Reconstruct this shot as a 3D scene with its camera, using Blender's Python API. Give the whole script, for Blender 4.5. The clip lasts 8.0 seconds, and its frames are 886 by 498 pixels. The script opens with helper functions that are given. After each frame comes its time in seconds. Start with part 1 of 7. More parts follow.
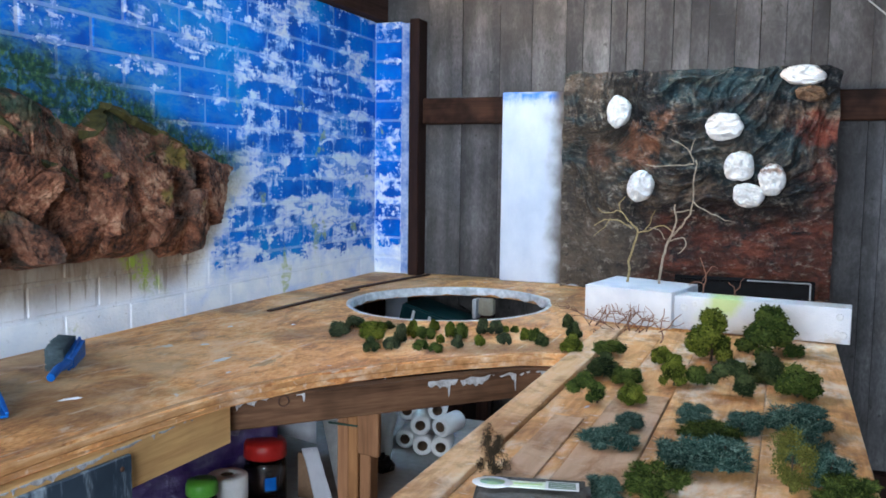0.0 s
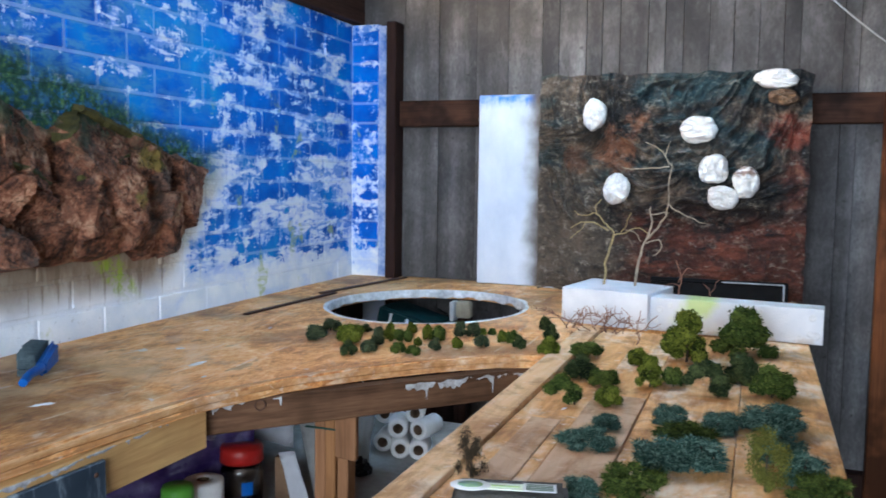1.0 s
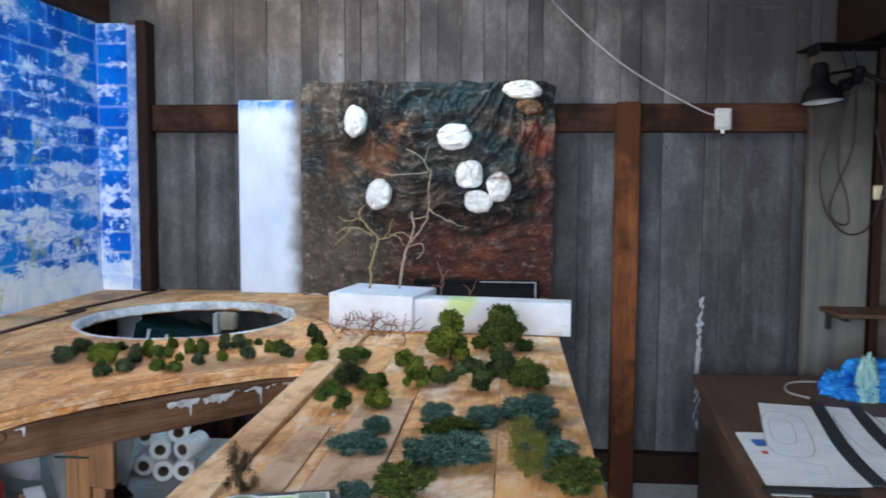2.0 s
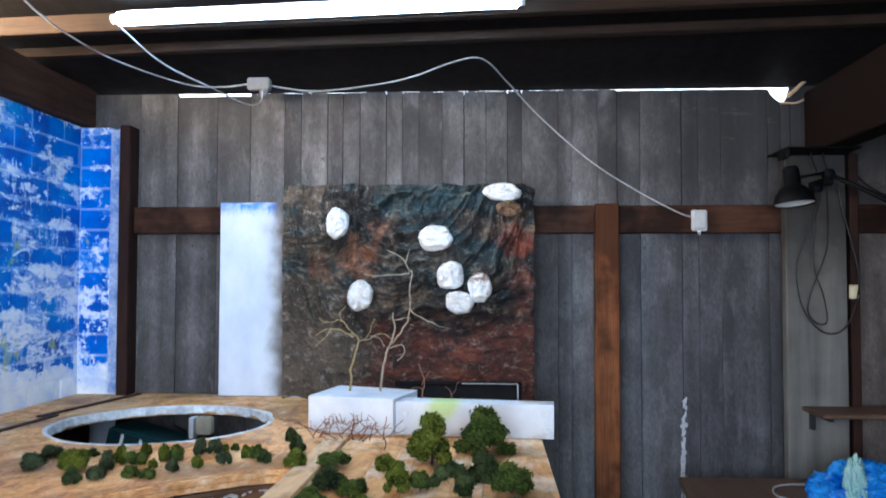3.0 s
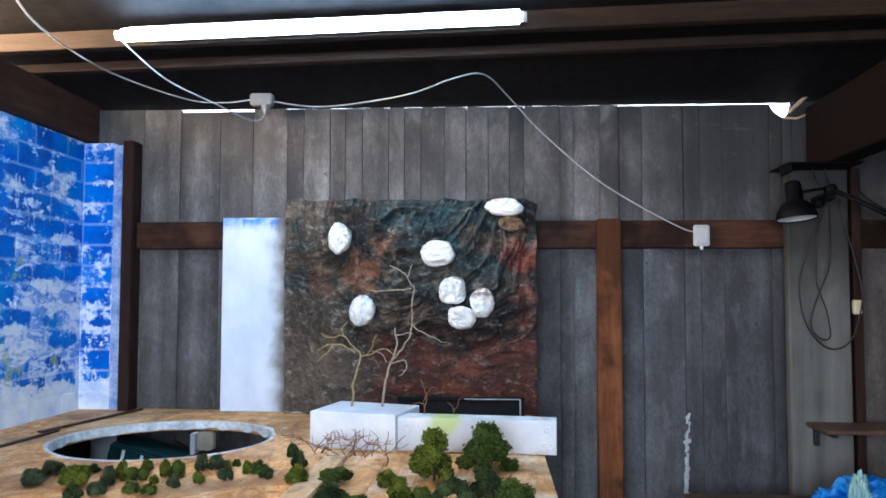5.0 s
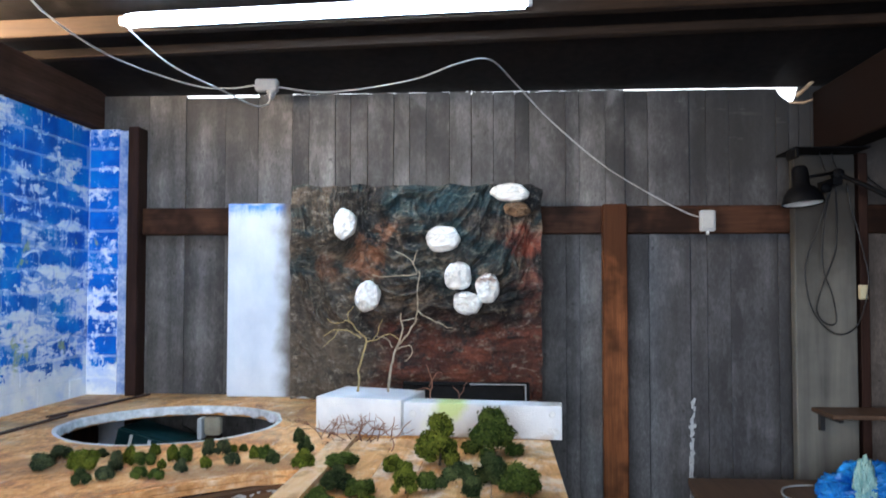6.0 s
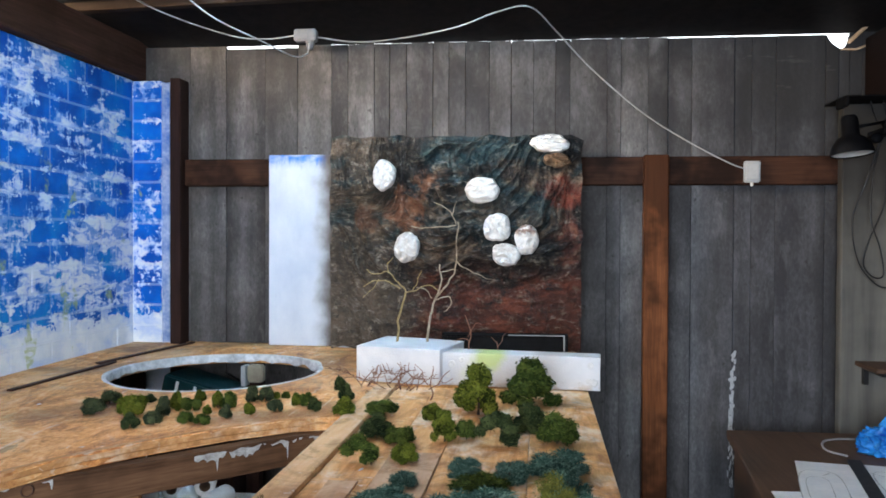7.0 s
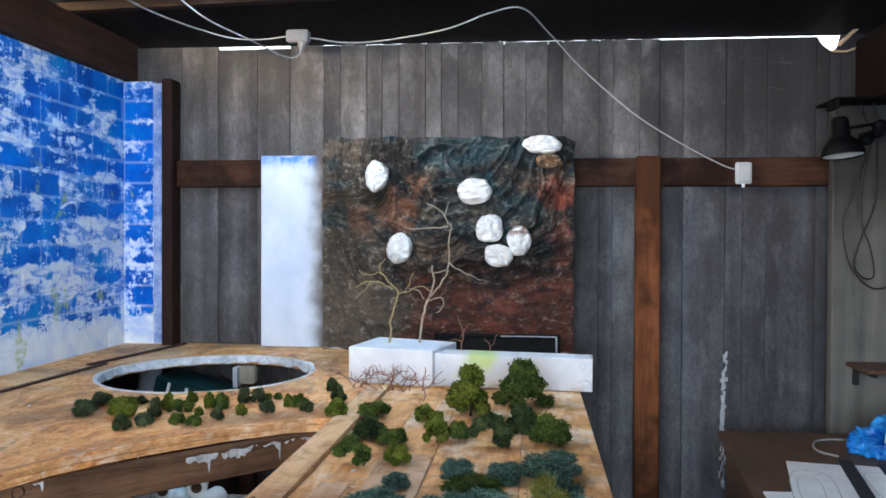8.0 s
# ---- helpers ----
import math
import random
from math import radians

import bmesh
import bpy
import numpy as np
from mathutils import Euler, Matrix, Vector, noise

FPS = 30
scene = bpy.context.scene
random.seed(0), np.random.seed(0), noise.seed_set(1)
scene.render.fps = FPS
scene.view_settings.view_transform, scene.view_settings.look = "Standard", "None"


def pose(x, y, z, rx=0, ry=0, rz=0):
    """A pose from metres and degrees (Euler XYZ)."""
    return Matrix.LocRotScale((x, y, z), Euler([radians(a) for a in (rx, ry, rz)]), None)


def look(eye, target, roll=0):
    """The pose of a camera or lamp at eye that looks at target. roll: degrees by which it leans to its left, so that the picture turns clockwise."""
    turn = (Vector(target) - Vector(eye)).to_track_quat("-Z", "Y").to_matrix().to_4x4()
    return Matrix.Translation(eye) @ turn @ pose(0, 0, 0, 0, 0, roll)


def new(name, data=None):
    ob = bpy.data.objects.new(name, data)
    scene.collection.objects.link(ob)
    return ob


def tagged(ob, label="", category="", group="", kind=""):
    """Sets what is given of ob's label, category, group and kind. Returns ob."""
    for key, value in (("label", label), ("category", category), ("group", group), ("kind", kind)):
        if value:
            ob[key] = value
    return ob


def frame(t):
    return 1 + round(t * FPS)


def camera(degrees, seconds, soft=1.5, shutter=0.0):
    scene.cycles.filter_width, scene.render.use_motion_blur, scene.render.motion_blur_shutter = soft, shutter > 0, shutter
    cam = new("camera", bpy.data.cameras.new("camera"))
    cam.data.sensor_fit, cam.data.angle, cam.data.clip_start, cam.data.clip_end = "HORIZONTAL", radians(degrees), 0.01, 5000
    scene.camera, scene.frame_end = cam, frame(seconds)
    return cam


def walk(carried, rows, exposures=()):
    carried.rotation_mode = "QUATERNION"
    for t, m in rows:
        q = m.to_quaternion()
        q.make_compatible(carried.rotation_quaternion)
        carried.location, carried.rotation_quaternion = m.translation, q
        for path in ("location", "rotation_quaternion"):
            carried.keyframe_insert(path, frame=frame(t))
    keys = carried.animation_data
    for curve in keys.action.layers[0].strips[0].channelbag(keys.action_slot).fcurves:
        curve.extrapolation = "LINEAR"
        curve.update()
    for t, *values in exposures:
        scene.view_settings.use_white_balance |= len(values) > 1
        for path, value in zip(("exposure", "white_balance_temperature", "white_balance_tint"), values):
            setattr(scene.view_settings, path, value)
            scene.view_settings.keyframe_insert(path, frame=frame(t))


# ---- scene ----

# ---------------------------------------------------------------- camera
cam = camera(55.1, 8.0, soft=1.7, shutter=0.4)
EYE = (0.0, 0.0, 1.46)
PATH = [  # seconds, yaw, pitch, roll
    (0, 21.99, -5.24, -0.75), (0.5, 21.89, -5.29, -0.80), (1, 20.45, -5.04, -0.75), (1.2, 18.70, -4.95, -0.70),
    (1.5, 14.28, -4.71, -0.50), (1.7, 9.09, -4.60, -0.38), (1.8, 6.86, -4.58, -0.33), (2, 4.62, -4.48, -0.28),
    (2.2, 3.07, -3.94, -0.17), (3.3, 3.45, 3.45, -0.06), (3.5, 3.47, 3.47, -0.05), (4, 3.22, 2.57, -0.06), (4.5, 3.39, 3.31, -0.05),
    (4.7, 3.45, 3.38, -0.08), (5.8, 3.67, 2.91, -0.08), (6, 3.86, 2.37, -0.05), (6.2, 4.15, 0.51, -0.05),
    (6.5, 4.68, -0.99, -0.08), (7, 6.49, -0.92, -0.22), (7.5, 6.20, -0.87, -0.24), (8, 5.98, -0.85, -0.24)]
BALANCE = [  # seconds, stops, kelvin, tint
    (0, 0.49, 5900, 10), (2, 0.49, 5950, 10), (3.3, 0.51, 5620, 10), (4.7, 0.51, 5720, 10), (5.8, 0.51, 5930, 10), (6.5, 0.46, 6350, 10), (7.2, 0.47, 6200, 10), (8, 0.48, 6000, 10)]
walk(cam, [(t, pose(*EYE, 90 + p, r, y)) for t, y, p, r in PATH], BALANCE)

# ---------------------------------------------------------------- world and light
world = bpy.data.worlds.new("sky")
scene.world = world
world.use_nodes = True
sky = world.node_tree.nodes.new("ShaderNodeTexSky")
sky.sky_type, sky.sun_disc = "NISHITA", False
sky.sun_elevation, sky.sun_rotation = radians(38), radians(250)
world.node_tree.links.new(sky.outputs["Color"], world.node_tree.nodes["Background"].inputs["Color"])
world.node_tree.nodes["Background"].inputs["Strength"].default_value = 0.15
sun = new("sun", bpy.data.lights.new("sun", "SUN"))
sun.data.energy, sun.data.angle, sun.data.color = 3.0, radians(0.5), (1.0, 0.95, 0.88)
sun.matrix_world = look((-4, 1.5, 4.2), (0, 3, 1))
# added fill lamp behind the camera, in an assumed doorway out of view
rear_fill = new("rear_fill_lamp", bpy.data.lights.new("rear_fill_lamp", "AREA"))
rear_fill.data.shape, rear_fill.data.size, rear_fill.data.size_y = "RECTANGLE", 1.9, 1.15
rear_fill.data.energy, rear_fill.data.color = 112, (0.86, 0.93, 1.0)
rear_fill.matrix_world = look((-0.35, -1.60, 1.51), (-0.6, 2.0, 0.9))

# low daylight through the open eave over the brick wall
eave_light = new("eave_daylight", bpy.data.lights.new("eave_daylight", "AREA"))
eave_light.data.shape, eave_light.data.size, eave_light.data.size_y = "RECTANGLE", 1.3, 0.09
eave_light.data.energy, eave_light.data.color = 75, (1.0, 0.76, 0.48)
eave_light.matrix_world = look((-1.80, 2.2, 2.31), (-1.0, 2.45, 2.36))

# ---------------------------------------------------------------- helpers
def part(name, bm, material, parent=None, label=""):
    me = bpy.data.meshes.new(name)
    bm.normal_update()
    bm.to_mesh(me)
    bm.free()
    if material:
        me.materials.append(material)
    ob = new(name, me)
    if parent is not None:
        ob.parent = parent
    if label:
        ob["label"] = label
    return ob


def thing(name, at, label, category, group="", kind=""):
    ob = new(name)
    ob.empty_display_size = 0.05
    ob.location = at
    return tagged(ob, label, category, group, kind)


def box(x0, x1, y0, y1, z0, z1, bevel=0.0, bm=None, seg=1):
    b = bmesh.new()
    bmesh.ops.create_cube(b, size=1)
    bmesh.ops.scale(b, vec=(x1 - x0, y1 - y0, z1 - z0), verts=b.verts)
    bmesh.ops.translate(b, vec=((x0 + x1) / 2, (y0 + y1) / 2, (z0 + z1) / 2), verts=b.verts)
    if bevel:
        bmesh.ops.bevel(b, geom=list(b.edges), offset=bevel, segments=seg, affect="EDGES")
    return b if bm is None else merge(bm, b)


def merge(a, b):
    me = bpy.data.meshes.new("tmp")
    b.to_mesh(me)
    b.free()
    a.from_mesh(me)
    bpy.data.meshes.remove(me)
    return a


def moved(bm, m):
    bmesh.ops.transform(bm, matrix=m, verts=bm.verts)
    return bm


def lathe(profile, seg=24):
    """A solid of revolution about z from (radius, height) pairs."""
    bm = bmesh.new()
    rings = []
    for r, z in profile:
        if r < 1e-5:
            rings.append([bm.verts.new((0, 0, z))])
        else:
            rings.append([bm.verts.new((r * math.cos(2 * math.pi * i / seg), r * math.sin(2 * math.pi * i / seg), z)) for i in range(seg)])
    for a, b in zip(rings, rings[1:]):
        for i in range(seg):
            j = (i + 1) % seg
            if len(a) == 1 and len(b) == 1:
                continue
            if len(a) == 1:
                bm.faces.new((a[0], b[i], b[j]))
            elif len(b) == 1:
                bm.faces.new((a[i], a[j], b[0]))
            else:
                bm.faces.new((a[i], a[j], b[j], b[i]))
    bmesh.ops.recalc_face_normals(bm, faces=bm.faces)
    for f in bm.faces:
        f.smooth = True
    return bm


def tube(points, radius, seg=8, bm=None, taper=None):
    """A round bar through points; taper gives the radius at the far end."""
    bm = bm if bm is not None else bmesh.new()
    pts = [Vector(p) for p in points]
    rings = []
    n = len(pts)
    side = None
    for i, p in enumerate(pts):
        d = (pts[min(i + 1, n - 1)] - pts[max(i - 1, 0)]).normalized()
        if side is None:
            side = d.orthogonal().normalized()
        side = (side - d * side.dot(d)).normalized()
        up = d.cross(side)
        r = radius if taper is None else radius + (taper - radius) * i / max(n - 1, 1)
        rings.append([bm.verts.new(p + (side * math.cos(2 * math.pi * k / seg) + up * math.sin(2 * math.pi * k / seg)) * r) for k in range(seg)])
    for a, b in zip(rings, rings[1:]):
        for k in range(seg):
            f = bm.faces.new((a[k], a[(k + 1) % seg], b[(k + 1) % seg], b[k]))
            f.smooth = True
    bm.faces.new(rings[0][::-1])
    bm.faces.new(rings[-1])
    return bm


def spline(points, steps=8):
    """Points along a smooth curve through the given ones."""
    p = [Vector(q) for q in points]
    p = [p[0] * 2 - p[1]] + p + [p[-1] * 2 - p[-2]]
    out = []
    for i in range(1, len(p) - 2):
        for s in range(steps):
            t = s / steps
            a, b, c, d = p[i - 1:i + 3]
            out.append(0.5 * ((2 * b) + (c - a) * t + (2 * a - 5 * b + 4 * c - d) * t * t + (3 * b - a - 3 * c + d) * t ** 3))
    out.append(p[-2])
    return out


def prism(outline, z0, z1, bevel=0.0):
    """A slab with the given outline, counter-clockwise from above."""
    bm = bmesh.new()
    low = [bm.verts.new((x, y, z0)) for x, y in outline]
    top = [bm.verts.new((x, y, z1)) for x, y in outline]
    bm.faces.new(low[::-1])
    bm.faces.new(top)
    for i in range(len(outline)):
        j = (i + 1) % len(outline)
        bm.faces.new((low[i], low[j], top[j], top[i]))
    if bevel:
        bmesh.ops.bevel(bm, geom=list(bm.edges), offset=bevel, segments=1, affect="EDGES")
    return bm


# ---------------------------------------------------------------- materials
class Nodes:
    """A node material under construction; coordinates are world metres unless told otherwise."""
    def __init__(self, name, rough=0.7, metal=0.0, local=False):
        self.mat = bpy.data.materials.new(name)
        self.mat.use_nodes = True
        self.t = self.mat.node_tree
        self.bsdf = self.t.nodes["Principled BSDF"]
        self.bsdf.inputs["Roughness"].default_value = rough
        self.bsdf.inputs["Metallic"].default_value = metal
        self.bsdf.inputs["Specular IOR Level"].default_value = 0.28
        if local:
            self.pos = self.t.nodes.new("ShaderNodeTexCoord").outputs["Object"]
        else:
            self.pos = self.t.nodes.new("ShaderNodeNewGeometry").outputs["Position"]

    def node(self, kind, **inputs):
        n = self.t.nodes.new(kind)
        return n

    def put(self, value, socket):
        if hasattr(value, "links"):
            self.t.links.new(value, socket)
        elif isinstance(value, (tuple, list)):
            socket.default_value = (*value, 1.0) if len(value) == 3 and len(socket.default_value) == 4 else value
        else:
            socket.default_value = value

    def stretch(self, sx, sy, sz, shift=None):
        m = self.node("ShaderNodeMapping")
        self.t.links.new(self.pos, m.inputs["Vector"])
        m.inputs["Scale"].default_value = (sx, sy, sz)
        if shift is not None:
            self.put(shift, m.inputs["Location"])
        return m.outputs["Vector"]

    def shifted(self, amount=20.0):
        """Coordinates moved by a random amount for each object."""
        info = self.node("ShaderNodeObjectInfo").outputs["Random"]
        c = self.node("ShaderNodeCombineXYZ")
        for k, f in (("X", amount), ("Y", amount * 1.7), ("Z", amount * 0.6)):
            self.t.links.new(self.math("MULTIPLY", info, f), c.inputs[k])
        a = self.node("ShaderNodeVectorMath")
        self.t.links.new(self.pos, a.inputs[0])
        self.t.links.new(c.outputs[0], a.inputs[1])
        self.pos = a.outputs[0]
        return info

    def noise(self, scale, detail=4.0, rough=0.55, vec=None, warp=0.0):
        n = self.node("ShaderNodeTexNoise")
        n.inputs["Scale"].default_value, n.inputs["Detail"].default_value = scale, detail
        n.inputs["Roughness"].default_value, n.inputs["Distortion"].default_value = rough, warp
        self.t.links.new(vec if vec is not None else self.pos, n.inputs["Vector"])
        return n.outputs["Fac"]

    def voronoi(self, scale, vec=None, feature="F1", out="Distance"):
        n = self.node("ShaderNodeTexVoronoi")
        n.feature = feature
        n.inputs["Scale"].default_value = scale
        self.t.links.new(vec if vec is not None else self.pos, n.inputs["Vector"])
        return n.outputs[out]

    def ramp(self, fac, *stops):
        n = self.node("ShaderNodeValToRGB")
        self.t.links.new(fac, n.inputs["Fac"])
        e = n.color_ramp.elements
        while len(e) < len(stops):
            e.new(0.5)
        for el, (at, col) in zip(e, stops):
            el.position = at
            el.color = (*col, 1) if isinstance(col, tuple) else (col, col, col, 1)
        return n.outputs["Color"]

    def math(self, op, a, b=0.0, c=None):
        n = self.node("ShaderNodeMath")
        n.operation = op
        self.put(a, n.inputs[0])
        self.put(b, n.inputs[1])
        if c is not None:
            self.put(c, n.inputs[2])
        return n.outputs[0]

    def mix(self, fac, a, b, mode="MIX"):
        n = self.node("ShaderNodeMix")
        n.data_type, n.blend_type = "RGBA", mode
        self.put(fac, n.inputs["Factor"])
        self.put(a, n.inputs[6])
        self.put(b, n.inputs[7])
        return n.outputs[2]

    def axis(self, which):
        n = self.node("ShaderNodeSeparateXYZ")
        self.t.links.new(self.pos, n.inputs[0])
        return n.outputs[which]

    def band(self, value, lo, hi):
        """0 below lo, 1 above hi, smooth between."""
        n = self.node("ShaderNodeMapRange")
        n.interpolation_type = "SMOOTHSTEP"
        self.put(value, n.inputs["Value"])
        n.inputs["From Min"].default_value, n.inputs["From Max"].default_value = lo, hi
        return n.outputs[0]

    def finish(self, colour, bump=None, strength=0.3, distance=0.004, rough=None):
        self.put(colour, self.bsdf.inputs["Base Color"])
        if rough is not None:
            self.put(rough, self.bsdf.inputs["Roughness"])
        if bump is not None:
            b = self.node("ShaderNodeBump")
            b.inputs["Strength"].default_value, b.inputs["Distance"].default_value = strength, distance
            self.t.links.new(bump, b.inputs["Height"])
            self.t.links.new(b.outputs[0], self.bsdf.inputs["Normal"])
        return self.mat


def plain(name, a, b, scale=30.0, rough=0.6, metal=0.0, bump=0.15, fine=6.0, distance=0.002):
    """A surface that wavers between two colours at two scales."""
    n = Nodes(name, rough, metal)
    big, small = n.noise(scale, 3), n.noise(scale * fine, 3)
    fac = n.math("ADD", n.math("MULTIPLY", big, 0.65), n.math("MULTIPLY", small, 0.35))
    col = n.ramp(fac, (0.32, a), (0.68, b))
    return n.finish(col, small, bump, distance, n.ramp(big, (0.3, rough * 0.85), (0.7, min(1, rough * 1.12))))


def wood(name, dark, light, along="z", rough=0.7, grain=26.0, bump=0.35, blotch=0.5):
    """Timber with the grain along one axis, each piece different."""
    n = Nodes(name, rough)
    n.bsdf.inputs["Specular IOR Level"].default_value = 0.10
    n.shifted()
    s = {"x": (0.05, 1, 1), "y": (1, 0.05, 1), "z": (1, 1, 0.05), "h": (0.07, 0.07, 1)}[along]
    v = n.stretch(*s)
    g = n.noise(grain, 6, 0.65, v, 0.6)
    fine = n.noise(grain * 6, 3, 0.6, v)
    stain = n.noise(3.5, 4, 0.6)
    fac = n.math("ADD", n.math("MULTIPLY", g, 0.6), n.math("MULTIPLY", fine, 0.4))
    col = n.ramp(fac, (0.3, dark), (0.7, light))
    col = n.mix(n.math("MULTIPLY", n.band(stain, 0.45 if blotch < 0.8 else 0.40, 0.75 if blotch < 0.8 else 0.60), blotch), col, tuple(c * 0.45 for c in dark))
    return n.finish(col, fac, bump, 0.003)


def painted_brick(name, joint=False):
    n = Nodes(name, 0.7)
    n.bsdf.inputs["Specular IOR Level"].default_value = 0.2
    z, y = n.axis("Z"), n.axis("Y")
    rnd = n.node("ShaderNodeObjectInfo").outputs["Random"] if not joint else 0.38
    patch = n.noise(7.0, 3, 0.5, n.stretch(1, 0.85, 1.55), 0.5)
    stroke = n.noise(30, 3, 0.55, n.stretch(1, 0.40, 1.15), 0.9)
    upstroke = n.noise(30, 3, 0.55, n.stretch(1, 1.35, 0.42, (1.0, 6.0, 3.0)), 0.9)
    scuff = n.noise(120, 4, 0.62, n.stretch(1, 0.7, 1.0))
    # blue: thick and whole high up and near the rock, patchy to the corner, gone low down
    cover = n.math("ADD", n.math("MULTIPLY", n.band(y, 2.25, 1.60), 0.11), n.math("MULTIPLY", n.band(y, 1.75, 1.35), 0.13))
    cover = n.math("ADD", cover, n.math("MULTIPLY", n.math("SUBTRACT", z, 1.55), 0.05))
    cover = n.math("SUBTRACT", cover, n.math("MULTIPLY", n.math("MULTIPLY", n.band(z, 1.56, 1.40), n.band(y, 1.90, 2.10)), 0.048))
    low = n.math("MULTIPLY", n.band(z, 1.175, 1.10), -0.32)
    low = n.math("SUBTRACT", low, n.math("MULTIPLY", n.math("MULTIPLY", n.band(z, 1.30, 1.22), n.band(y, 2.14, 1.98)), 0.4))
    fac = n.math("ADD", n.math("ADD", patch, cover), n.math("ADD", low, n.math("MULTIPLY", n.math("SUBTRACT", rnd, 0.5), 0.12)))
    rim = n.math("SUBTRACT", y, n.math("ADD", 2.06, n.math("MULTIPLY", n.math("SUBTRACT", z, 1.206), 0.88)))
    bare = n.math("MULTIPLY", n.band(n.math("ADD", rim, n.math("MULTIPLY", n.math("SUBTRACT", patch, 0.5), 0.5)), 0.13, 0.02), n.band(z, 1.47, 1.40))
    fac = n.math("SUBTRACT", fac, n.math("MULTIPLY", bare, 0.30))
    cluster = n.noise(3.4, 2, 0.5, n.stretch(1, 1, 1.5, (6.0, 4.0, 2.0)))
    for layer, weight in ((cluster, 0.20), (stroke, 0.40), (upstroke, 0.40), (scuff, 0.34)):
        fac = n.math("ADD", fac, n.math("MULTIPLY", n.math("SUBTRACT", layer, 0.5), weight))
    if not joint:
        # paint rubbed back to white along the edges of each brick
        own = n.node("ShaderNodeSeparateXYZ")
        n.t.links.new(n.node("ShaderNodeTexCoord").outputs["Object"], own.inputs[0])
        side = n.math("MAXIMUM", n.band(n.math("ABSOLUTE", own.outputs["Z"]), 0.018, 0.038), n.band(n.math("ABSOLUTE", own.outputs["Y"]), 0.085, 0.110))
        pier_face = n.band(n.axis("X"), -1.647, -1.643)
        rubbed = n.math("MULTIPLY", n.math("MULTIPLY", side, 0.075), n.math("SUBTRACT", 1.0, n.math("MULTIPLY", pier_face, 0.3)))
        fac = n.math("SUBTRACT", n.math("ADD", n.math("ADD", fac, 0.030), n.math("MULTIPLY", pier_face, 0.015)), rubbed)
    mask = n.band(fac, 0.440, 0.485)
    if joint:
        mask = n.math("MULTIPLY", mask, 0.58)
    tone = n.noise(5.0, 3, 0.6)
    blue = n.ramp(tone, (0.36, (0.001, 0.082, 0.44)), (0.52, (0.001, 0.145, 0.61)), (0.70, (0.004, 0.26, 0.67)))
    white = n.ramp(n.noise(11, 4), (0.3, (0.70, 0.75, 0.83)), (0.65, (0.88, 0.89, 0.91)))
    # brushed-out thin blue between the patches
    thin = n.ramp(n.math("ADD", n.math("MULTIPLY", stroke, 0.6), n.math("MULTIPLY", n.math("ADD", fac, 0.02), 0.5)), (0.39, (0.78, 0.81, 0.90)), (0.46, (0.58, 0.65, 0.86)), (0.53, (0.18, 0.34, 0.74)))
    tinge = n.math("MULTIPLY", n.band(n.noise(6, 5, 0.65, n.stretch(1, 0.7, 1.3, (2.0, 3.0, 5.0)), 0.6), 0.46, 0.66), n.band(y, 1.9, 2.3))
    white = n.mix(n.math("MULTIPLY", tinge, 0.55), white, (0.36, 0.50, 0.84))
    white = n.mix(n.band(z, 1.08, 1.22), white, thin)
    if joint:
        white = n.mix(0.45, white, (0.74, 0.78, 0.86))
    veil = n.math("MULTIPLY", n.band(n.noise(26, 6, 0.72, n.stretch(1, 0.5, 1.3), 0.4), 0.44, 0.60), n.math("ADD", n.math("MULTIPLY", n.band(y, 2.45, 1.7), 0.65), 0.05))
    blue = n.mix(veil, blue, (0.10, 0.30, 0.55))
    col = n.mix(mask, white, blue)
    # yellow-green dabs
    dab = n.band(n.noise(6.2, 4, 0.6, n.stretch(1, 1.3, 1.0, (3.1, 7.7, 1.9))), 0.60, 0.66)
    lowish = n.band(z, 1.80, 1.62)
    col = n.mix(n.math("MULTIPLY", n.math("MULTIPLY", dab, lowish), n.math("MULTIPLY", n.band(stroke, 0.40, 0.58), 0.65)), col, (0.42, 0.48, 0.12))
    # painted greenery over the modelled rock
    leaf = n.noise(30, 6, 0.75, n.stretch(1, 1, 1.1), 0.3)
    crest = n.math("ADD", n.math("MULTIPLY", n.band(y, 1.5, 2.30), 0.205), n.math("MULTIPLY", n.math("SUBTRACT", n.noise(7, 3), 0.5), 0.10))
    height = n.math("ADD", z, crest)
    g = n.math("MULTIPLY", n.band(height, 1.785, 1.70), n.band(y, 2.42, 2.22))
    g = n.math("MULTIPLY", g, n.band(z, 1.36, 1.44))
    g = n.math("MULTIPLY", g, n.math("ADD", n.math("MULTIPLY", n.band(leaf, 0.38, 0.54), 0.40), 0.60))
    green = n.ramp(n.noise(55, 4, 0.7), (0.36, (0.008, 0.034, 0.026)), (0.52, (0.020, 0.070, 0.040)), (0.68, (0.11, 0.20, 0.055)))
    col = n.mix(g, col, green)
    # cream overspray along the rim of the rock
    halo = n.math("MULTIPLY", n.band(n.math("ADD", rim, n.math("MULTIPLY", n.math("SUBTRACT", upstroke, 0.5), 0.10)), 0.14, 0.05), n.math("MULTIPLY", n.band(z, 1.46, 1.38), n.band(z, 1.10, 1.20)))
    col = n.mix(n.math("MULTIPLY", halo, 0.7), col, n.ramp(scuff, (0.35, (0.42, 0.32, 0.19)), (0.62, (0.70, 0.62, 0.46))))
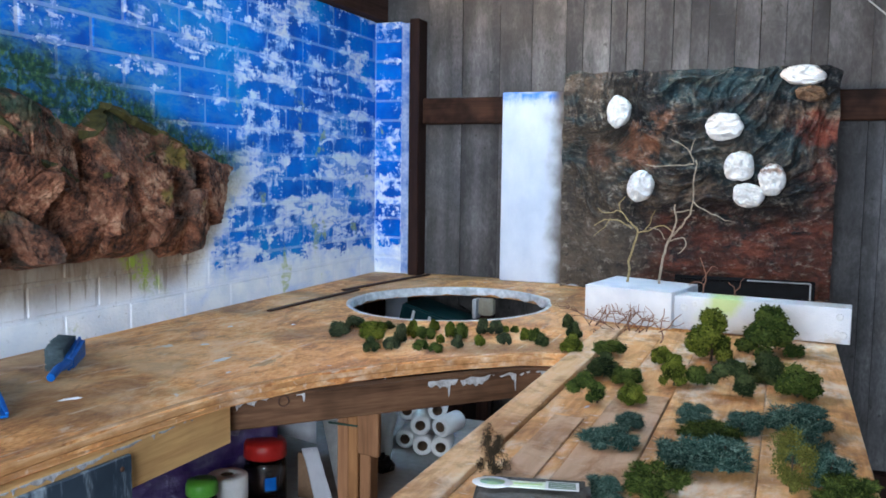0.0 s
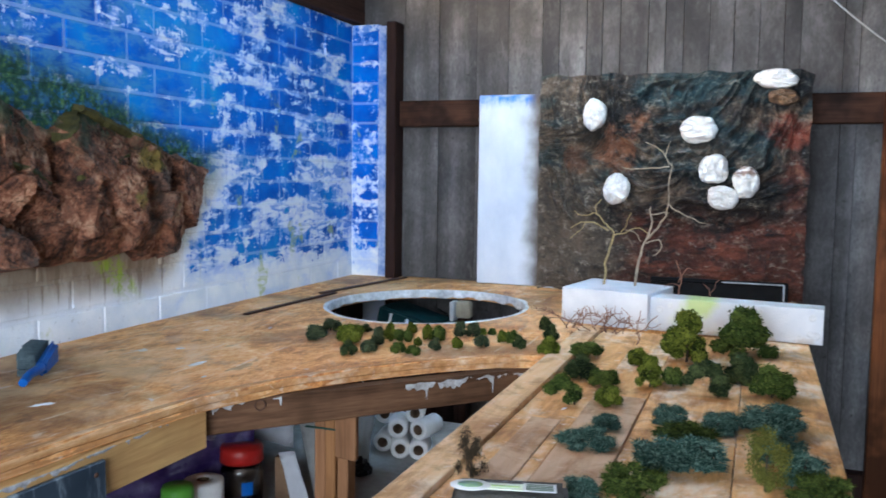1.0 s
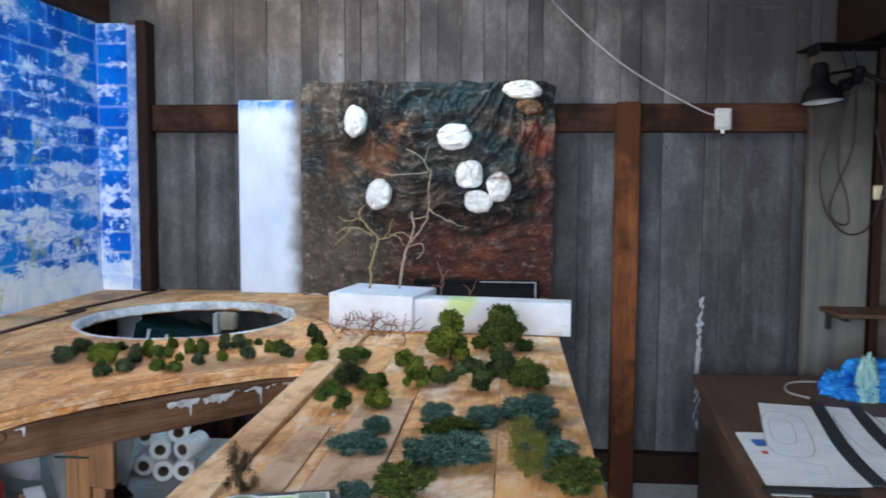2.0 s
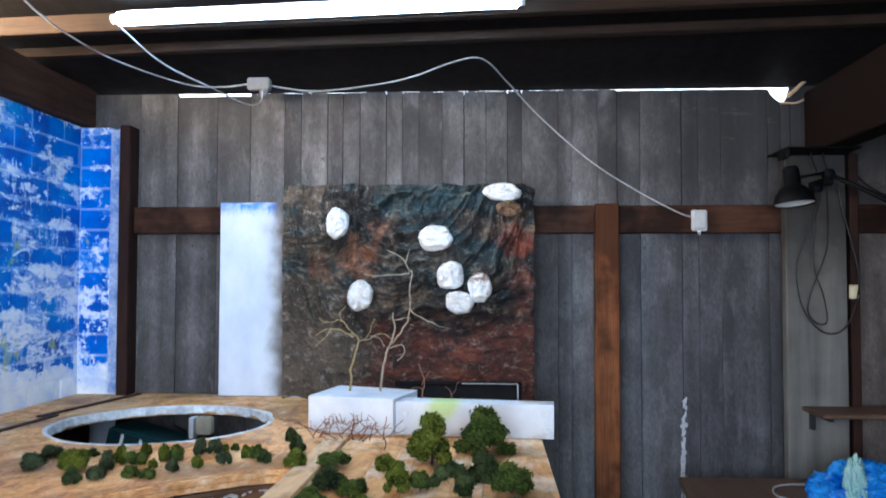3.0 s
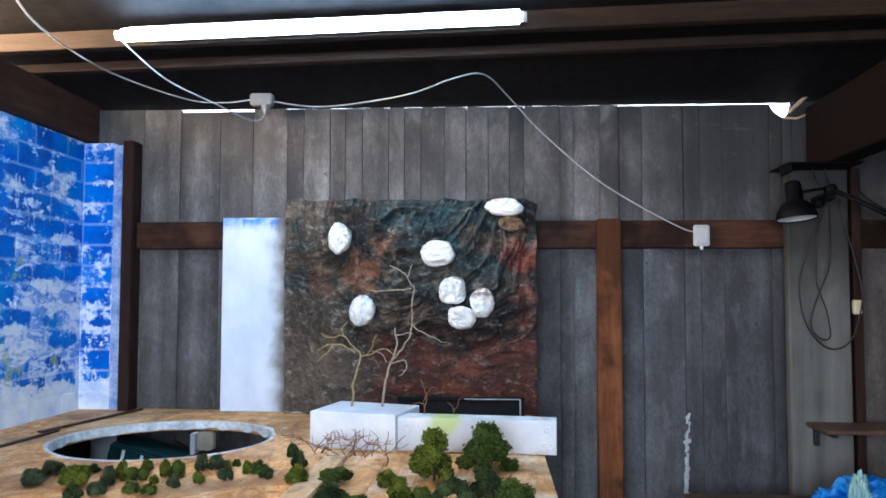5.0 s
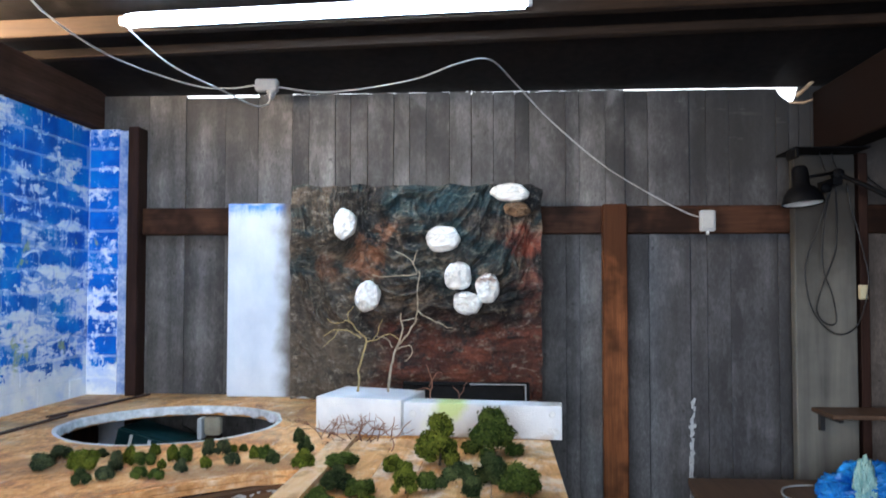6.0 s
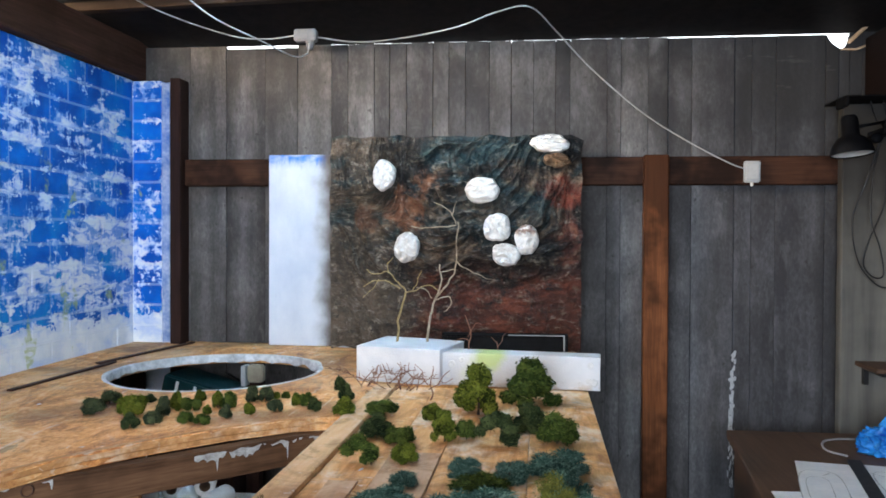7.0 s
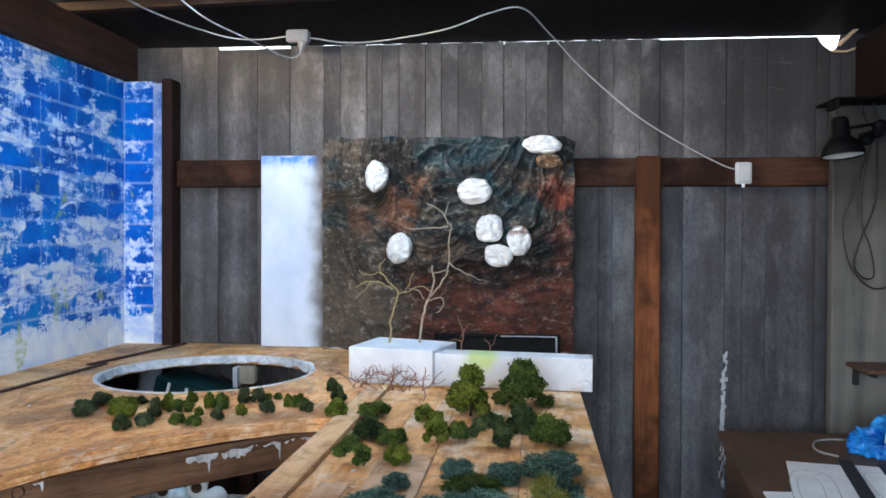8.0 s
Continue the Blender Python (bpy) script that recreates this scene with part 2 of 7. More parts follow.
    # brown splash under and beside the rock
    b = n.math("MULTIPLY", n.band(z, 1.10, 1.20), n.math("MULTIPLY", n.band(z, 1.47, 1.36), n.band(n.math("ADD", y, n.math("MULTIPLY", n.math("SUBTRACT", 1.45, z), 0.75)), 2.36, 2.22)))
    b = n.math("MULTIPLY", b, n.band(n.noise(17, 5, 0.7, n.stretch(1, 1, 0.5)), 0.24, 0.50))
    col = n.mix(n.math("MULTIPLY", b, 0.8), col, n.ramp(upstroke, (0.35, (0.26, 0.17, 0.08)), (0.65, (0.62, 0.53, 0.36))))
    dusty = n.math("MULTIPLY", n.band(n.math("ADD", z, n.math("MULTIPLY", n.noise(5, 4), 0.10)), 1.13, 1.24), n.math("MULTIPLY", n.band(z, 1.30, 1.26), n.band(y, 2.15, 1.95)))
    col = n.mix(n.math("MULTIPLY", dusty, 0.75), col, (0.20, 0.145, 0.105))
    mould = n.math("MULTIPLY", n.band(n.noise(75, 4, 0.7), 0.62, 0.70), n.math("MULTIPLY", n.band(z, 1.15, 1.08), n.band(y, 2.3, 2.0)))
    col = n.mix(n.math("MULTIPLY", mould, 0.6), col, (0.24, 0.21, 0.19))
    # splash of lime under the rock
    s = n.math("MULTIPLY", n.band(n.math("ABSOLUTE", n.math("SUBTRACT", y, n.math("SUBTRACT", 2.80, n.math("MULTIPLY", z, 0.80)))), 0.07, 0.03), n.band(z, 1.29, 1.22))
    s = n.math("MULTIPLY", n.math("MULTIPLY", s, n.band(z, 1.08, 1.16)), n.band(leaf, 0.42, 0.55))
    col = n.mix(s, col, (0.28, 0.36, 0.05))
    # drips
    drip = n.noise(60, 2, 0.5, n.stretch(1, 1, 0.05))
    d = n.math("MULTIPLY", n.math("MULTIPLY", n.band(drip, 0.60, 0.66), n.band(z, 1.25, 1.19)), n.band(z, 1.07, 1.15))
    col = n.mix(n.math("MULTIPLY", n.math("MULTIPLY", d, n.band(y, 2.3, 2.1)), 0.6), col, (0.16, 0.11, 0.07))
    relief = n.math("ADD", n.math("ADD", scuff, n.math("MULTIPLY", stroke, 0.8)), n.math("MULTIPLY", mask, 0.25))
    return n.finish(col, relief, 0.6, 0.004)


def grey_boards():
    n = Nodes("weathered_board", 0.85)
    world_x, world_z = n.axis("X"), n.axis("Z")
    rnd = n.shifted()
    streak = n.noise(34, 4, 0.6, n.stretch(1, 1, 0.06), 0.4)
    fine = n.noise(110, 5, 0.75, n.stretch(1, 1, 0.45))
    smoke = n.noise(8.0, 7, 0.70, n.stretch(1, 1, 0.60), 0.6)
    broad = n.noise(13, 1.5, 0.4, n.stretch(1, 1, 0.010))
    fac = n.math("ADD", n.math("ADD", n.math("MULTIPLY", streak, 0.12), n.math("MULTIPLY", broad, 0.30)), n.math("ADD", n.math("MULTIPLY", fine, 0.26), n.math("MULTIPLY", smoke, 0.32)))
    col = n.ramp(fac, (0.41, (0.072, 0.069, 0.069)), (0.49, (0.122, 0.118, 0.115)), (0.55, (0.178, 0.173, 0.168)), (0.63, (0.30, 0.292, 0.284)))
    soft = n.noise(6.5, 3, 0.55, n.stretch(1, 1, 0.35, (3.0, 1.0, 6.0)))
    col = n.mix(n.math("MULTIPLY", n.band(soft, 0.44, 0.64), 0.75), col, n.mix(0.6, col, (0.050, 0.045, 0.041)))
    rubbed = n.math("MULTIPLY", n.band(n.noise(17, 5, 0.65, n.stretch(1, 1, 0.40, (9.0, 2.0, 4.0)), 0.3), 0.54, 0.68), 0.34)
    col = n.mix(rubbed, col, (0.27, 0.262, 0.25))
    tint = n.ramp(rnd, (0.0, (0.46, 0.446, 0.438)), (0.45, (0.53, 0.515, 0.503)), (0.75, (0.60, 0.58, 0.565)), (1.0, (0.72, 0.70, 0.68)))
    col = n.mix(1.0, col, tint, "MULTIPLY")
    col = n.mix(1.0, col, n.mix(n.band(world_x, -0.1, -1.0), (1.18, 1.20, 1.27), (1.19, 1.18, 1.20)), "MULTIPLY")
    # bluish daylight on the right-hand boards, mixed into their colour
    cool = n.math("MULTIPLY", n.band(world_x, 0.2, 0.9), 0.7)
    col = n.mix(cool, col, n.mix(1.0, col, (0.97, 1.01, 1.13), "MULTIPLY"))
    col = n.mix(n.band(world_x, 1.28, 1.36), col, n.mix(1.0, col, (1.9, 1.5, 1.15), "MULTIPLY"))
    # shade under the roof and in the right corner, painted into the boards
    shade_mask = n.math("MULTIPLY", n.band(n.noise(2.6, 5, 0.6, n.stretch(1, 1, 0.8), 0.5), 0.40, 0.62), n.band(n.math("ADD", world_z, n.math("MULTIPLY", world_x, 0.16)), 1.74, 2.08))
    shade_mask = n.math("MAXIMUM", shade_mask, n.math("MULTIPLY", n.band(n.math("ADD", world_x, n.math("MULTIPLY", n.noise(3, 4, 0.6), 0.3)), 0.85, 1.25), 0.55))
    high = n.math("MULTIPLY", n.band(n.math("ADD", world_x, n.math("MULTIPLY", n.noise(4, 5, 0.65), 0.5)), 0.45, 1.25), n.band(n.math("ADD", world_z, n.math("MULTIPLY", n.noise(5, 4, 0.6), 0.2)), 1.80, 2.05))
    shade_mask = n.math("MAXIMUM", shade_mask, high)
    col = n.mix(n.math("MULTIPLY", shade_mask, 0.86), col, (0.024, 0.023, 0.024))
    speck = n.band(n.noise(48, 2, 0.5, n.stretch(1, 1, 0.8)), 0.69, 0.74)
    col = n.mix(n.math("MULTIPLY", speck, 0.65), col, (0.035, 0.032, 0.03))
    cross = n.band(n.noise(30, 3, 0.6, n.stretch(0.25, 1, 1.0)), 0.66, 0.72)
    col = n.mix(n.math("MULTIPLY", cross, 0.10), col, (0.20, 0.195, 0.185))
    return n.finish(col, fac, 0.4, 0.004)


def bench_ply():
    n = Nodes("worn_plywood", 0.62)
    v = n.stretch(1.0, 0.55, 1)
    swirl = n.noise(6.5, 9, 0.72, v, 1.6)
    fine = n.noise(60, 6, 0.80, n.stretch(1, 0.40, 1), 1.2)
    fac = n.math("ADD", n.math("MULTIPLY", swirl, 0.56), n.math("MULTIPLY", fine, 0.44))
    col = n.ramp(fac, (0.34, (0.09, 0.033, 0.012)), (0.43, (0.47, 0.178, 0.054)), (0.51, (0.82, 0.385, 0.125)), (0.62, (0.98, 0.69, 0.38)))
    dirt = n.noise(2.6, 5, 0.6)
    col = n.mix(n.math("MULTIPLY", n.band(dirt, 0.46, 0.64), 0.66), col, (0.17, 0.092, 0.045))
    pale = n.noise(3.4, 5, 0.65, n.stretch(1, 0.8, 1, (5.0, 3.0, 0.0)), 0.6)
    col = n.mix(n.math("MULTIPLY", n.band(pale, 0.50, 0.66), 0.5), col, (0.88, 0.60, 0.33))
    scratch = n.band(n.noise(28, 5, 0.7, n.stretch(1, 0.12, 1, (3.0, 8.0, 0.0)), 0.8), 0.60, 0.66)
    col = n.mix(n.math("MULTIPLY", scratch, 0.45), col, (0.84, 0.74, 0.60))
    blot = n.band(n.noise(19, 4, 0.65, n.stretch(1, 0.5, 1, (7.0, 1.0, 0.0)), 0.5), 0.64, 0.70)
    col = n.mix(n.math("MULTIPLY", blot, 0.5), col, (0.11, 0.06, 0.035))
    wash = n.band(n.noise(6.5, 8, 0.76, n.stretch(1, 0.6, 1), 1.2), 0.50, 0.70)
    col = n.mix(n.math("MULTIPLY", wash, 0.36), col, (0.86, 0.68, 0.48))
    spot = n.band(n.noise(16, 4, 0.6, n.stretch(1, 0.7, 1), 0.6), 0.70, 0.74)
    col = n.mix(n.math("MULTIPLY", spot, 0.8), col, (0.72, 0.70, 0.68))
    return n.finish(col, fac, 0.35, 0.003, n.ramp(fac, (0.3, 0.5), (0.7, 0.75)))


def raw_ply(name, dark, mid, light, pale=0.4):
    n = Nodes(name, 0.7)
    n.shifted()
    v = n.stretch(1, 0.12, 1)
    g = n.noise(16, 6, 0.66, v, 1.0)
    fine = n.noise(90, 4, 0.7, n.stretch(1, 0.1, 1))
    fac = n.math("ADD", n.math("MULTIPLY", g, 0.65), n.math("MULTIPLY", fine, 0.35))
    col = n.ramp(fac, (0.28, dark), (0.5, mid), (0.74, light))
    patch = n.noise(11, 6, 0.7, n.stretch(1, 0.7, 1, (4.0, 2.0, 0.0)), 0.8)
    col = n.mix(n.math("MULTIPLY", n.band(patch, 0.44, 0.64), 0.75), col, n.ramp(fine, (0.3, (0.22, 0.092, 0.028)), (0.7, (0.46, 0.225, 0.080))))
    smear = n.band(n.noise(9, 6, 0.7, n.stretch(1.0, 0.55, 1), 0.25), 0.48, 0.70)
    col = n.mix(n.math("MULTIPLY", smear, pale), col, (0.88, 0.78, 0.64))
    crumb = n.band(n.noise(45, 5, 0.7, n.stretch(0.6, 1.2, 1, (1.0, 7.0, 0.0)), 0.5), 0.60, 0.68)
    col = n.mix(n.math("MULTIPLY", crumb, pale * 0.7), col, (0.86, 0.80, 0.72))
    return n.finish(col, fac, 0.3, 0.002)


def crumpled_paint():
    """Dark earth colours over stiffened cloth: teal on top, orange and red patches, rust at the foot."""
    n = Nodes("painted_cloth", 0.72)
    a, b = n.noise(7.5, 7, 0.70, None, 0.6), n.noise(5.0, 5, 0.62, n.stretch(1, 1, 1.6, (5.0, 2.0, 9.0)), 0.8)
    fine = n.noise(38, 5, 0.72, n.stretch(0.7, 1, 1.3))
    x = n.math("ADD", n.axis("X"), n.math("MULTIPLY", n.math("SUBTRACT", n.noise(8, 4, 0.6), 0.5), 0.22))
    z = n.math("ADD", n.axis("Z"), n.math("MULTIPLY", n.math("SUBTRACT", n.noise(8, 4, 0.6, n.stretch(1, 1, 1, (7.0, 3.0, 2.0))), 0.5), 0.16))

    def spot(cx, cz, rx, rz):
        dx = n.math("DIVIDE", n.math("SUBTRACT", x, cx), rx)
        dz = n.math("DIVIDE", n.math("SUBTRACT", z, cz), rz)
        return n.band(n.math("ADD", n.math("MULTIPLY", dx, dx), n.math("MULTIPLY", dz, dz)), 1.3, 0.35)

    col = n.ramp(a, (0.40, (0.006, 0.007, 0.009)), (0.50, (0.024, 0.021, 0.020)), (0.58, (0.080, 0.056, 0.040)), (0.68, (0.24, 0.18, 0.13)))
    brown = n.math("MULTIPLY", n.band(x, -0.52, -0.66), 0.6)
    col = n.mix(brown, col, n.ramp(fine, (0.3, (0.030, 0.024, 0.018)), (0.7, (0.17, 0.125, 0.090))))
    teal_tone = n.ramp(fine, (0.34, (0.004, 0.012, 0.017)), (0.68, (0.026, 0.078, 0.092)))
    teal = n.math("MAXIMUM", n.math("MULTIPLY", spot(-0.27, 1.78, 0.20, 0.07), 0.75), n.math("MULTIPLY", spot(-0.20, 1.55, 0.22, 0.10), 0.35))
    teal = n.math("MAXIMUM", teal, n.math("MULTIPLY", n.math("MULTIPLY", n.band(b, 0.50, 0.60), n.band(z, 1.36, 1.48)), 0.60))
    col = n.mix(teal, col, teal_tone)
    orange = n.math("MAXIMUM", n.math("MULTIPLY", spot(-0.50, 1.56, 0.08, 0.10), 0.8), n.math("MULTIPLY", spot(-0.44, 1.68, 0.05, 0.05), 0.7))
    orange = n.math("MAXIMUM", orange, n.math("MULTIPLY", spot(-0.66, 1.52, 0.06, 0.06), 0.5))
    col = n.mix(n.math("MULTIPLY", orange, n.band(a, 0.38, 0.54)), col, n.ramp(fine, (0.3, (0.11, 0.042, 0.022)), (0.7, (0.34, 0.155, 0.085))))
    red = n.math("MAXIMUM", spot(0.07, 1.63, 0.09, 0.07), n.math("MULTIPLY", spot(0.11, 1.38, 0.07, 0.18), 0.55))
    col = n.mix(n.math("MULTIPLY", red, n.band(a, 0.36, 0.56)), col, n.ramp(n.noise(14, 5, 0.7), (0.34, (0.030, 0.012, 0.010)), (0.56, (0.150, 0.034, 0.020)), (0.75, (0.28, 0.090, 0.055))))
    foot = n.math("MULTIPLY", n.band(z, 1.36, 1.29), n.band(x, -0.55, -0.40))
    col = n.mix(n.math("MULTIPLY", n.math("MULTIPLY", foot, 0.9), n.band(a, 0.36, 0.50)), col, n.ramp(n.noise(11, 5, 0.7, n.stretch(0.6, 1, 1.6)), (0.32, (0.010, 0.005, 0.004)), (0.54, (0.070, 0.018, 0.011)), (0.75, (0.20, 0.060, 0.033))))
    plainer = n.math("MULTIPLY", n.band(z, 1.34, 1.24), n.band(x, -0.42, -0.56))
    col = n.mix(n.math("MULTIPLY", plainer, 0.55), col, n.ramp(n.noise(14, 5, 0.65), (0.35, (0.050, 0.038, 0.028)), (0.65, (0.135, 0.105, 0.078))))
    seam = n.math("MULTIPLY", n.band(n.math("ABSOLUTE", n.math("SUBTRACT", z, 1.345)), 0.035, 0.012), n.band(x, -0.45, -0.35))
    col = n.mix(n.math("MULTIPLY", seam, 0.7), col, (0.018, 0.010, 0.009))
    col = n.mix(n.math("MULTIPLY", n.band(fine, 0.54, 0.70), 0.55), col, (0.26, 0.23, 0.19))
    dry = n.math("MULTIPLY", n.band(n.noise(20, 6, 0.75, n.stretch(1, 1, 1.2, (4.0, 0.0, 8.0)), 0.5), 0.54, 0.66), n.math("ADD", n.math("MULTIPLY", n.band(x, -0.35, -0.60), 0.40), 0.22))
    col = n.mix(dry, col, (0.31, 0.27, 0.215))
    dark = n.band(n.noise(16, 6, 0.72, n.stretch(1, 1, 1.5, (8.0, 5.0, 1.0)), 0.6), 0.54, 0.66)
    col = n.mix(n.math("MULTIPLY", dark, 0.6), col, (0.008, 0.009, 0.011))
    return n.finish(col, n.math("ADD", fine, n.noise(130, 3)), 0.9, 0.008)


def rock_paint():
    n = Nodes("rock_paint", 0.75)
    a, fine = n.noise(15, 8, 0.78), n.noise(80, 5, 0.75)
    col = n.ramp(a, (0.37, (0.014, 0.007, 0.005)), (0.45, (0.090, 0.036, 0.021)), (0.53, (0.250, 0.098, 0.052)), (0.64, (0.50, 0.29, 0.18)))
    col = n.mix(n.math("MULTIPLY", n.band(fine, 0.5, 0.75), 0.3), col, (0.22, 0.13, 0.085))
    z = n.axis("Z")
    grey = n.band(n.noise(6, 4, 0.6, n.stretch(1, 1, 1, (9.0, 3.0, 1.0))), 0.54, 0.64)
    col = n.mix(n.math("MULTIPLY", grey, 0.6), col, n.ramp(fine, (0.35, (0.04, 0.036, 0.034)), (0.7, (0.15, 0.125, 0.105))))
    moss = n.math("MULTIPLY", n.band(n.noise(9, 5, 0.7), 0.45, 0.55), n.band(z, 1.46, 1.60))
    col = n.mix(n.math("MULTIPLY", moss, 0.85), col, (0.030, 0.066, 0.036))
    ochre = n.math("MULTIPLY", n.band(n.noise(5, 3, 0.6, n.stretch(1, 1, 1, (2.0, 6.0, 4.0))), 0.60, 0.66), n.band(z, 1.30, 1.40))
    col = n.mix(n.math("MULTIPLY", ochre, 0.7), col, (0.17, 0.14, 0.022))
    patchy = n.math("MULTIPLY", n.band(n.noise(7, 4, 0.6, n.stretch(1, 1, 1, (5.0, 8.0, 3.0))), 0.52, 0.62), n.band(n.axis("Y"), 1.66, 1.45))
    col = n.mix(n.math("MULTIPLY", patchy, 0.5), col, n.ramp(fine, (0.35, (0.008, 0.022, 0.024)), (0.7, (0.045, 0.085, 0.075))))
    warm = n.band(n.noise(8, 4, 0.6, n.stretch(1, 1, 1, (1.0, 9.0, 7.0))), 0.55, 0.66)
    col = n.mix(n.math("MULTIPLY", warm, 0.6), col, n.ramp(fine, (0.35, (0.075, 0.026, 0.014)), (0.7, (0.27, 0.125, 0.075))))
    crack = n.band(n.math("ABSOLUTE", n.math("SUBTRACT", n.noise(11, 4, 0.6, n.stretch(1, 1.3, 0.8), 1.2), 0.5)), 0.016, 0.002)
    col = n.mix(n.math("MULTIPLY", crack, 0.7), col, (0.006, 0.005, 0.004))
    return n.finish(col, n.math("SUBTRACT", n.math("ADD", fine, a), crack), 0.9, 0.008)


def foliage(name, dark, mid, light):
    n = Nodes(name, 0.9)
    n.bsdf.inputs["Specular IOR Level"].default_value = 0.08
    n.shifted(3.0)
    isl = n.node("ShaderNodeNewGeometry").outputs["Random Per Island"]
    crumb = n.noise(420, 3, 0.7)
    fac = n.math("ADD", n.math("MULTIPLY", isl, 0.34), n.math("ADD", n.math("MULTIPLY", n.noise(70, 3), 0.26), n.math("MULTIPLY", crumb, 0.40)))
    return n.finish(n.ramp(fac, (0.30, dark), (0.50, mid), (0.74, light)), crumb, 0.5, 0.003)


def glow(name, colour, strength):
    m = bpy.data.materials.new(name)
    m.use_nodes = True
    b = m.node_tree.nodes["Principled BSDF"]
    b.inputs["Base Color"].default_value = (0.9, 0.9, 0.9, 1)
    b.inputs["Emission Color"].default_value = (*colour, 1)
    b.inputs["Emission Strength"].default_value = strength
    return m


BRICK = painted_brick("painted_brick")
MORTAR = painted_brick("painted_mortar", True)
WHITE_EDGE = plain("white_edge_paint", (0.06, 0.17, 0.50), (0.56, 0.63, 0.76), 13, 0.8, 0, 0.5)
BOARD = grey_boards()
DARK_WOOD = wood("dark_stained_timber", (0.020, 0.009, 0.006), (0.095, 0.040, 0.022), "x", 0.65, 22.0, 0.35, 0.85)
PURLIN_WOOD = wood("dark_purlin_timber", (0.012, 0.007, 0.005), (0.042, 0.024, 0.015), "x", 0.7)
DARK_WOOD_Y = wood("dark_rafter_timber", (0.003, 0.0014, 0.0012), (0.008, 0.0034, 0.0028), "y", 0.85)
PLATE_WOOD = wood("brown_plate_timber", (0.022, 0.011, 0.008), (0.085, 0.042, 0.029), "y", 0.8)
DARK_POST = wood("dark_post_timber", (0.014, 0.007, 0.006), (0.042, 0.020, 0.015), "z", 0.7)
ORANGE_POST = wood("reddish_post_timber", (0.075, 0.026, 0.011), (0.27, 0.096, 0.036), "z", 0.65, 30.0, 0.4, 0.85)
PALE_WOOD = wood("pale_pine", (0.095, 0.036, 0.014), (0.27, 0.130, 0.052), "z", 0.65, 20)
APRON_WOOD = wood("bench_rail_timber", (0.42, 0.215, 0.075), (0.78, 0.49, 0.21), "y", 0.65, 22, 0.35, 0.3)
def pillar_board():
    """Pale weathered board, the beam's shadow painted in towards its top."""
    n = Nodes("pale_grey_board", 0.85)
    streak = n.noise(18, 4, 0.6, n.stretch(1, 1, 0.06), 0.3)
    col = n.ramp(n.math("ADD", n.math("MULTIPLY", streak, 0.6), n.math("MULTIPLY", n.noise(5, 4, 0.6), 0.4)), (0.34, (0.075, 0.074, 0.070)), (0.66, (0.175, 0.165, 0.148)))
    # darkens the colour upwards in place of the shadow below the beam
    shade_mask = n.band(n.math("ADD", n.axis("Z"), n.math("MULTIPLY", n.noise(6, 4, 0.6), 0.30)), 1.48, 1.86)
    col = n.mix(n.math("MULTIPLY", shade_mask, 0.92), col, (0.022, 0.020, 0.019))
    return n.finish(col, streak, 0.3, 0.002)


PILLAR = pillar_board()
BENCH = bench_ply()
PLANK_A = raw_ply("raw_plank", (0.44, 0.225, 0.090), (0.76, 0.46, 0.225), (0.88, 0.66, 0.41), 0.5)
PLANK_B = raw_ply("stained_plank", (0.30, 0.118, 0.036), (0.74, 0.38, 0.135), (0.92, 0.65, 0.37), 0.78)
MDF = raw_ply("tan_fibreboard", (0.50, 0.30, 0.170), (0.62, 0.395, 0.240), (0.70, 0.47, 0.30), 0.2)
PLASTER = plain("white_plaster", (0.62, 0.63, 0.66), (0.82, 0.83, 0.85), 22, 0.8, 0, 0.5, 5, 0.004)
def foam_board():
    n = Nodes("painted_foam_board", 0.7)
    x, z = n.axis("X"), n.axis("Z")
    base = n.ramp(n.noise(6, 6, 0.65, n.stretch(1, 1, 0.6)), (0.3, (0.50, 0.56, 0.66)), (0.7, (0.70, 0.74, 0.80)))
    ragged = n.math("MULTIPLY", n.math("SUBTRACT", n.noise(30, 4, 0.7, n.stretch(1, 1, 0.25)), 0.5), 0.10)
    blue = n.math("MULTIPLY", n.band(n.math("ADD", z, ragged), 1.715, 1.775), n.band(n.noise(7, 3, 0.6, n.stretch(1, 1, 2.2)), 0.30, 0.56))
    col = n.mix(blue, base, (0.05, 0.22, 0.72))
    spray = n.math("ADD", x, n.math("MULTIPLY", n.math("SUBTRACT", n.noise(11, 3), 0.5), 0.09))
    col = n.mix(n.band(spray, -0.895, -0.80), col, (0.10, 0.080, 0.062))
    return n.finish(col, n.noise(160, 2), 0.2, 0.002)


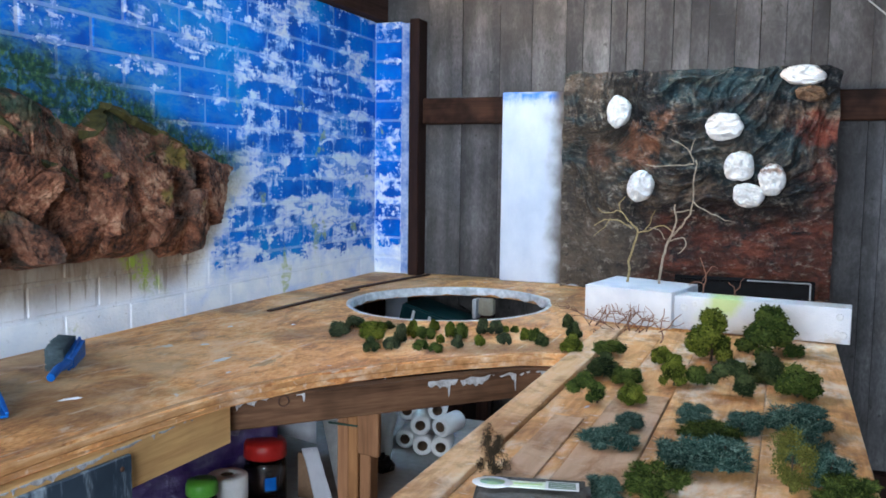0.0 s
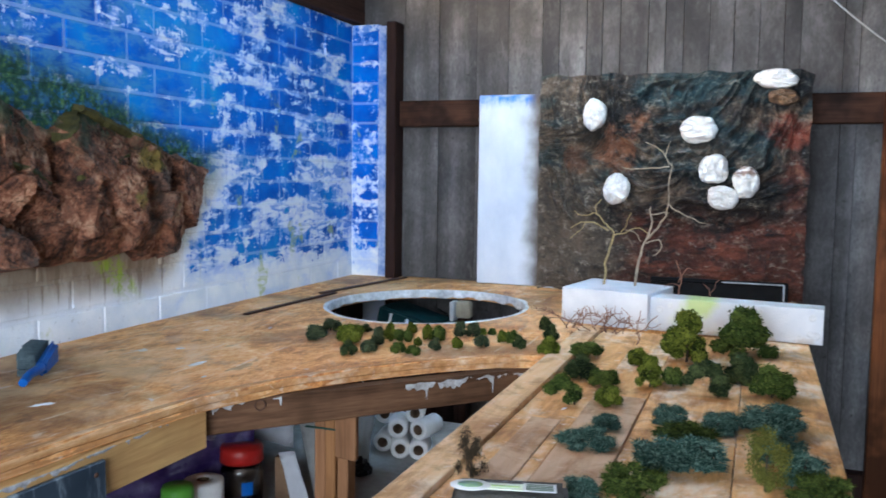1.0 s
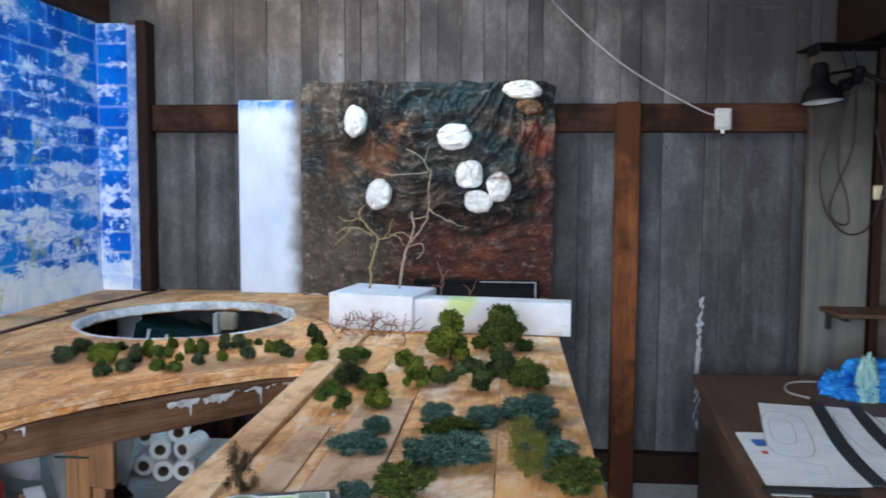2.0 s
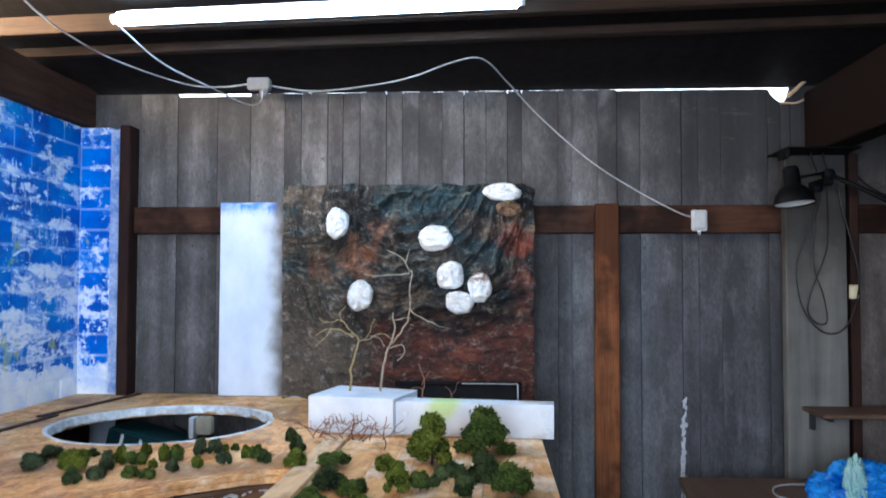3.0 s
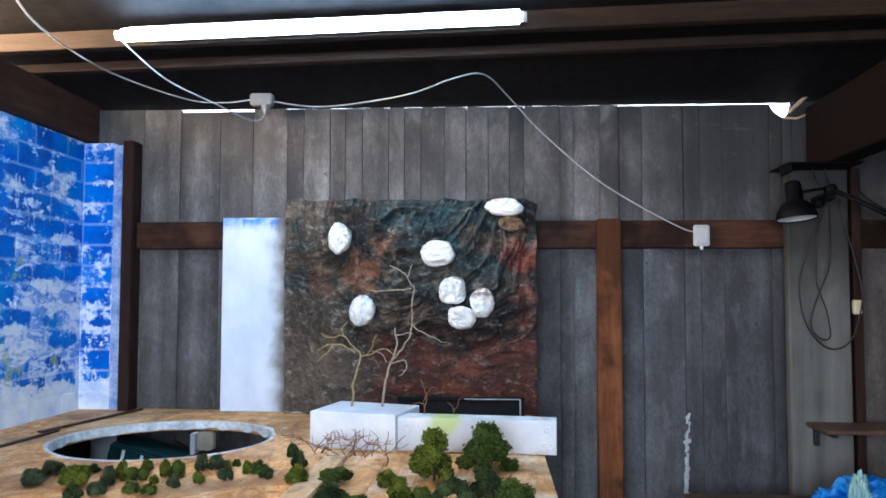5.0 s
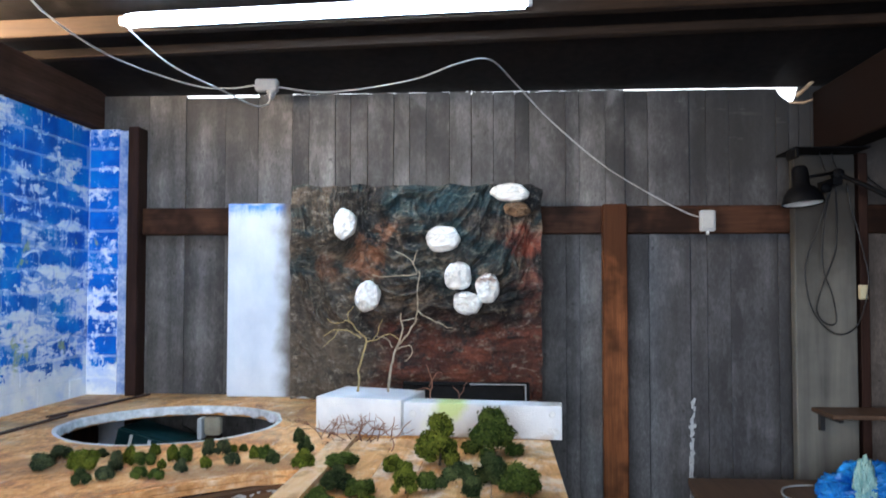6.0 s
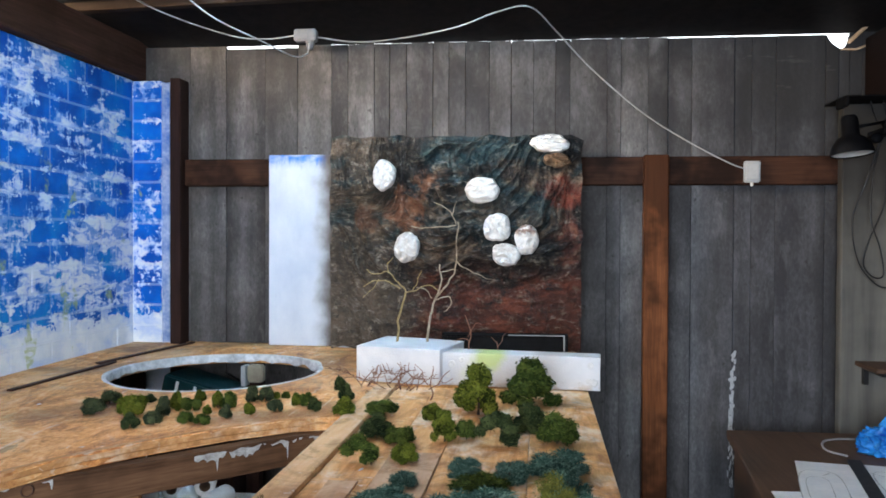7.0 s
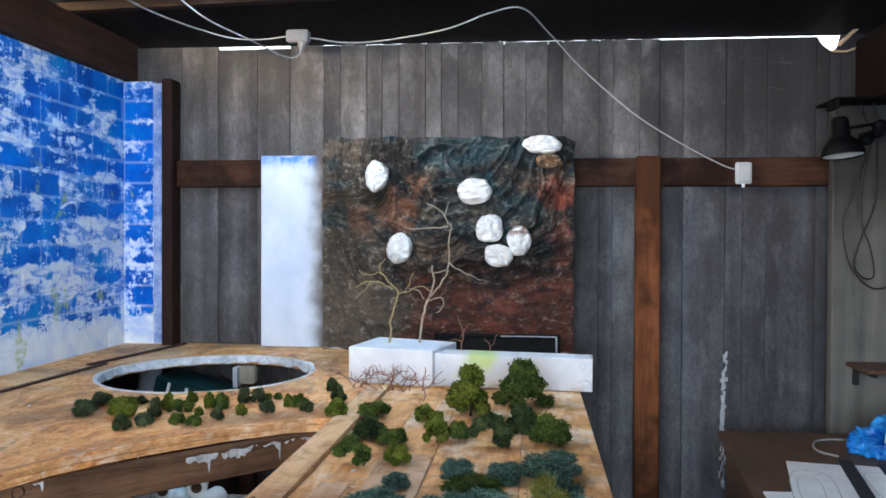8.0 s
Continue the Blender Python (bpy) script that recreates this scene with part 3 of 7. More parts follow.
def foam_block_paint():
    n = Nodes("foam_block", 0.7)
    x, z = n.axis("X"), n.axis("Z")
    base = n.ramp(n.noise(12, 4), (0.3, (0.56, 0.60, 0.67)), (0.7, (0.72, 0.745, 0.79)))
    line = n.math("SUBTRACT", x, n.math("ADD", -0.172, n.math("MULTIPLY", n.math("SUBTRACT", z, 1.06), 0.55)))
    line = n.math("ADD", line, n.math("MULTIPLY", n.math("SUBTRACT", n.noise(25, 4, 0.7), 0.5), 0.05))
    lime = n.math("MULTIPLY", n.band(n.math("ABSOLUTE", line), 0.062, 0.020), n.band(z, 1.030, 1.09))
    col = n.mix(n.math("MULTIPLY", lime, 0.75), base, (0.47, 0.62, 0.14))
    soil = n.math("MULTIPLY", n.band(z, 1.05, 1.025), n.band(n.noise(30, 4, 0.7), 0.45, 0.6))
    col = n.mix(n.math("MULTIPLY", soil, 0.5), col, (0.42, 0.32, 0.22))
    return n.finish(col, n.math("ADD", n.voronoi(210), n.noise(14, 2)), 0.35, 0.003)


FOAM_BLOCK = foam_block_paint()
FOAM_PAINTED = foam_board()
FOAM = plain("white_foam_board", (0.74, 0.78, 0.84), (0.84, 0.86, 0.89), 12, 0.7, 0, 0.2, 9)
ROOF = plain("dark_roof_sheet", (0.009, 0.008, 0.0085), (0.030, 0.024, 0.022), 5, 0.75, 0.0, 0.2)
ROOF.node_tree.nodes["Principled BSDF"].inputs["Specular IOR Level"].default_value = 0.10
CONCRETE = plain("grey_concrete", (0.14, 0.14, 0.14), (0.27, 0.27, 0.265), 6, 0.9, 0, 0.5)
DARK_BASE = plain("dark_wall_base", (0.018, 0.016, 0.016), (0.050, 0.044, 0.042), 7, 0.9, 0, 0.4)
CLOTH = crumpled_paint()
ROCK = rock_paint()
TUBE_GLOW = glow("tube_light", (0.50, 0.76, 1.0), 62)
PLASTIC_WHITE = plain("white_plastic", (0.68, 0.68, 0.67), (0.78, 0.78, 0.77), 20, 0.4, 0, 0.05)
CABLE = plain("white_cable", (0.26, 0.26, 0.27), (0.38, 0.38, 0.385), 20, 0.5, 0, 0.0)
BLACK = plain("black_plastic", (0.010, 0.010, 0.011), (0.022, 0.022, 0.024), 25, 0.4, 0, 0.05)
DESK_WOOD = wood("brown_desk_top", (0.070, 0.040, 0.027), (0.135, 0.082, 0.056), "y", 0.5, 14, 0.1, 0.3)
LAMP_BLACK = plain("black_enamel", (0.002, 0.002, 0.003), (0.005, 0.005, 0.006), 25, 0.6, 0, 0.05)
LAMP_BLACK.node_tree.nodes["Principled BSDF"].inputs["Specular IOR Level"].default_value = 0.08
RUST = plain("rusty_steel", (0.045, 0.024, 0.017), (0.10, 0.052, 0.034), 40, 0.7, 0.4, 0.3)

BENCH_Z = 1.02
WALL_Y = 3.35
LEFT_X = -1.65

# ---------------------------------------------------------------- floor, walls, roof
floor = part("floor", box(-3.2, 3.2, -3.2, 4.4, -0.1, 0.0), CONCRETE)
tagged(floor, "bare grey concrete shed floor", "floor", kind="structure")


def roof_z(y):
    return 2.231 + 0.17 * (WALL_Y - y)


bm = bmesh.new()
profile = []
n_wave = 120
for i in range(n_wave + 1):
    x = -2.6 + 5.2 * i / n_wave
    profile.append((x, 0.0007 * math.sin(2 * math.pi * x / 0.076)))
lo = [bm.verts.new((x, 3.378, roof_z(3.378) + 0.004 + w)) for x, w in profile]
hi = [bm.verts.new((x, -2.7, roof_z(-2.7) + 0.004 + w)) for x, w in profile]
for i in range(n_wave):
    bm.faces.new((lo[i], lo[i + 1], hi[i + 1], hi[i]))
bmesh.ops.solidify(bm, geom=list(bm.faces), thickness=-0.002)
roof = part("ceiling", bm, ROOF)
tagged(roof, "dark underside of a corrugated shed roof", "ceiling", kind="structure")

# purlins across, under the sheets
for y, h in ((2.83, 0.032), (2.606, 0.06), (1.75, 0.07), (0.9, 0.07), (0.0, 0.07), (-1.0, 0.07), (-2.0, 0.07)):
    z = roof_z(y) - 0.010
    bm = box(-2.2, 2.2, y - 0.022, y + 0.022, z - h, z, 0.003)
    for v in bm.verts:
        skew = -0.055 * v.co.x if y > 2 else 0.0
        v.co.y += skew
        v.co.z -= 0.17 * skew
    p = part("purlin", bm, PURLIN_WOOD)
    tagged(p, "dark brown timber purlin under the roof sheets", "roof beam", "roof purlins", "structure")

# left wall of painted brick
wall_left = part("wall_left", box(-1.76, LEFT_X - 0.0034, -2.6, 3.40, 0.99, 2.085), MORTAR)
tagged(wall_left, "white mortar and brick wall painted with patchy blue sky", "wall", kind="structure")
base = part("wall_base", box(-1.76, LEFT_X + 0.002, -2.6, 3.40, 0.0, 0.988), DARK_BASE)
tagged(base, "dark wall base below the bench", "wall", kind="structure")
plate = part("wall_plate", box(-1.74, -1.615, -2.6, 3.45, 2.09, 2.245, 0.004), PLATE_WOOD)
tagged(plate, "dark brown timber beam along the top of the brick wall", "roof beam", kind="structure")

# back wall of upright weathered boards with an open slit under the roof
bm = box(-1.76, 1.066, WALL_Y + 0.022, WALL_Y + 0.04, 0.3, 2.2185)
box(1.066, 1.157, WALL_Y + 0.022, WALL_Y + 0.04, 0.3, 2.150, bm=bm)
box(1.157, 2.35, WALL_Y + 0.022, WALL_Y + 0.04, 0.3, 2.2185, bm=bm)
wall_back = part("wall_back", bm, DARK_POST)
tagged(wall_back, "shed wall of upright weathered grey boards", "wall", kind="structure")
random.seed(4)
seams = [-1.64, -1.425, -1.273, -1.11, -0.975, -0.835, -0.768, -0.66, -0.599, -0.53, -0.424, -0.36, -0.294, -0.20, -0.114, -0.026, 0.059, 0.115, 0.257, 0.31, 0.413, 0.487, 0.577, 0.735, 0.80, 0.889, 1.068, 1.115, 1.154, 1.20, 1.36, 1.51, 1.66, 1.81, 1.96, 2.12, 2.3]
for x0, x1 in zip(seams, seams[1:]):
    top = 2.2262 - random.uniform(0.0, 0.0012)
    if -1.29 < x0 < -1.12 or x0 == -1.11:
        top -= 0.010
    if -0.85 < x0 < 0.45:
        top = 2.2247 - random.uniform(0.0, 0.0003)
    elif 0.45 < x0 < 1.06:
        top -= random.uniform(0.004, 0.0047)
    if x0 > 1.15:
        top = 2.2275
    d = random.uniform(0, 0.006)
    gap = random.choice((0.0003, 0.0007, 0.0015))
    bm = box(x0 + gap, x1 - 0.0006, WALL_Y + d, WALL_Y + 0.021, 0.40, top, 0.0012)
    if 1.06 < x0 < 1.15:      # two boards broken off to a V, daylight in the gap
        for k in (0.25, 0.5, 0.75):
            bmesh.ops.bisect_plane(bm, geom=bm.verts[:] + bm.edges[:] + bm.faces[:], plane_co=(x0 + k * (x1 - x0), 0, 2.1), plane_no=(1, 0, 0))
        for v in bm.verts:
            if v.co.z > 2.0:
                v.co.z = np.interp(v.co.x, (1.068, 1.080, 1.092, 1.113, 1.124, 1.135, 1.146, 1.154), (2.222, 2.200, 2.186, 2.171, 2.166, 2.171, 2.187, 2.210))
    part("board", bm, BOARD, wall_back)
footing = part("footing", box(-1.64, 2.35, WALL_Y - 0.03, WALL_Y + 0.1, 0.0, 0.285), CONCRETE)
tagged(footing, "low grey concrete footing below the board wall", "footing", kind="structure")
sole = part("sole_plate", box(-1.64, 2.35, WALL_Y - 0.05, WALL_Y + 0.02, 0.287, 0.405, 0.004), DARK_POST)
tagged(sole, "dark timber sole plate at the foot of the wall", "beam", kind="structure")

rail = part("wall_rail", box(-1.429, 2.3, WALL_Y - 0.05, WALL_Y - 0.001, 1.655, 1.762, 0.004), DARK_WOOD)
tagged(rail, "dark brown timber rail nailed across the board wall", "beam", kind="structure")
post = part("corner_post", box(-1.4745, -1.430, 3.262, WALL_Y - 0.002, 0.1, 2.085, 0.004), DARK_POST)
tagged(post, "dark brown timber corner post beside the brickwork", "post", kind="structure")
post = part("wall_post", box(0.388, 0.480, WALL_Y - 0.10, WALL_Y - 0.052, 0.10, 1.765, 0.004), ORANGE_POST)
tagged(post, "reddish-brown timber post standing against the board wall", "post", kind="structure")

# daylit timber edges at the broken corner, added as pale strips
LIT_EDGE = plain("daylit_timber_edge", (0.34, 0.22, 0.13), (0.58, 0.42, 0.28), 40, 0.7)
part("batten", tube([(1.142, 3.338, 2.186), (1.222, 3.325, 2.262)], 0.009, 4), LIT_EDGE, wall_back, "pale strip standing for a daylit timber edge beside the gap")
part("batten", tube([(1.116, 3.340, 2.163), (1.170, 3.337, 2.160), (1.212, 3.332, 2.176)], 0.005, 4), LIT_EDGE, wall_back, "pale strip standing for a daylit timber edge beside the gap")

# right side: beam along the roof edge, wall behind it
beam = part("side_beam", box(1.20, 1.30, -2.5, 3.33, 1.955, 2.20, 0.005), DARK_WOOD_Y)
tagged(beam, "deep dark brown timber beam along the shed side", "roof beam", kind="structure")
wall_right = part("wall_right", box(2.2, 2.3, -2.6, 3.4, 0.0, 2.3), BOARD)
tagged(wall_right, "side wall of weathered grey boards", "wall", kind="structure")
# unseen rear wall, added with a wide doorway for the fill lamp
bm = box(-1.7, -1.35, -1.8, -1.7, 0, 3.1)
box(0.65, 2.25, -1.8, -1.7, 0, 3.1, bm=bm)
box(-1.35, 0.65, -1.8, -1.7, 2.1, 3.1, bm=bm)
wall_rear = part("wall_rear", bm, BOARD)
tagged(wall_rear, "unseen rear board wall with an assumed wide doorway", "wall", kind="structure")
ground = part("ground", box(-60, 60, -60, 60, -0.3, -0.11), CONCRETE)
tagged(ground, "plain ground outside the shed", "ground", kind="structure")

backdrop = part("backdrop", box(-9, 9, 7.0, 7.05, 0.0, 5.5), glow("bright_sky", (0.93, 0.97, 1.0), 2.2))
tagged(backdrop, "plain bright sky seen through the slit under the roof", "sky", kind="structure")

# ---------------------------------------------------------------- layout bench with the round opening
HOLE, HOLE_R, HOLE_W = (-1.034, 2.640), 0.368, 0.890  # centre, half depth, width to depth
outline = [(-1.645, 0.2), (-1.06, 0.2), (-1.055, 0.9), (-1.035, 1.15), (-1.005, 1.36), (-0.93, 1.56), (-0.83, 1.71), (-0.70, 1.86), (-0.58, 1.96),
           (-0.47, 2.01), (-0.465, 2.50), (0.14, 2.46), (0.14, 3.30), (-1.427, 3.345), (-1.427, 3.262), (-1.488, 3.262), (-1.488, 3.300), (-1.645, 3.300)]
bm = prism(outline, BENCH_Z - 0.03, BENCH_Z)
bench = thing("layout_bench", (-1.2, 1.8, 0), "large plywood model-layout bench with a round opening, orange-brown and stained", "workbench")
top = part("bench_top", bm, BENCH, bench)
top.matrix_parent_inverse = Matrix.Translation((1.2, -1.8, 0))
cut = part("cutter", lathe([(0, 0.8), (HOLE_R, 0.8), (HOLE_R, 1.2), (0, 1.2)], 64), None)
cut.location, cut.scale = (*HOLE, 0), (HOLE_W, 1, 1)
md = top.modifiers.new("hole", "BOOLEAN")
md.object, md.solver = cut, "EXACT"
bpy.context.view_layer.update()
me = bpy.data.meshes.new_from_object(top.evaluated_get(bpy.context.evaluated_depsgraph_get()))
top.modifiers.clear()
top.data = me
bpy.data.objects.remove(cut)


def under(parent, name, bm, material, label=""):
    """A part given in world coordinates under a placed thing."""
    ob = part(name, bm, material, parent, label)
    ob.matrix_parent_inverse = Matrix.Translation(-Vector(parent.location))
    return ob


def slanted(a, b, z0, z1, thick, bevel=0.003):
    """A board on edge from a to b; its thickness lies to the right of the way."""
    a, b = Vector(a), Vector(b)
    d = b - a
    bm = box(0, d.length, -thick, 0, z0, z1, bevel)
    return moved(bm, Matrix.Translation((a.x, a.y, 0)) @ Matrix.Rotation(math.atan2(d.y, d.x), 4, "Z"))


under(bench, "front_rail", slanted((-1.085, 0.2), (-1.06, 1.40), 0.905, 0.989, 0.04), APRON_WOOD, "worn pine front rail with flaking edges")
under(bench, "front_rail", slanted((-1.055, 1.40), (-0.47, 2.03), 0.921, 0.989, -0.04), wood("brown_rail_timber", (0.050, 0.024, 0.013), (0.19, 0.100, 0.054), "h", 0.6, 30, 0.35, 0.7))
LEG_BROWN = wood("brown_leg_timber", (0.11, 0.048, 0.021), (0.33, 0.165, 0.080), "z", 0.65, 24, 0.35, 0.5)
under(bench, "leg", box(-0.944, -0.915, 1.70, 1.745, 0, 0.920, 0.003), LEG_BROWN)
under(bench, "leg", box(-0.9135, -0.888, 1.694, 1.745, 0.0, 0.920, 0.003), PALE_WOOD, "paler pine strip of the leg")
under(bench, "leg", box(-0.8865, -0.859, 1.702, 1.745, 0.0, 0.920, 0.003), LEG_BROWN)
bm = box(-0.882, -0.829, 1.682, 1.700, 0.806, 0.920, 0.003)
for v in bm.verts:
    if v.co.z < 0.82:
        v.co.z += 0.35 * max(0.0, abs(v.co.x + 0.850) - 0.006)
under(bench, "brace_block", bm, LEG_BROWN, "brown timber block bolted to the leg")
under(bench, "leg", box(-1.60, -1.53, 3.1, 3.17, 0, 0.989, 0.003), DARK_POST, "dark timber leg in the corner")

# rounded pale edge of the bench top, chipped along the ply
EDGE = raw_ply("worn_ply_edge", (0.18, 0.075, 0.026), (0.50, 0.245, 0.092), (0.76, 0.50, 0.27), 0.45)
front = spline([(x, y, BENCH_Z) for x, y in outline[1:9]] + [(-0.50, 2.005, BENCH_Z)], 14)
bm = bmesh.new()
rows = []
for i, p in enumerate(front):
    d = (front[min(i + 1, len(front) - 1)] - front[max(i - 1, 0)]).normalized()
    out = Vector((d.y, -d.x, 0))
    wob = [0.0020 * noise.noise((p.x * 34 + k * 3, p.y * 34, k * 5.0)) for k in range(7)]
    shape = ((-0.016, 0.0004), (-0.009 + 3 * wob[0], 0.0016), (-0.002, 0.0015 + 0.3 * wob[1]), (0.006 + wob[2], -0.006), (0.007 + wob[3], -0.014), (0.003 + wob[4], -0.018), (0.005 + wob[5], -0.027), (-0.004, -0.0305))
    rows.append([bm.verts.new(p + out * u + Vector((0, 0, w))) for u, w in shape])
for p, q in zip(rows, rows[1:]):
    for i in range(7):
        bm.faces.new((p[i], q[i], q[i + 1], p[i + 1]))
bmesh.ops.recalc_face_normals(bm, faces=bm.faces)
under(bench, "worn_edge", bm, EDGE, "pale chipped plywood edge")

# plaster lining of the opening
bm = bmesh.new()
random.seed(8)
seg = 96
rings = []
for r, z in ((HOLE_R + 0.014, BENCH_Z + 0.001), (HOLE_R + 0.004, BENCH_Z + 0.003), (HOLE_R - 0.003, BENCH_Z + 0.001), (HOLE_R - 0.005, BENCH_Z - 0.024), (HOLE_R + 0.004, BENCH_Z - 0.028)):
    ring = []
    for i in range(seg):
        a = 2 * math.pi * i / seg
        dz = 0.0
        if z < BENCH_Z - 0.02:
            dz = 0.010 * noise.noise((7 * math.cos(a), 7 * math.sin(a), 1.0)) + 0.004 * noise.noise((25 * math.cos(a), 25 * math.sin(a), 1.0))
        k = r + 0.010 * (noise.noise((3 * math.cos(a), 3 * math.sin(a), z * 30))) * (1.3 if r > HOLE_R + 0.010 else 0.3)
        ring.append(bm.verts.new((HOLE[0] + HOLE_W * k * math.cos(a), HOLE[1] + k * math.sin(a), z + dz)))
    rings.append(ring)
for a, b in zip(rings, rings[1:]):
    for i in range(seg):
        bm.faces.new((a[i], b[i], b[(i + 1) % seg], a[(i + 1) % seg]))
under(bench, "opening_rim", bm, plain("grey_plaster", (0.40, 0.41, 0.42), (0.88, 0.88, 0.89), 15, 0.85, 0, 0.9, 4, 0.006), "rough white plaster rim of the opening")

# platform of planks that leads from the bench towards the camera
platform = thing("plank_platform", (-0.16, 1.5, 0), "raw brown plank platform with pale smears beside the bench", "platform")
xs = [-0.470, -0.408, -0.296, -0.193, -0.020, 0.140]
lift = [0.012, 0.004, 0.006, 0.003, 0.004]
ends = [2.44, 1.50, 1.69, 2.44, 2.44]
for i, (a, b) in enumerate(zip(xs, xs[1:])):
    under(platform, "plank", box(a + 0.0007, b - 0.0007, 0.55, ends[i], BENCH_Z - 0.022, BENCH_Z + lift[i] - 0.004, 0.0015), (MDF if i == 2 else PLANK_A if i == 0 else PLANK_B))
    if ends[i] < 2.4:
        under(platform, "plank", box(a + 0.0007, b - 0.0007, ends[i] + 0.001, 2.44, BENCH_Z - 0.022, BENCH_Z - 0.002, 0.0015), PLANK_B)
under(platform, "plank", box(-0.372, -0.318, 0.55, 1.475, BENCH_Z + 0.0002, BENCH_Z + 0.0035, 0.001), MDF, "smooth pinkish-tan fibreboard strip")
under(platform, "side_rail", box(-0.455, -0.42, 0.56, 2.0, 0.93, 0.996, 0.002), PLANK_B)
under(platform, "side_rail", box(0.09, 0.125, 0.56, 2.43, 0.93, 0.996, 0.002), PLANK_B)
under(platform, "leg", box(-0.455, -0.405, 0.7, 0.75, 0, 0.93), PALE_WOOD)
under(platform, "leg", box(0.08, 0.13, 0.7, 0.75, 0, 0.93), PALE_WOOD)

# ---------------------------------------------------------------- boards leaning on the back wall
foam = part("foam_board", box(-1.065, -0.70, 3.262, 3.288, BENCH_Z + 0.002, 1.775, 0.003), FOAM_PAINTED)
tagged(foam, "white foam board with blue painted top leaning on wall", "foam board")

PX0, PX1, PZ0, PZ1 = -0.80, 0.155, BENCH_Z + 0.005, 1.835
bm = bmesh.new()
nx, nz = 290, 250


def ridge(*p):
    return 1 - abs(noise.noise(p)) * 2


grid = []
for j in range(nz + 1):
    r = []
    for i in range(nx + 1):
        u, v = i / nx, j / nz
        x, z = PX0 + (PX1 - PX0) * u, PZ0 + (PZ1 - PZ0) * v
        w = noise.noise_vector((x * 2.6, 4.0, z * 2.6))
        kink = noise.noise_vector((x * 7.5, 2.0, z * 7.5))
        calm = 0.22 + 0.78 * min(1.0, max(0.0, (z - 1.27) / 0.10))
        # cloth hung in swags across the middle, gathered upright at one side
        swag = z - 1.3 * (x + 0.26 + 0.25 * w.x) ** 2 + 0.10 * w.z + 0.045 * kink.x
        gather = min(1.0, max(0.0, (-0.50 - x) / 0.14)) * min(1.0, max(0.0, (z - 1.52) / 0.12))
        q = swag * (1 - gather) + (x * 1.3 + 0.3 * z + 0.03 * w.y) * gather
        fold = max(0.0, ridge(q * 11, x * 4.5 + w.y, 1.3)) ** 3
        small = max(0.0, ridge(q * 23 + 2 * w.y, x * 13 + kink.z, 7.7)) ** 2
        thin = max(0.0, ridge(q * 40, x * 38 + 3 * kink.y, 2.2)) ** 2
        slack = 0.55 + 0.9 * max(0.0, noise.noise((x * 5, 9.0, z * 5)) + 0.3)
        d = (0.036 * fold + 0.020 * small * slack + 0.008 * thin) * calm + 0.004 * ridge(x * 48, 5.0, z * 48) + 0.010 * noise.noise((x * 4, 0, z * 4))
        edge = min(u, 1 - u, v * 1.2, 1 - v) * 12
        if edge < 1:
            x += 0.012 * noise.noise((0, z * 14, 3.0)) * (1 - edge) * 0.7
            z += 0.010 * noise.noise((x * 14, 0, 5.0)) * (1 - edge)
        round_off = max(0.0, (x - 0.115) / 0.04) * max(0.0, (z - 1.795) / 0.04)
        r.append(bm.verts.new((x, 3.215 - d * min(1, 0.35 + edge) - 0.01, z - 0.016 * round_off)))
    grid.append(r)
for j in range(nz):
    for i in range(nx):
        f = bm.faces.new((grid[j][i], grid[j][i + 1], grid[j + 1][i + 1], grid[j + 1][i]))
        f.smooth = True
panel = thing("rock_face_panel", (-0.32, 3.23, BENCH_Z), "crumpled cloth scenery panel painted as dark brown and teal rock", "scenery panel")
under(panel, "crumpled_face", bm, CLOTH)
under(panel, "backing_board", box(PX0 + 0.012, PX1 - 0.012, 3.236, 3.258, BENCH_Z + 0.002, PZ1 - 0.012, 0.002), FOAM)


# ---------------------------------------------------------------- white foam blocks at the end of the platform
def block(name, corners, z0, z1, seed, label):
    bm = prism(corners, z0, z1, 0.0018)
    return tagged(part(name, bm, FOAM_BLOCK), label, "foam block", "white foam blocks")


block("foam_block", [(-0.545, 2.50), (-0.285, 2.44), (-0.235, 2.66), (-0.50, 2.76)], BENCH_Z + 0.003, 1.128, 1, "thick white polystyrene block with twig trees stuck in its top")
block("foam_block", [(-0.283, 2.463), (0.172, 2.415), (0.178, 2.50), (-0.262, 2.56)], BENCH_Z + 0.003, 1.118, 2, "long white polystyrene block with pressed dents and a lime smear")

# ---------------------------------------------------------------- desk
desk = thing("desk", (1.3, 2.5, 0), "dark brown wooden desk with papers on it", "desk")
under(desk, "desk_top", prism([(0.482, 1.2), (1.9, 1.2), (1.9, 3.07), (0.657, 3.07)], 0.752, 0.78, 0.003), DESK_WOOD)
under(desk, "side_panel", slanted((0.50, 1.22), (0.68, 3.05), 0.0, 0.752, 0.02, 0.002), DESK_WOOD)
under(desk, "side_panel", box(1.86, 1.88, 1.25, 3.05, 0, 0.752), DESK_WOOD)

# ---------------------------------------------------------------- tube light
lamp = thing("tube_light", (-0.56, 2.5, 2.27), "glowing white fluorescent tube on a slim batten under the roof", "light")
a, b = Vector((-1.165, 2.558, 2.284)), Vector((0.074, 2.489, 2.296))
d = (b - a).normalized()
side = d.cross(Vector((0, 0, 1))).normalized()


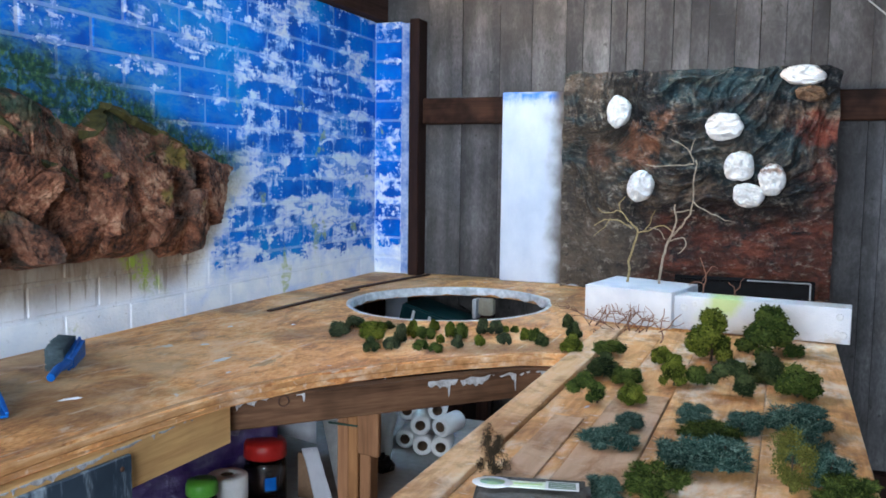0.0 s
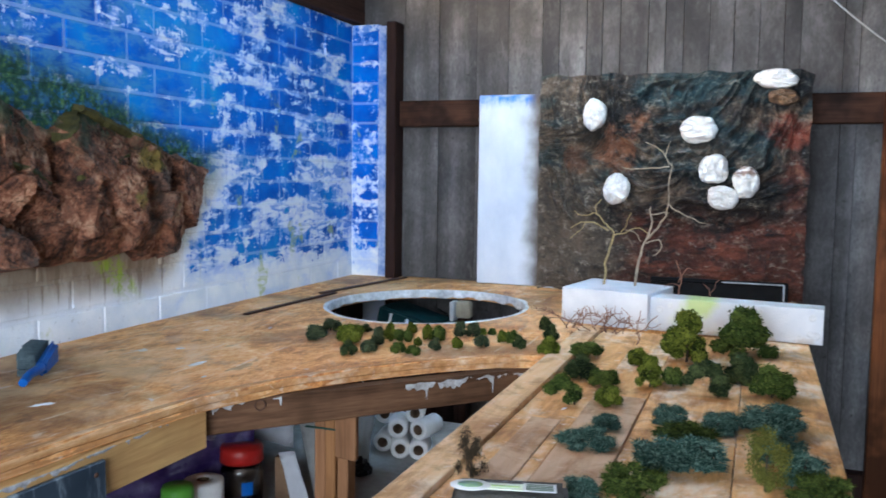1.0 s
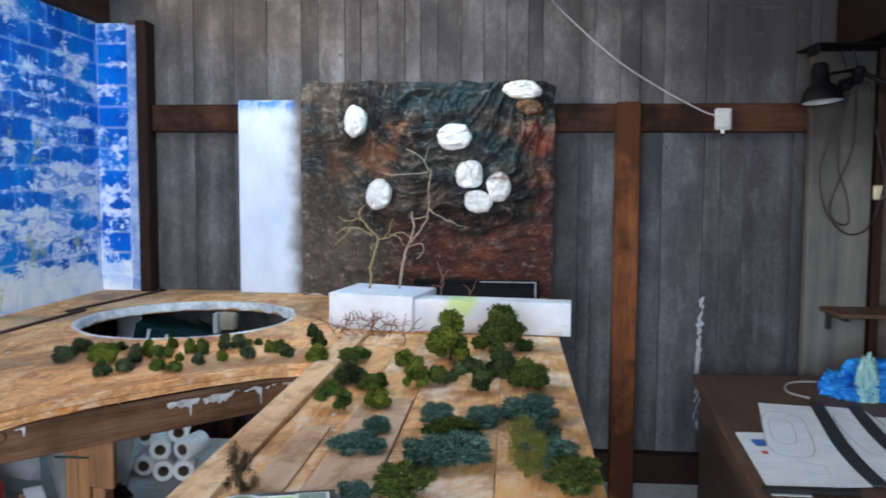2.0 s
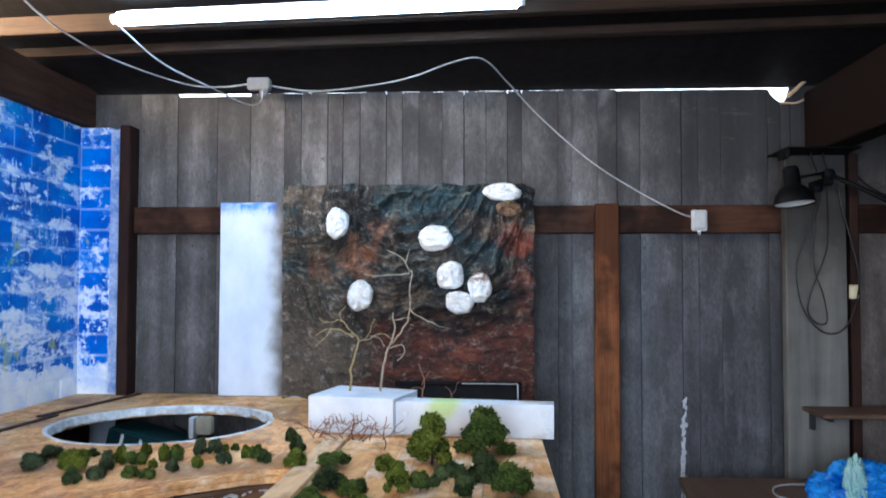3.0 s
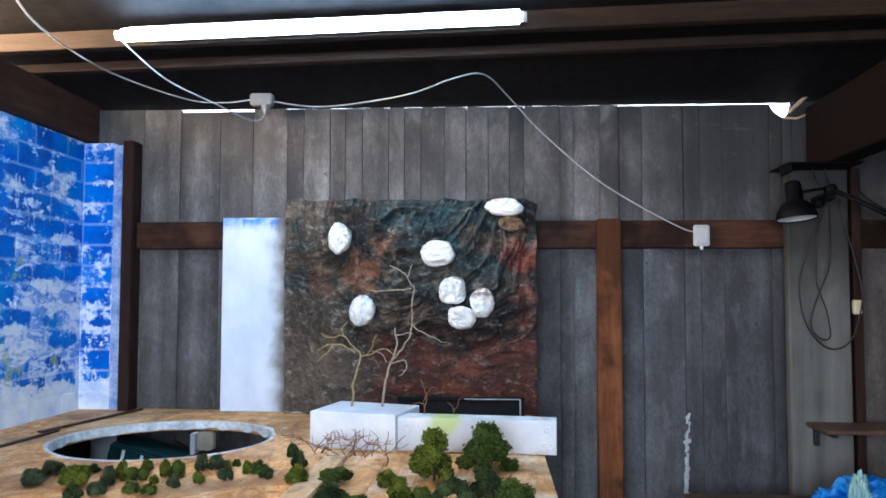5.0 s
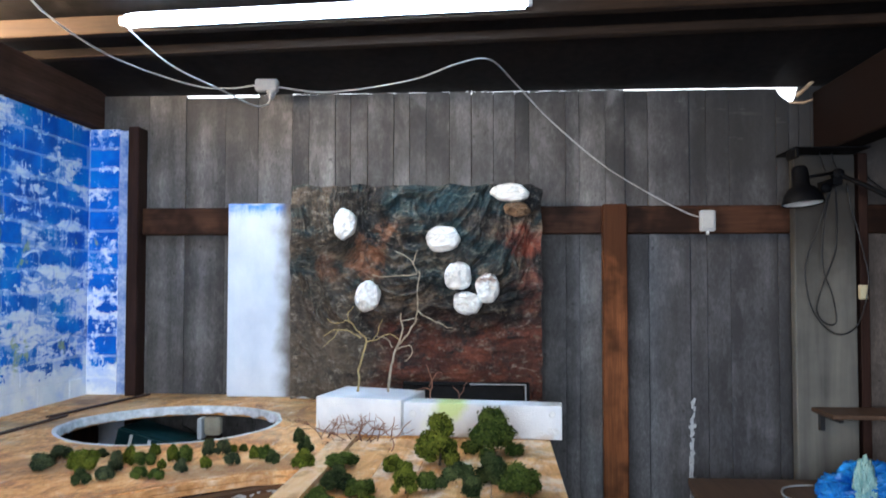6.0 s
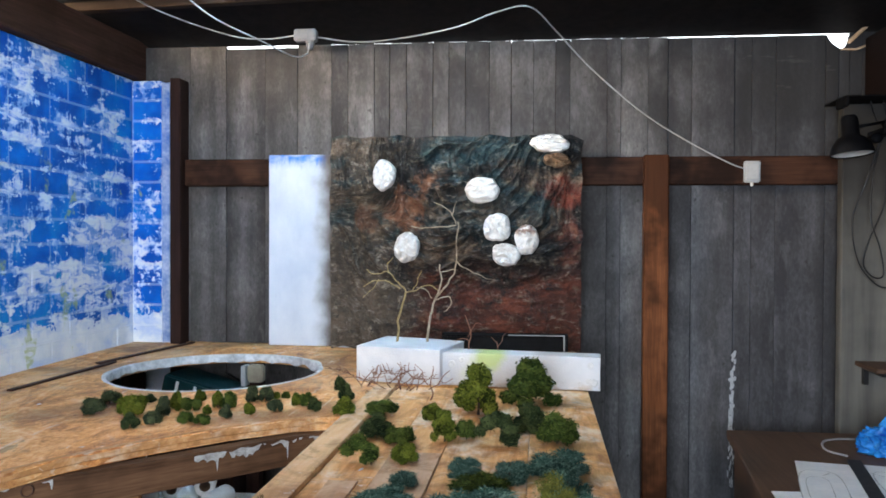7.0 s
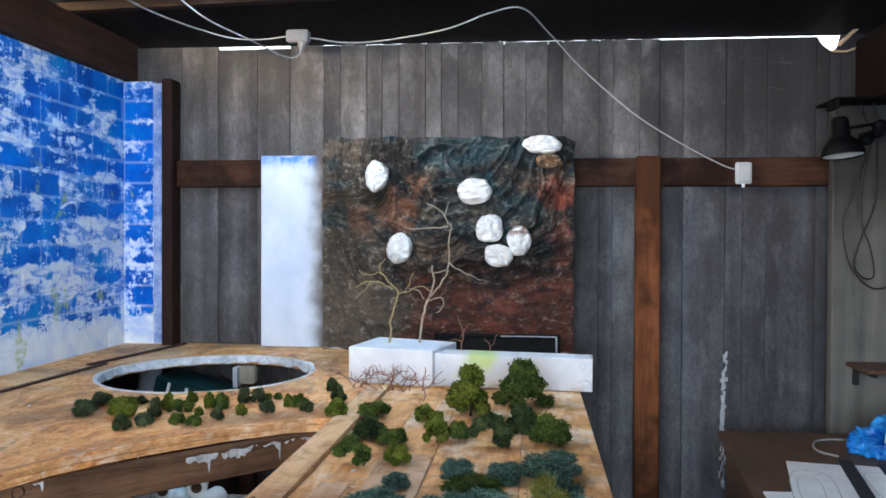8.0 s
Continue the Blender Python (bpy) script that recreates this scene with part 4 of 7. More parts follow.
def along(profile):
    """A bar from a to b with a cross-section of (sideways, up) pairs."""
    bm = bmesh.new()
    ends = [[bm.verts.new(p + side * u + Vector((0, 0, w))) for u, w in profile] for p in (a, b)]
    for k in range(len(profile)):
        j = (k + 1) % len(profile)
        bm.faces.new((ends[0][k], ends[0][j], ends[1][j], ends[1][k]))
    bm.faces.new(ends[0][::-1])
    bm.faces.new(ends[1])
    bmesh.ops.recalc_face_normals(bm, faces=bm.faces)
    return bm


under(lamp, "tube", along([(0.020 * math.cos(2 * math.pi * k / 20), 0.020 * math.sin(2 * math.pi * k / 20)) for k in range(20)]), TUBE_GLOW)
under(lamp, "batten", along([(-0.046, -0.008), (-0.026, -0.008), (-0.026, 0.034), (-0.046, 0.034)]), PLASTIC_WHITE)
for k in (0.25, 0.8):
    p = a.lerp(b, k)
    under(lamp, "clip", box(p.x - 0.008, p.x + 0.008, p.y + 0.047, p.y + 0.098, p.z - 0.004, p.z + 0.011, 0.002), RUST)
for e, s in ((a, -1), (b, 1)):
    under(lamp, "end_cap", tube([e + d * s * 0.001, e + d * s * 0.022], 0.0155, 14), PLASTIC_WHITE)


# ---------------------------------------------------------------- brickwork of the left wall and its pier
COURSE, LENGTH, JOINT = 0.0831, 0.2265, 0.009


def brick_mesh(name, sx, sy, sz):
    me = bpy.data.meshes.new(name)
    bm = box(-sx / 2, sx / 2, -sy / 2, sy / 2, -sz / 2, sz / 2, 0.0032)
    bm.to_mesh(me)
    bm.free()
    me.materials.append(BRICK)
    return me


FULL = brick_mesh("brick", 0.05, LENGTH - JOINT, COURSE - JOINT)


def lay(me, at, parent):
    ob = new("brick", me)
    ob.parent = parent
    ob.location = at
    return ob


random.seed(11)
ends = {}
for k in range(-1, 12):
    z = 1.094 + COURSE * (k + 0.5)
    y = 1.585 + (0.5 * LENGTH if k % 2 == 0 else 0.0) - 6 * LENGTH
    while y < 3.293:
        y1 = min(y + LENGTH, 3.300 + JOINT / 2)
        proud = random.uniform(-0.0012, 0.0012)
        if y1 - y > LENGTH - 0.001:
            lay(FULL, (LEFT_X - 0.025 + proud, y + LENGTH / 2, z), wall_left)
        elif y1 - y > 0.03:
            w = round(y1 - y, 3)
            ends.setdefault(w, brick_mesh("brick", 0.05, w - JOINT, COURSE - JOINT))
            lay(ends[w], (LEFT_X - 0.025 + proud, (y + y1) / 2, z), wall_left)
        y += LENGTH
pier = part("brick_pier", box(-1.652, -1.4905, 3.3045, 3.36, 0.0, 2.075), MORTAR)
tagged(pier, "narrow brick pier in the corner, painted blue and white", "wall pier", kind="structure")
STRETCHER = brick_mesh("brick", 0.120, 0.05, COURSE - JOINT)
for k in range(-1, 12):
    z = 1.094 + COURSE * (k + 0.5) - 0.004
    lay(STRETCHER, (-1.588, 3.327, z), pier)
edge = part("edge_strip", box(-1.524, -1.489, 3.297, 3.313, BENCH_Z + 0.003, 2.072, 0.004), WHITE_EDGE, pier, "white painted edge of the pier")

# ---------------------------------------------------------------- modelled rock on the left wall
random.seed(21)
ny, nz_ = 400, 132
Y0, Y1, Z0, Z1 = 0.62, 2.32, 1.17, 1.67
# facets: place along the wall and height, how far they stand out, how they lean along and up the wall
UPPER = [(1.20, 1.56, 0.050, 0.20, 0.20), (1.30, 1.58, 0.035, 0.10, 0.35), (1.403, 1.543, 0.055, 0.25, 0.15), (1.482, 1.535, 0.050, -0.45, 0.10), (1.399, 1.437, 0.062, 0.15, -0.35),
         (1.567, 1.459, 0.048, -0.45, 0.20), (1.530, 1.560, 0.022, -0.30, 0.30), (1.753, 1.518, 0.058, -0.20, 0.45), (1.850, 1.540, 0.030, -0.20, 0.45), (1.910, 1.480, 0.045, 0.30, 0.25),
         (1.995, 1.463, 0.068, -0.30, 0.40), (2.120, 1.415, 0.055, -0.35, 0.15)]
LOWER = [(1.18, 1.38, 0.060, 0.10, -0.20), (1.300, 1.300, 0.080, 0.05, 0.45), (1.420, 1.300, 0.078, 0.10, 0.50), (1.460, 1.375, 0.050, 0.35, -0.60), (1.545, 1.353, 0.026, 0.30, -0.75), (1.660, 1.400, 0.062, 0.45, 0.05),
         (1.735, 1.345, 0.082, -0.30, 0.12), (1.835, 1.401, 0.090, 0.10, 0.20), (1.750, 1.265, 0.058, -0.10, -0.45), (1.580, 1.262, 0.045, 0.05, -0.45), (1.370, 1.245, 0.036, 0.0, -0.60),
         (1.935, 1.380, 0.042, 0.50, 0.0), (2.022, 1.343, 0.085, -0.45, -0.10), (1.922, 1.257, 0.060, -0.30, -0.50), (0.95, 1.45, 0.050, 0.1, 0.2), (0.75, 1.40, 0.050, 0.0, 0.1)]
seeds = UPPER + LOWER
for i in range(5):
    sy, sz = random.uniform(1.1, 2.15), random.uniform(1.22, 1.60)
    seeds.append((sy, sz, random.uniform(0.035, 0.060), random.uniform(-0.40, 0.40), random.uniform(-0.45, 0.35)))


def rock_top(y):
    line = np.interp(y, (1.45, 1.53, 1.595, 1.64, 1.74, 1.89, 2.06, 2.28), (1.630, 1.610, 1.565, 1.565, 1.617, 1.569, 1.517, 1.462))
    return line + 0.010 * noise.noise((y * 9, 0, 1.0)) + 0.010 * noise.noise((y * 26, 0, 2.0))


def rock_foot(y):
    line = np.interp(y, (1.40, 1.70, 1.83, 1.88, 1.93, 2.06, 2.12, 2.20, 2.28), (1.226, 1.222, 1.222, 1.256, 1.205, 1.206, 1.270, 1.345, 1.455))
    return line + 0.008 * noise.noise((y * 12, 3.0, 1.0))


grid, cell = {}, {}
for j in range(nz_ + 1):
    for i in range(ny + 1):
        y, z = Y0 + (Y1 - Y0) * i / ny, Z0 + (Z1 - Z0) * j / nz_
        inside = min(rock_top(y) - z, z - rock_foot(y), 2.29 - y)
        if inside < -0.008:
            continue
        w = noise.noise_vector((y * 11, z * 11, 2.0)) * 0.010 + noise.noise_vector((y * 40, z * 40, 2.0)) * 0.003
        best = sorted(((y + w.x - s[0]) ** 2 * 1.25 + (z + w.y - s[1]) ** 2, s) for s in seeds)[:2]
        s = best[0][1]
        gap = math.sqrt(best[1][0]) - math.sqrt(best[0][0])
        s2 = best[1][1]
        d = s[2] + s[3] * (y - s[0]) - s[4] * (z - s[1])
        other = s2[2] + s2[3] * (y - s2[0]) - s2[4] * (z - s2[1])
        k = min(1.0, gap / 0.004)
        d = d * (0.5 + 0.5 * k) + other * (0.5 - 0.5 * k)
        d += 0.003 * noise.noise((y * 14, z * 14, 5.0)) + 0.0042 * (1 - 2 * abs(noise.noise((y * 26, z * 40, 5.0)))) + 0.0034 * (1 - 2 * abs(noise.noise((y * 70, z * 60, 8.0)))) + 0.003 * noise.noise((y * 120, z * 120, 5.0))
        d -= 0.016 * max(0.0, 1 - gap / 0.006)
        notch = abs(y - 1.628 - 0.12 * (1.48 - z)) / 0.020 + max(0.0, abs(z - 1.48) - 0.045) / 0.015
        d -= 0.06 * max(0.0, 1 - notch)
        d = max(0.010, d) * min(1.0, max(0.0, inside + 0.006) / 0.022)
        grid[i, j] = (LEFT_X - 0.004 + d, y, z)
        cell[i, j] = seeds.index(s)
rock = thing("rock_outcrop", (LEFT_X, 1.7, 1.4), "carved brown rock outcrop modelled on the painted brick wall", "scenery rock")
slabs = {}
for i in range(ny):
    for j in range(nz_):
        keys = ((i, j), (i + 1, j), (i + 1, j + 1), (i, j + 1))
        if all(k in grid for k in keys):
            slabs.setdefault(cell[i, j], []).append(keys)
for faces in slabs.values():
    bm = bmesh.new()
    made = {}
    for keys in faces:
        for k in keys:
            if k not in made:
                made[k] = bm.verts.new(grid[k])
        bm.faces.new([made[k] for k in keys])
    under(rock, "rock_slab", bm, ROCK)

# mossy angular ledges that stand out of the outcrop
LEDGE = plain("mossy_ledge", (0.022, 0.022, 0.008), (0.085, 0.075, 0.020), 18, 0.8, 0, 0.7, 4, 0.005)
for k, ((ya, za), (yb, zb), w) in enumerate((((1.640, 1.538), (1.716, 1.612), 0.020), ((1.712, 1.614), (2.02, 1.516), 0.017), ((1.662, 1.434), (1.875, 1.500), 0.020), ((1.33, 1.60), (1.475, 1.475), 0.014), ((1.478, 1.470), (1.60, 1.425), 0.016))):
    bm = bmesh.new()
    rows = []
    for i in range(25):
        u = i / 24
        y, z = ya + (yb - ya) * u, za + (zb - za) * u + 0.006 * noise.noise((u * 5, k, 0))
        fat = w * (0.35 + 0.65 * math.sin(math.pi * min(1, u + 0.18))) * (1 + 0.4 * noise.noise((u * 9, k, 3.0)))
        under_it = grid.get((round((y - Y0) / (Y1 - Y0) * ny), round((z - Z0) / (Z1 - Z0) * nz_)), (LEFT_X + 0.03, 0, 0))[0]
        x = 0.5 * (under_it + LEFT_X + 0.055) - 0.006
        rows.append([bm.verts.new((x + dx * fat, y + dy * fat, z + dz * fat)) for dx, dy, dz in ((-2.2, 0, 1.0), (0.7, 0.1, 0.55), (0.9, 0.0, -0.1), (0.2, -0.1, -0.75), (-2.2, 0, -0.7))])
    for p, q in zip(rows, rows[1:]):
        for i in range(5):
            bm.faces.new((p[i], p[(i + 1) % 5], q[(i + 1) % 5], q[i]))
    bm.faces.new(rows[0][::-1])
    bm.faces.new(rows[-1])
    bmesh.ops.recalc_face_normals(bm, faces=bm.faces)
    under(rock, "rock_ledge", bm, LEDGE, "olive mossy ledge")

# ---------------------------------------------------------------- plaster stones on the panel
STONE = plain("crumpled_white_plaster", (0.55, 0.54, 0.53), (0.74, 0.73, 0.72), 30, 0.85, 0, 0.35, 4, 0.003)
n = Nodes("white_plaster_brown_top", 0.85)
crease = n.noise(90, 4)
smudge = n.math("MULTIPLY", n.band(n.axis("Z"), 1.452, 1.476), n.band(n.noise(55, 4, 0.7), 0.42, 0.52))
STONE_STAINED = n.finish(n.mix(n.math("MULTIPLY", smudge, 0.85), n.ramp(n.noise(30, 3), (0.32, (0.55, 0.54, 0.53)), (0.68, (0.74, 0.73, 0.72))), (0.20, 0.115, 0.085)), crease, 0.35, 0.003)
STONE_TAN = plain("tan_plaster", (0.075, 0.042, 0.025), (0.20, 0.125, 0.075), 45, 0.85, 0, 0.6, 4, 0.004)


def stone(x, z, w, h, turn, seed, material, label):
    bm = bmesh.new()
    bmesh.ops.create_icosphere(bm, subdivisions=5, radius=0.5)
    for v in bm.verts:
        p = v.co * 2
        a = math.atan2(p.z, p.x)
        rim = 1 + 0.13 * noise.noise((1.3 * math.cos(a) + seed, 1.3 * math.sin(a), 0)) + 0.05 * noise.noise((4 * math.cos(a), 4 * math.sin(a) + seed, 2))
        flat = math.copysign(abs(p.y) ** 0.55, p.y)
        q = Vector((p.x * 1.5 + seed * 3, 0, p.z * 1.9))
        ridge = 1 - abs(noise.noise(q)) * 2.4
        ridge2 = 1 - abs(noise.noise(q * 2.3 + Vector((0, 4, 0)))) * 2.2
        v.co = Vector((p.x * rim * w * 0.5, flat * 0.026 - (0.009 * ridge + 0.006 * ridge2) * min(1, abs(p.y) * 2), p.z * rim * h * 0.5))
    for f in bm.faces:
        f.smooth = True
    ob = part("plaster_stone", bm, material)
    ob.matrix_world = pose(x, 3.160, z, 0, turn, 0)
    return tagged(ob, label, "scenery stone", "plaster stones on the panel")


white = "crumpled white plaster stone stuck on the dark panel"
stone(-0.584, 1.686, 0.088, 0.116, 6, 1.0, STONE, white)
stone(0.035, 1.800, 0.140, 0.070, 3, 2.0, STONE, "flat white plaster stone at the panel's top edge")
stone(-0.213, 1.628, 0.134, 0.098, -4, 3.0, STONE, "wide crumpled white plaster stone on the dark panel")
stone(-0.496, 1.414, 0.094, 0.118, 8, 4.0, STONE, white)
stone(-0.157, 1.490, 0.104, 0.108, -25, 5.0, STONE, white)
stone(-0.123, 1.390, 0.108, 0.086, 12, 6.0, STONE, white)
stone(-0.047, 1.444, 0.090, 0.118, 6, 7.0, STONE_STAINED, "white plaster stone with a brown top on the panel")
stone(0.062, 1.738, 0.10, 0.055, 4, 8.0, STONE_TAN, "flat tan plaster stone on the dark panel")

# ---------------------------------------------------------------- twigs
TWIG_PALE = plain("pale_dry_twig", (0.19, 0.155, 0.115), (0.40, 0.34, 0.26), 60, 0.8, 0, 0.3)
TWIG_YELLOW = plain("yellowish_twig", (0.20, 0.15, 0.065), (0.40, 0.32, 0.16), 60, 0.8, 0, 0.3)
TWIG_BROWN = plain("reddish_brown_twig", (0.14, 0.065, 0.045), (0.30, 0.155, 0.105), 60, 0.8, 0, 0.3)


def wander(points, amount, seed):
    out = spline(points, 5)
    return [p + Vector(noise.noise_vector(p * 42 + Vector((seed, 0, 0)))) * amount for p in out]


def twig_tree(at, limbs, material, label, seed):
    """limbs: lists of (x, y, z), thick end first, with the radius."""
    t = thing("twig_tree", at, label, "model tree", "dry twig trees")
    for i, (r, pts) in enumerate(limbs):
        under(t, "trunk" if i == 0 else "branch", tube(wander(pts, 0.008, seed + i), r * 0.68, 6, taper=r * 0.4), material)
    return t


twig_tree((-0.44, 2.62, 1.126), [
    (0.0062, [(-0.440, 2.62, 1.10), (-0.435, 2.62, 1.21), (-0.416, 2.62, 1.281), (-0.441, 2.615, 1.316)]),
    (0.0038, [(-0.430, 2.62, 1.295), (-0.477, 2.61, 1.318), (-0.516, 2.60, 1.320), (-0.545, 2.60, 1.300)]),
    (0.0032, [(-0.441, 2.615, 1.316), (-0.470, 2.62, 1.345), (-0.520, 2.63, 1.338), (-0.540, 2.63, 1.350)]),
    (0.0030, [(-0.470, 2.62, 1.342), (-0.468, 2.60, 1.372), (-0.455, 2.60, 1.392)]),
    (0.0036, [(-0.416, 2.62, 1.281), (-0.387, 2.63, 1.290), (-0.343, 2.64, 1.299), (-0.315, 2.64, 1.288)]),
    (0.0028, [(-0.395, 2.625, 1.287), (-0.375, 2.60, 1.312), (-0.362, 2.59, 1.345)]),
    (0.0026, [(-0.500, 2.605, 1.320), (-0.520, 2.59, 1.285), (-0.545, 2.59, 1.268)])],
    TWIG_YELLOW, "yellowish dry twig tree standing in the foam block", 3.0)
twig_tree((-0.348, 2.62, 1.126), [
    (0.0065, [(-0.350, 2.62, 1.10), (-0.337, 2.62, 1.211), (-0.322, 2.62, 1.264), (-0.300, 2.62, 1.315), (-0.308, 2.62, 1.372)]),
    (0.0046, [(-0.322, 2.62, 1.262), (-0.285, 2.61, 1.305), (-0.258, 2.60, 1.36), (-0.252, 2.60, 1.475), (-0.255, 2.60, 1.502)]),
    (0.0030, [(-0.255, 2.60, 1.500), (-0.278, 2.60, 1.536), (-0.320, 2.60, 1.563)]),
    (0.0028, [(-0.268, 2.60, 1.525), (-0.262, 2.61, 1.548), (-0.255, 2.61, 1.566)]),
    (0.0034, [(-0.252, 2.60, 1.490), (-0.320, 2.60, 1.484), (-0.392, 2.60, 1.488)]),
    (0.0036, [(-0.255, 2.60, 1.375), (-0.215, 2.60, 1.352), (-0.150, 2.60, 1.326)]),
    (0.0034, [(-0.303, 2.62, 1.345), (-0.275, 2.63, 1.352), (-0.250, 2.63, 1.352)]),
    (0.0034, [(-0.318, 2.62, 1.262), (-0.281, 2.63, 1.268), (-0.278, 2.63, 1.24), (-0.298, 2.63, 1.216)]),
    (0.0028, [(-0.330, 2.62, 1.268), (-0.352, 2.60, 1.292), (-0.38, 2.60, 1.298)])],
    TWIG_PALE, "tall pale grey twig tree standing in the foam block", 9.0)
twig_tree((-0.21, 2.54, 1.116), [
    (0.0030, [(-0.208, 2.535, 1.10), (-0.205, 2.535, 1.17), (-0.223, 2.535, 1.222)]),
    (0.0022, [(-0.207, 2.535, 1.16), (-0.190, 2.535, 1.195), (-0.170, 2.535, 1.190)]),
    (0.0022, [(-0.207, 2.535, 1.14), (-0.225, 2.535, 1.155), (-0.248, 2.535, 1.138)])],
    TWIG_BROWN, "small brown twig sapling standing in the foam block", 13.0)
twig_tree((-0.12, 2.53, 1.116), [
    (0.0024, [(-0.125, 2.53, 1.10), (-0.122, 2.53, 1.14), (-0.140, 2.53, 1.158)]),
    (0.0020, [(-0.122, 2.53, 1.13), (-0.105, 2.53, 1.150), (-0.098, 2.53, 1.170)])],
    TWIG_BROWN, "small brown twig sapling standing in the foam block", 17.0)

# tangle of dry brown twigs lying before the blocks
random.seed(31)


def tangle(cx, cy, n, spread, high):
    t = thing("dry_twig_bush", (cx, cy, BENCH_Z), "tangle of dry reddish-brown twigs lying by the foam block", "twigs", "dry twig bushes")
    for i in range(n):
        a = random.uniform(0, 2 * math.pi)
        p = Vector((cx + random.uniform(-0.3, 0.3) * spread, cy + random.uniform(-0.03, 0.03), BENCH_Z + 0.002))
        pts = [p]
        d = Vector((math.cos(a) * 0.8, math.sin(a) * 0.25, random.uniform(0.25, 1.0))).normalized()
        for s in range(5):
            d = (d + Vector((random.uniform(-0.6, 0.6), random.uniform(-0.3, 0.3), random.uniform(-0.45, 0.35)))).normalized()
            q = pts[-1] + d * spread * 0.16
            q.z = min(max(q.z, BENCH_Z + 0.004), BENCH_Z + high)
            pts.append(q)
            if s in (1, 2, 3):
                e = (d + Vector((random.uniform(-1, 1), random.uniform(-0.4, 0.4), random.uniform(-0.5, 0.8)))).normalized()
                r = q + e * spread * 0.13
                r.z = max(r.z, BENCH_Z + 0.003)
                under(t, "branch", tube([q, q.lerp(r, 0.5) + Vector((0, 0, 0.004)), r], 0.0011, 5, taper=0.0006), TWIG_BROWN)
        under(t, "stem", tube(pts, 0.0015, 5, taper=0.0008), TWIG_BROWN)


tangle(-0.47, 2.43, 10, 0.19, 0.045)
tangle(-0.385, 2.37, 12, 0.14, 0.040)
twig_tree((-0.285, 2.25, BENCH_Z), [
    (0.0034, [(-0.285, 2.25, 1.012), (-0.285, 2.25, 1.04), (-0.29, 2.25, 1.06)]),
    (0.0024, [(-0.287, 2.25, 1.045), (-0.265, 2.25, 1.07), (-0.25, 2.25, 1.085), (-0.235, 2.25, 1.10)]),
    (0.0024, [(-0.29, 2.25, 1.06), (-0.285, 2.25, 1.085), (-0.275, 2.25, 1.11)]),
    (0.0024, [(-0.29, 2.25, 1.06), (-0.31, 2.25, 1.075), (-0.335, 2.25, 1.08), (-0.36, 2.25, 1.095)]),
    (0.0018, [(-0.31, 2.25, 1.075), (-0.315, 2.25, 1.10), (-0.325, 2.25, 1.115)]),
    (0.0018, [(-0.265, 2.25, 1.07), (-0.25, 2.25, 1.066), (-0.228, 2.25, 1.075)])],
    TWIG_BROWN, "small brown twig tree standing on the planks", 23.0)

# ---------------------------------------------------------------- model trees
LEAF = {
    "o": foliage("olive_foliage", (0.010, 0.016, 0.003), (0.056, 0.072, 0.009), (0.21, 0.225, 0.034)),
    "g": foliage("green_foliage", (0.006, 0.013, 0.003), (0.033, 0.053, 0.011), (0.14, 0.165, 0.034)),
    "d": foliage("dark_foliage", (0.004, 0.008, 0.004), (0.023, 0.035, 0.013), (0.095, 0.115, 0.042)),
    "t": foliage("teal_foliage", (0.006, 0.019, 0.015), (0.028, 0.070, 0.054), (0.22, 0.31, 0.25)),
    "s": foliage("dull_teal_foliage", (0.007, 0.012, 0.007), (0.034, 0.045, 0.024), (0.105, 0.120, 0.055)),
    "w": foliage("wispy_olive_foliage", (0.040, 0.042, 0.009), (0.095, 0.096, 0.02), (0.18, 0.175, 0.04)),
    "b": foliage("dry_brown_foliage", (0.020, 0.014, 0.008), (0.045, 0.032, 0.019), (0.080, 0.060, 0.036)),
}
WIRE = plain("dark_wire_trunk", (0.025, 0.017, 0.010), (0.06, 0.042, 0.028), 60, 0.8)
KIND = {"o": "bushy olive-green", "g": "bushy mid-green", "d": "dark green", "t": "blue-green", "s": "dull blue-green", "w": "wispy yellow-green", "b": "dry brown"}


def fleck(bm, at, size, way, long=1.0):
    """A small crumb of foliage: a skewed four-sided tuft."""
    a = way.orthogonal().normalized()
    b = way.cross(a)
    r = random.uniform(0, 6.28)
    v = [bm.verts.new(at + (a * math.cos(r + k * 2.1) + b * math.sin(r + k * 2.1)) * size * random.uniform(0.6, 1.1)) for k in range(3)]
    tip = bm.verts.new(at + way * size * random.uniform(0.9, 1.7) * long)
    for i in range(3):
        bm.faces.new((v[i], v[(i + 1) % 3], tip))
    bm.faces.new(v[::-1])


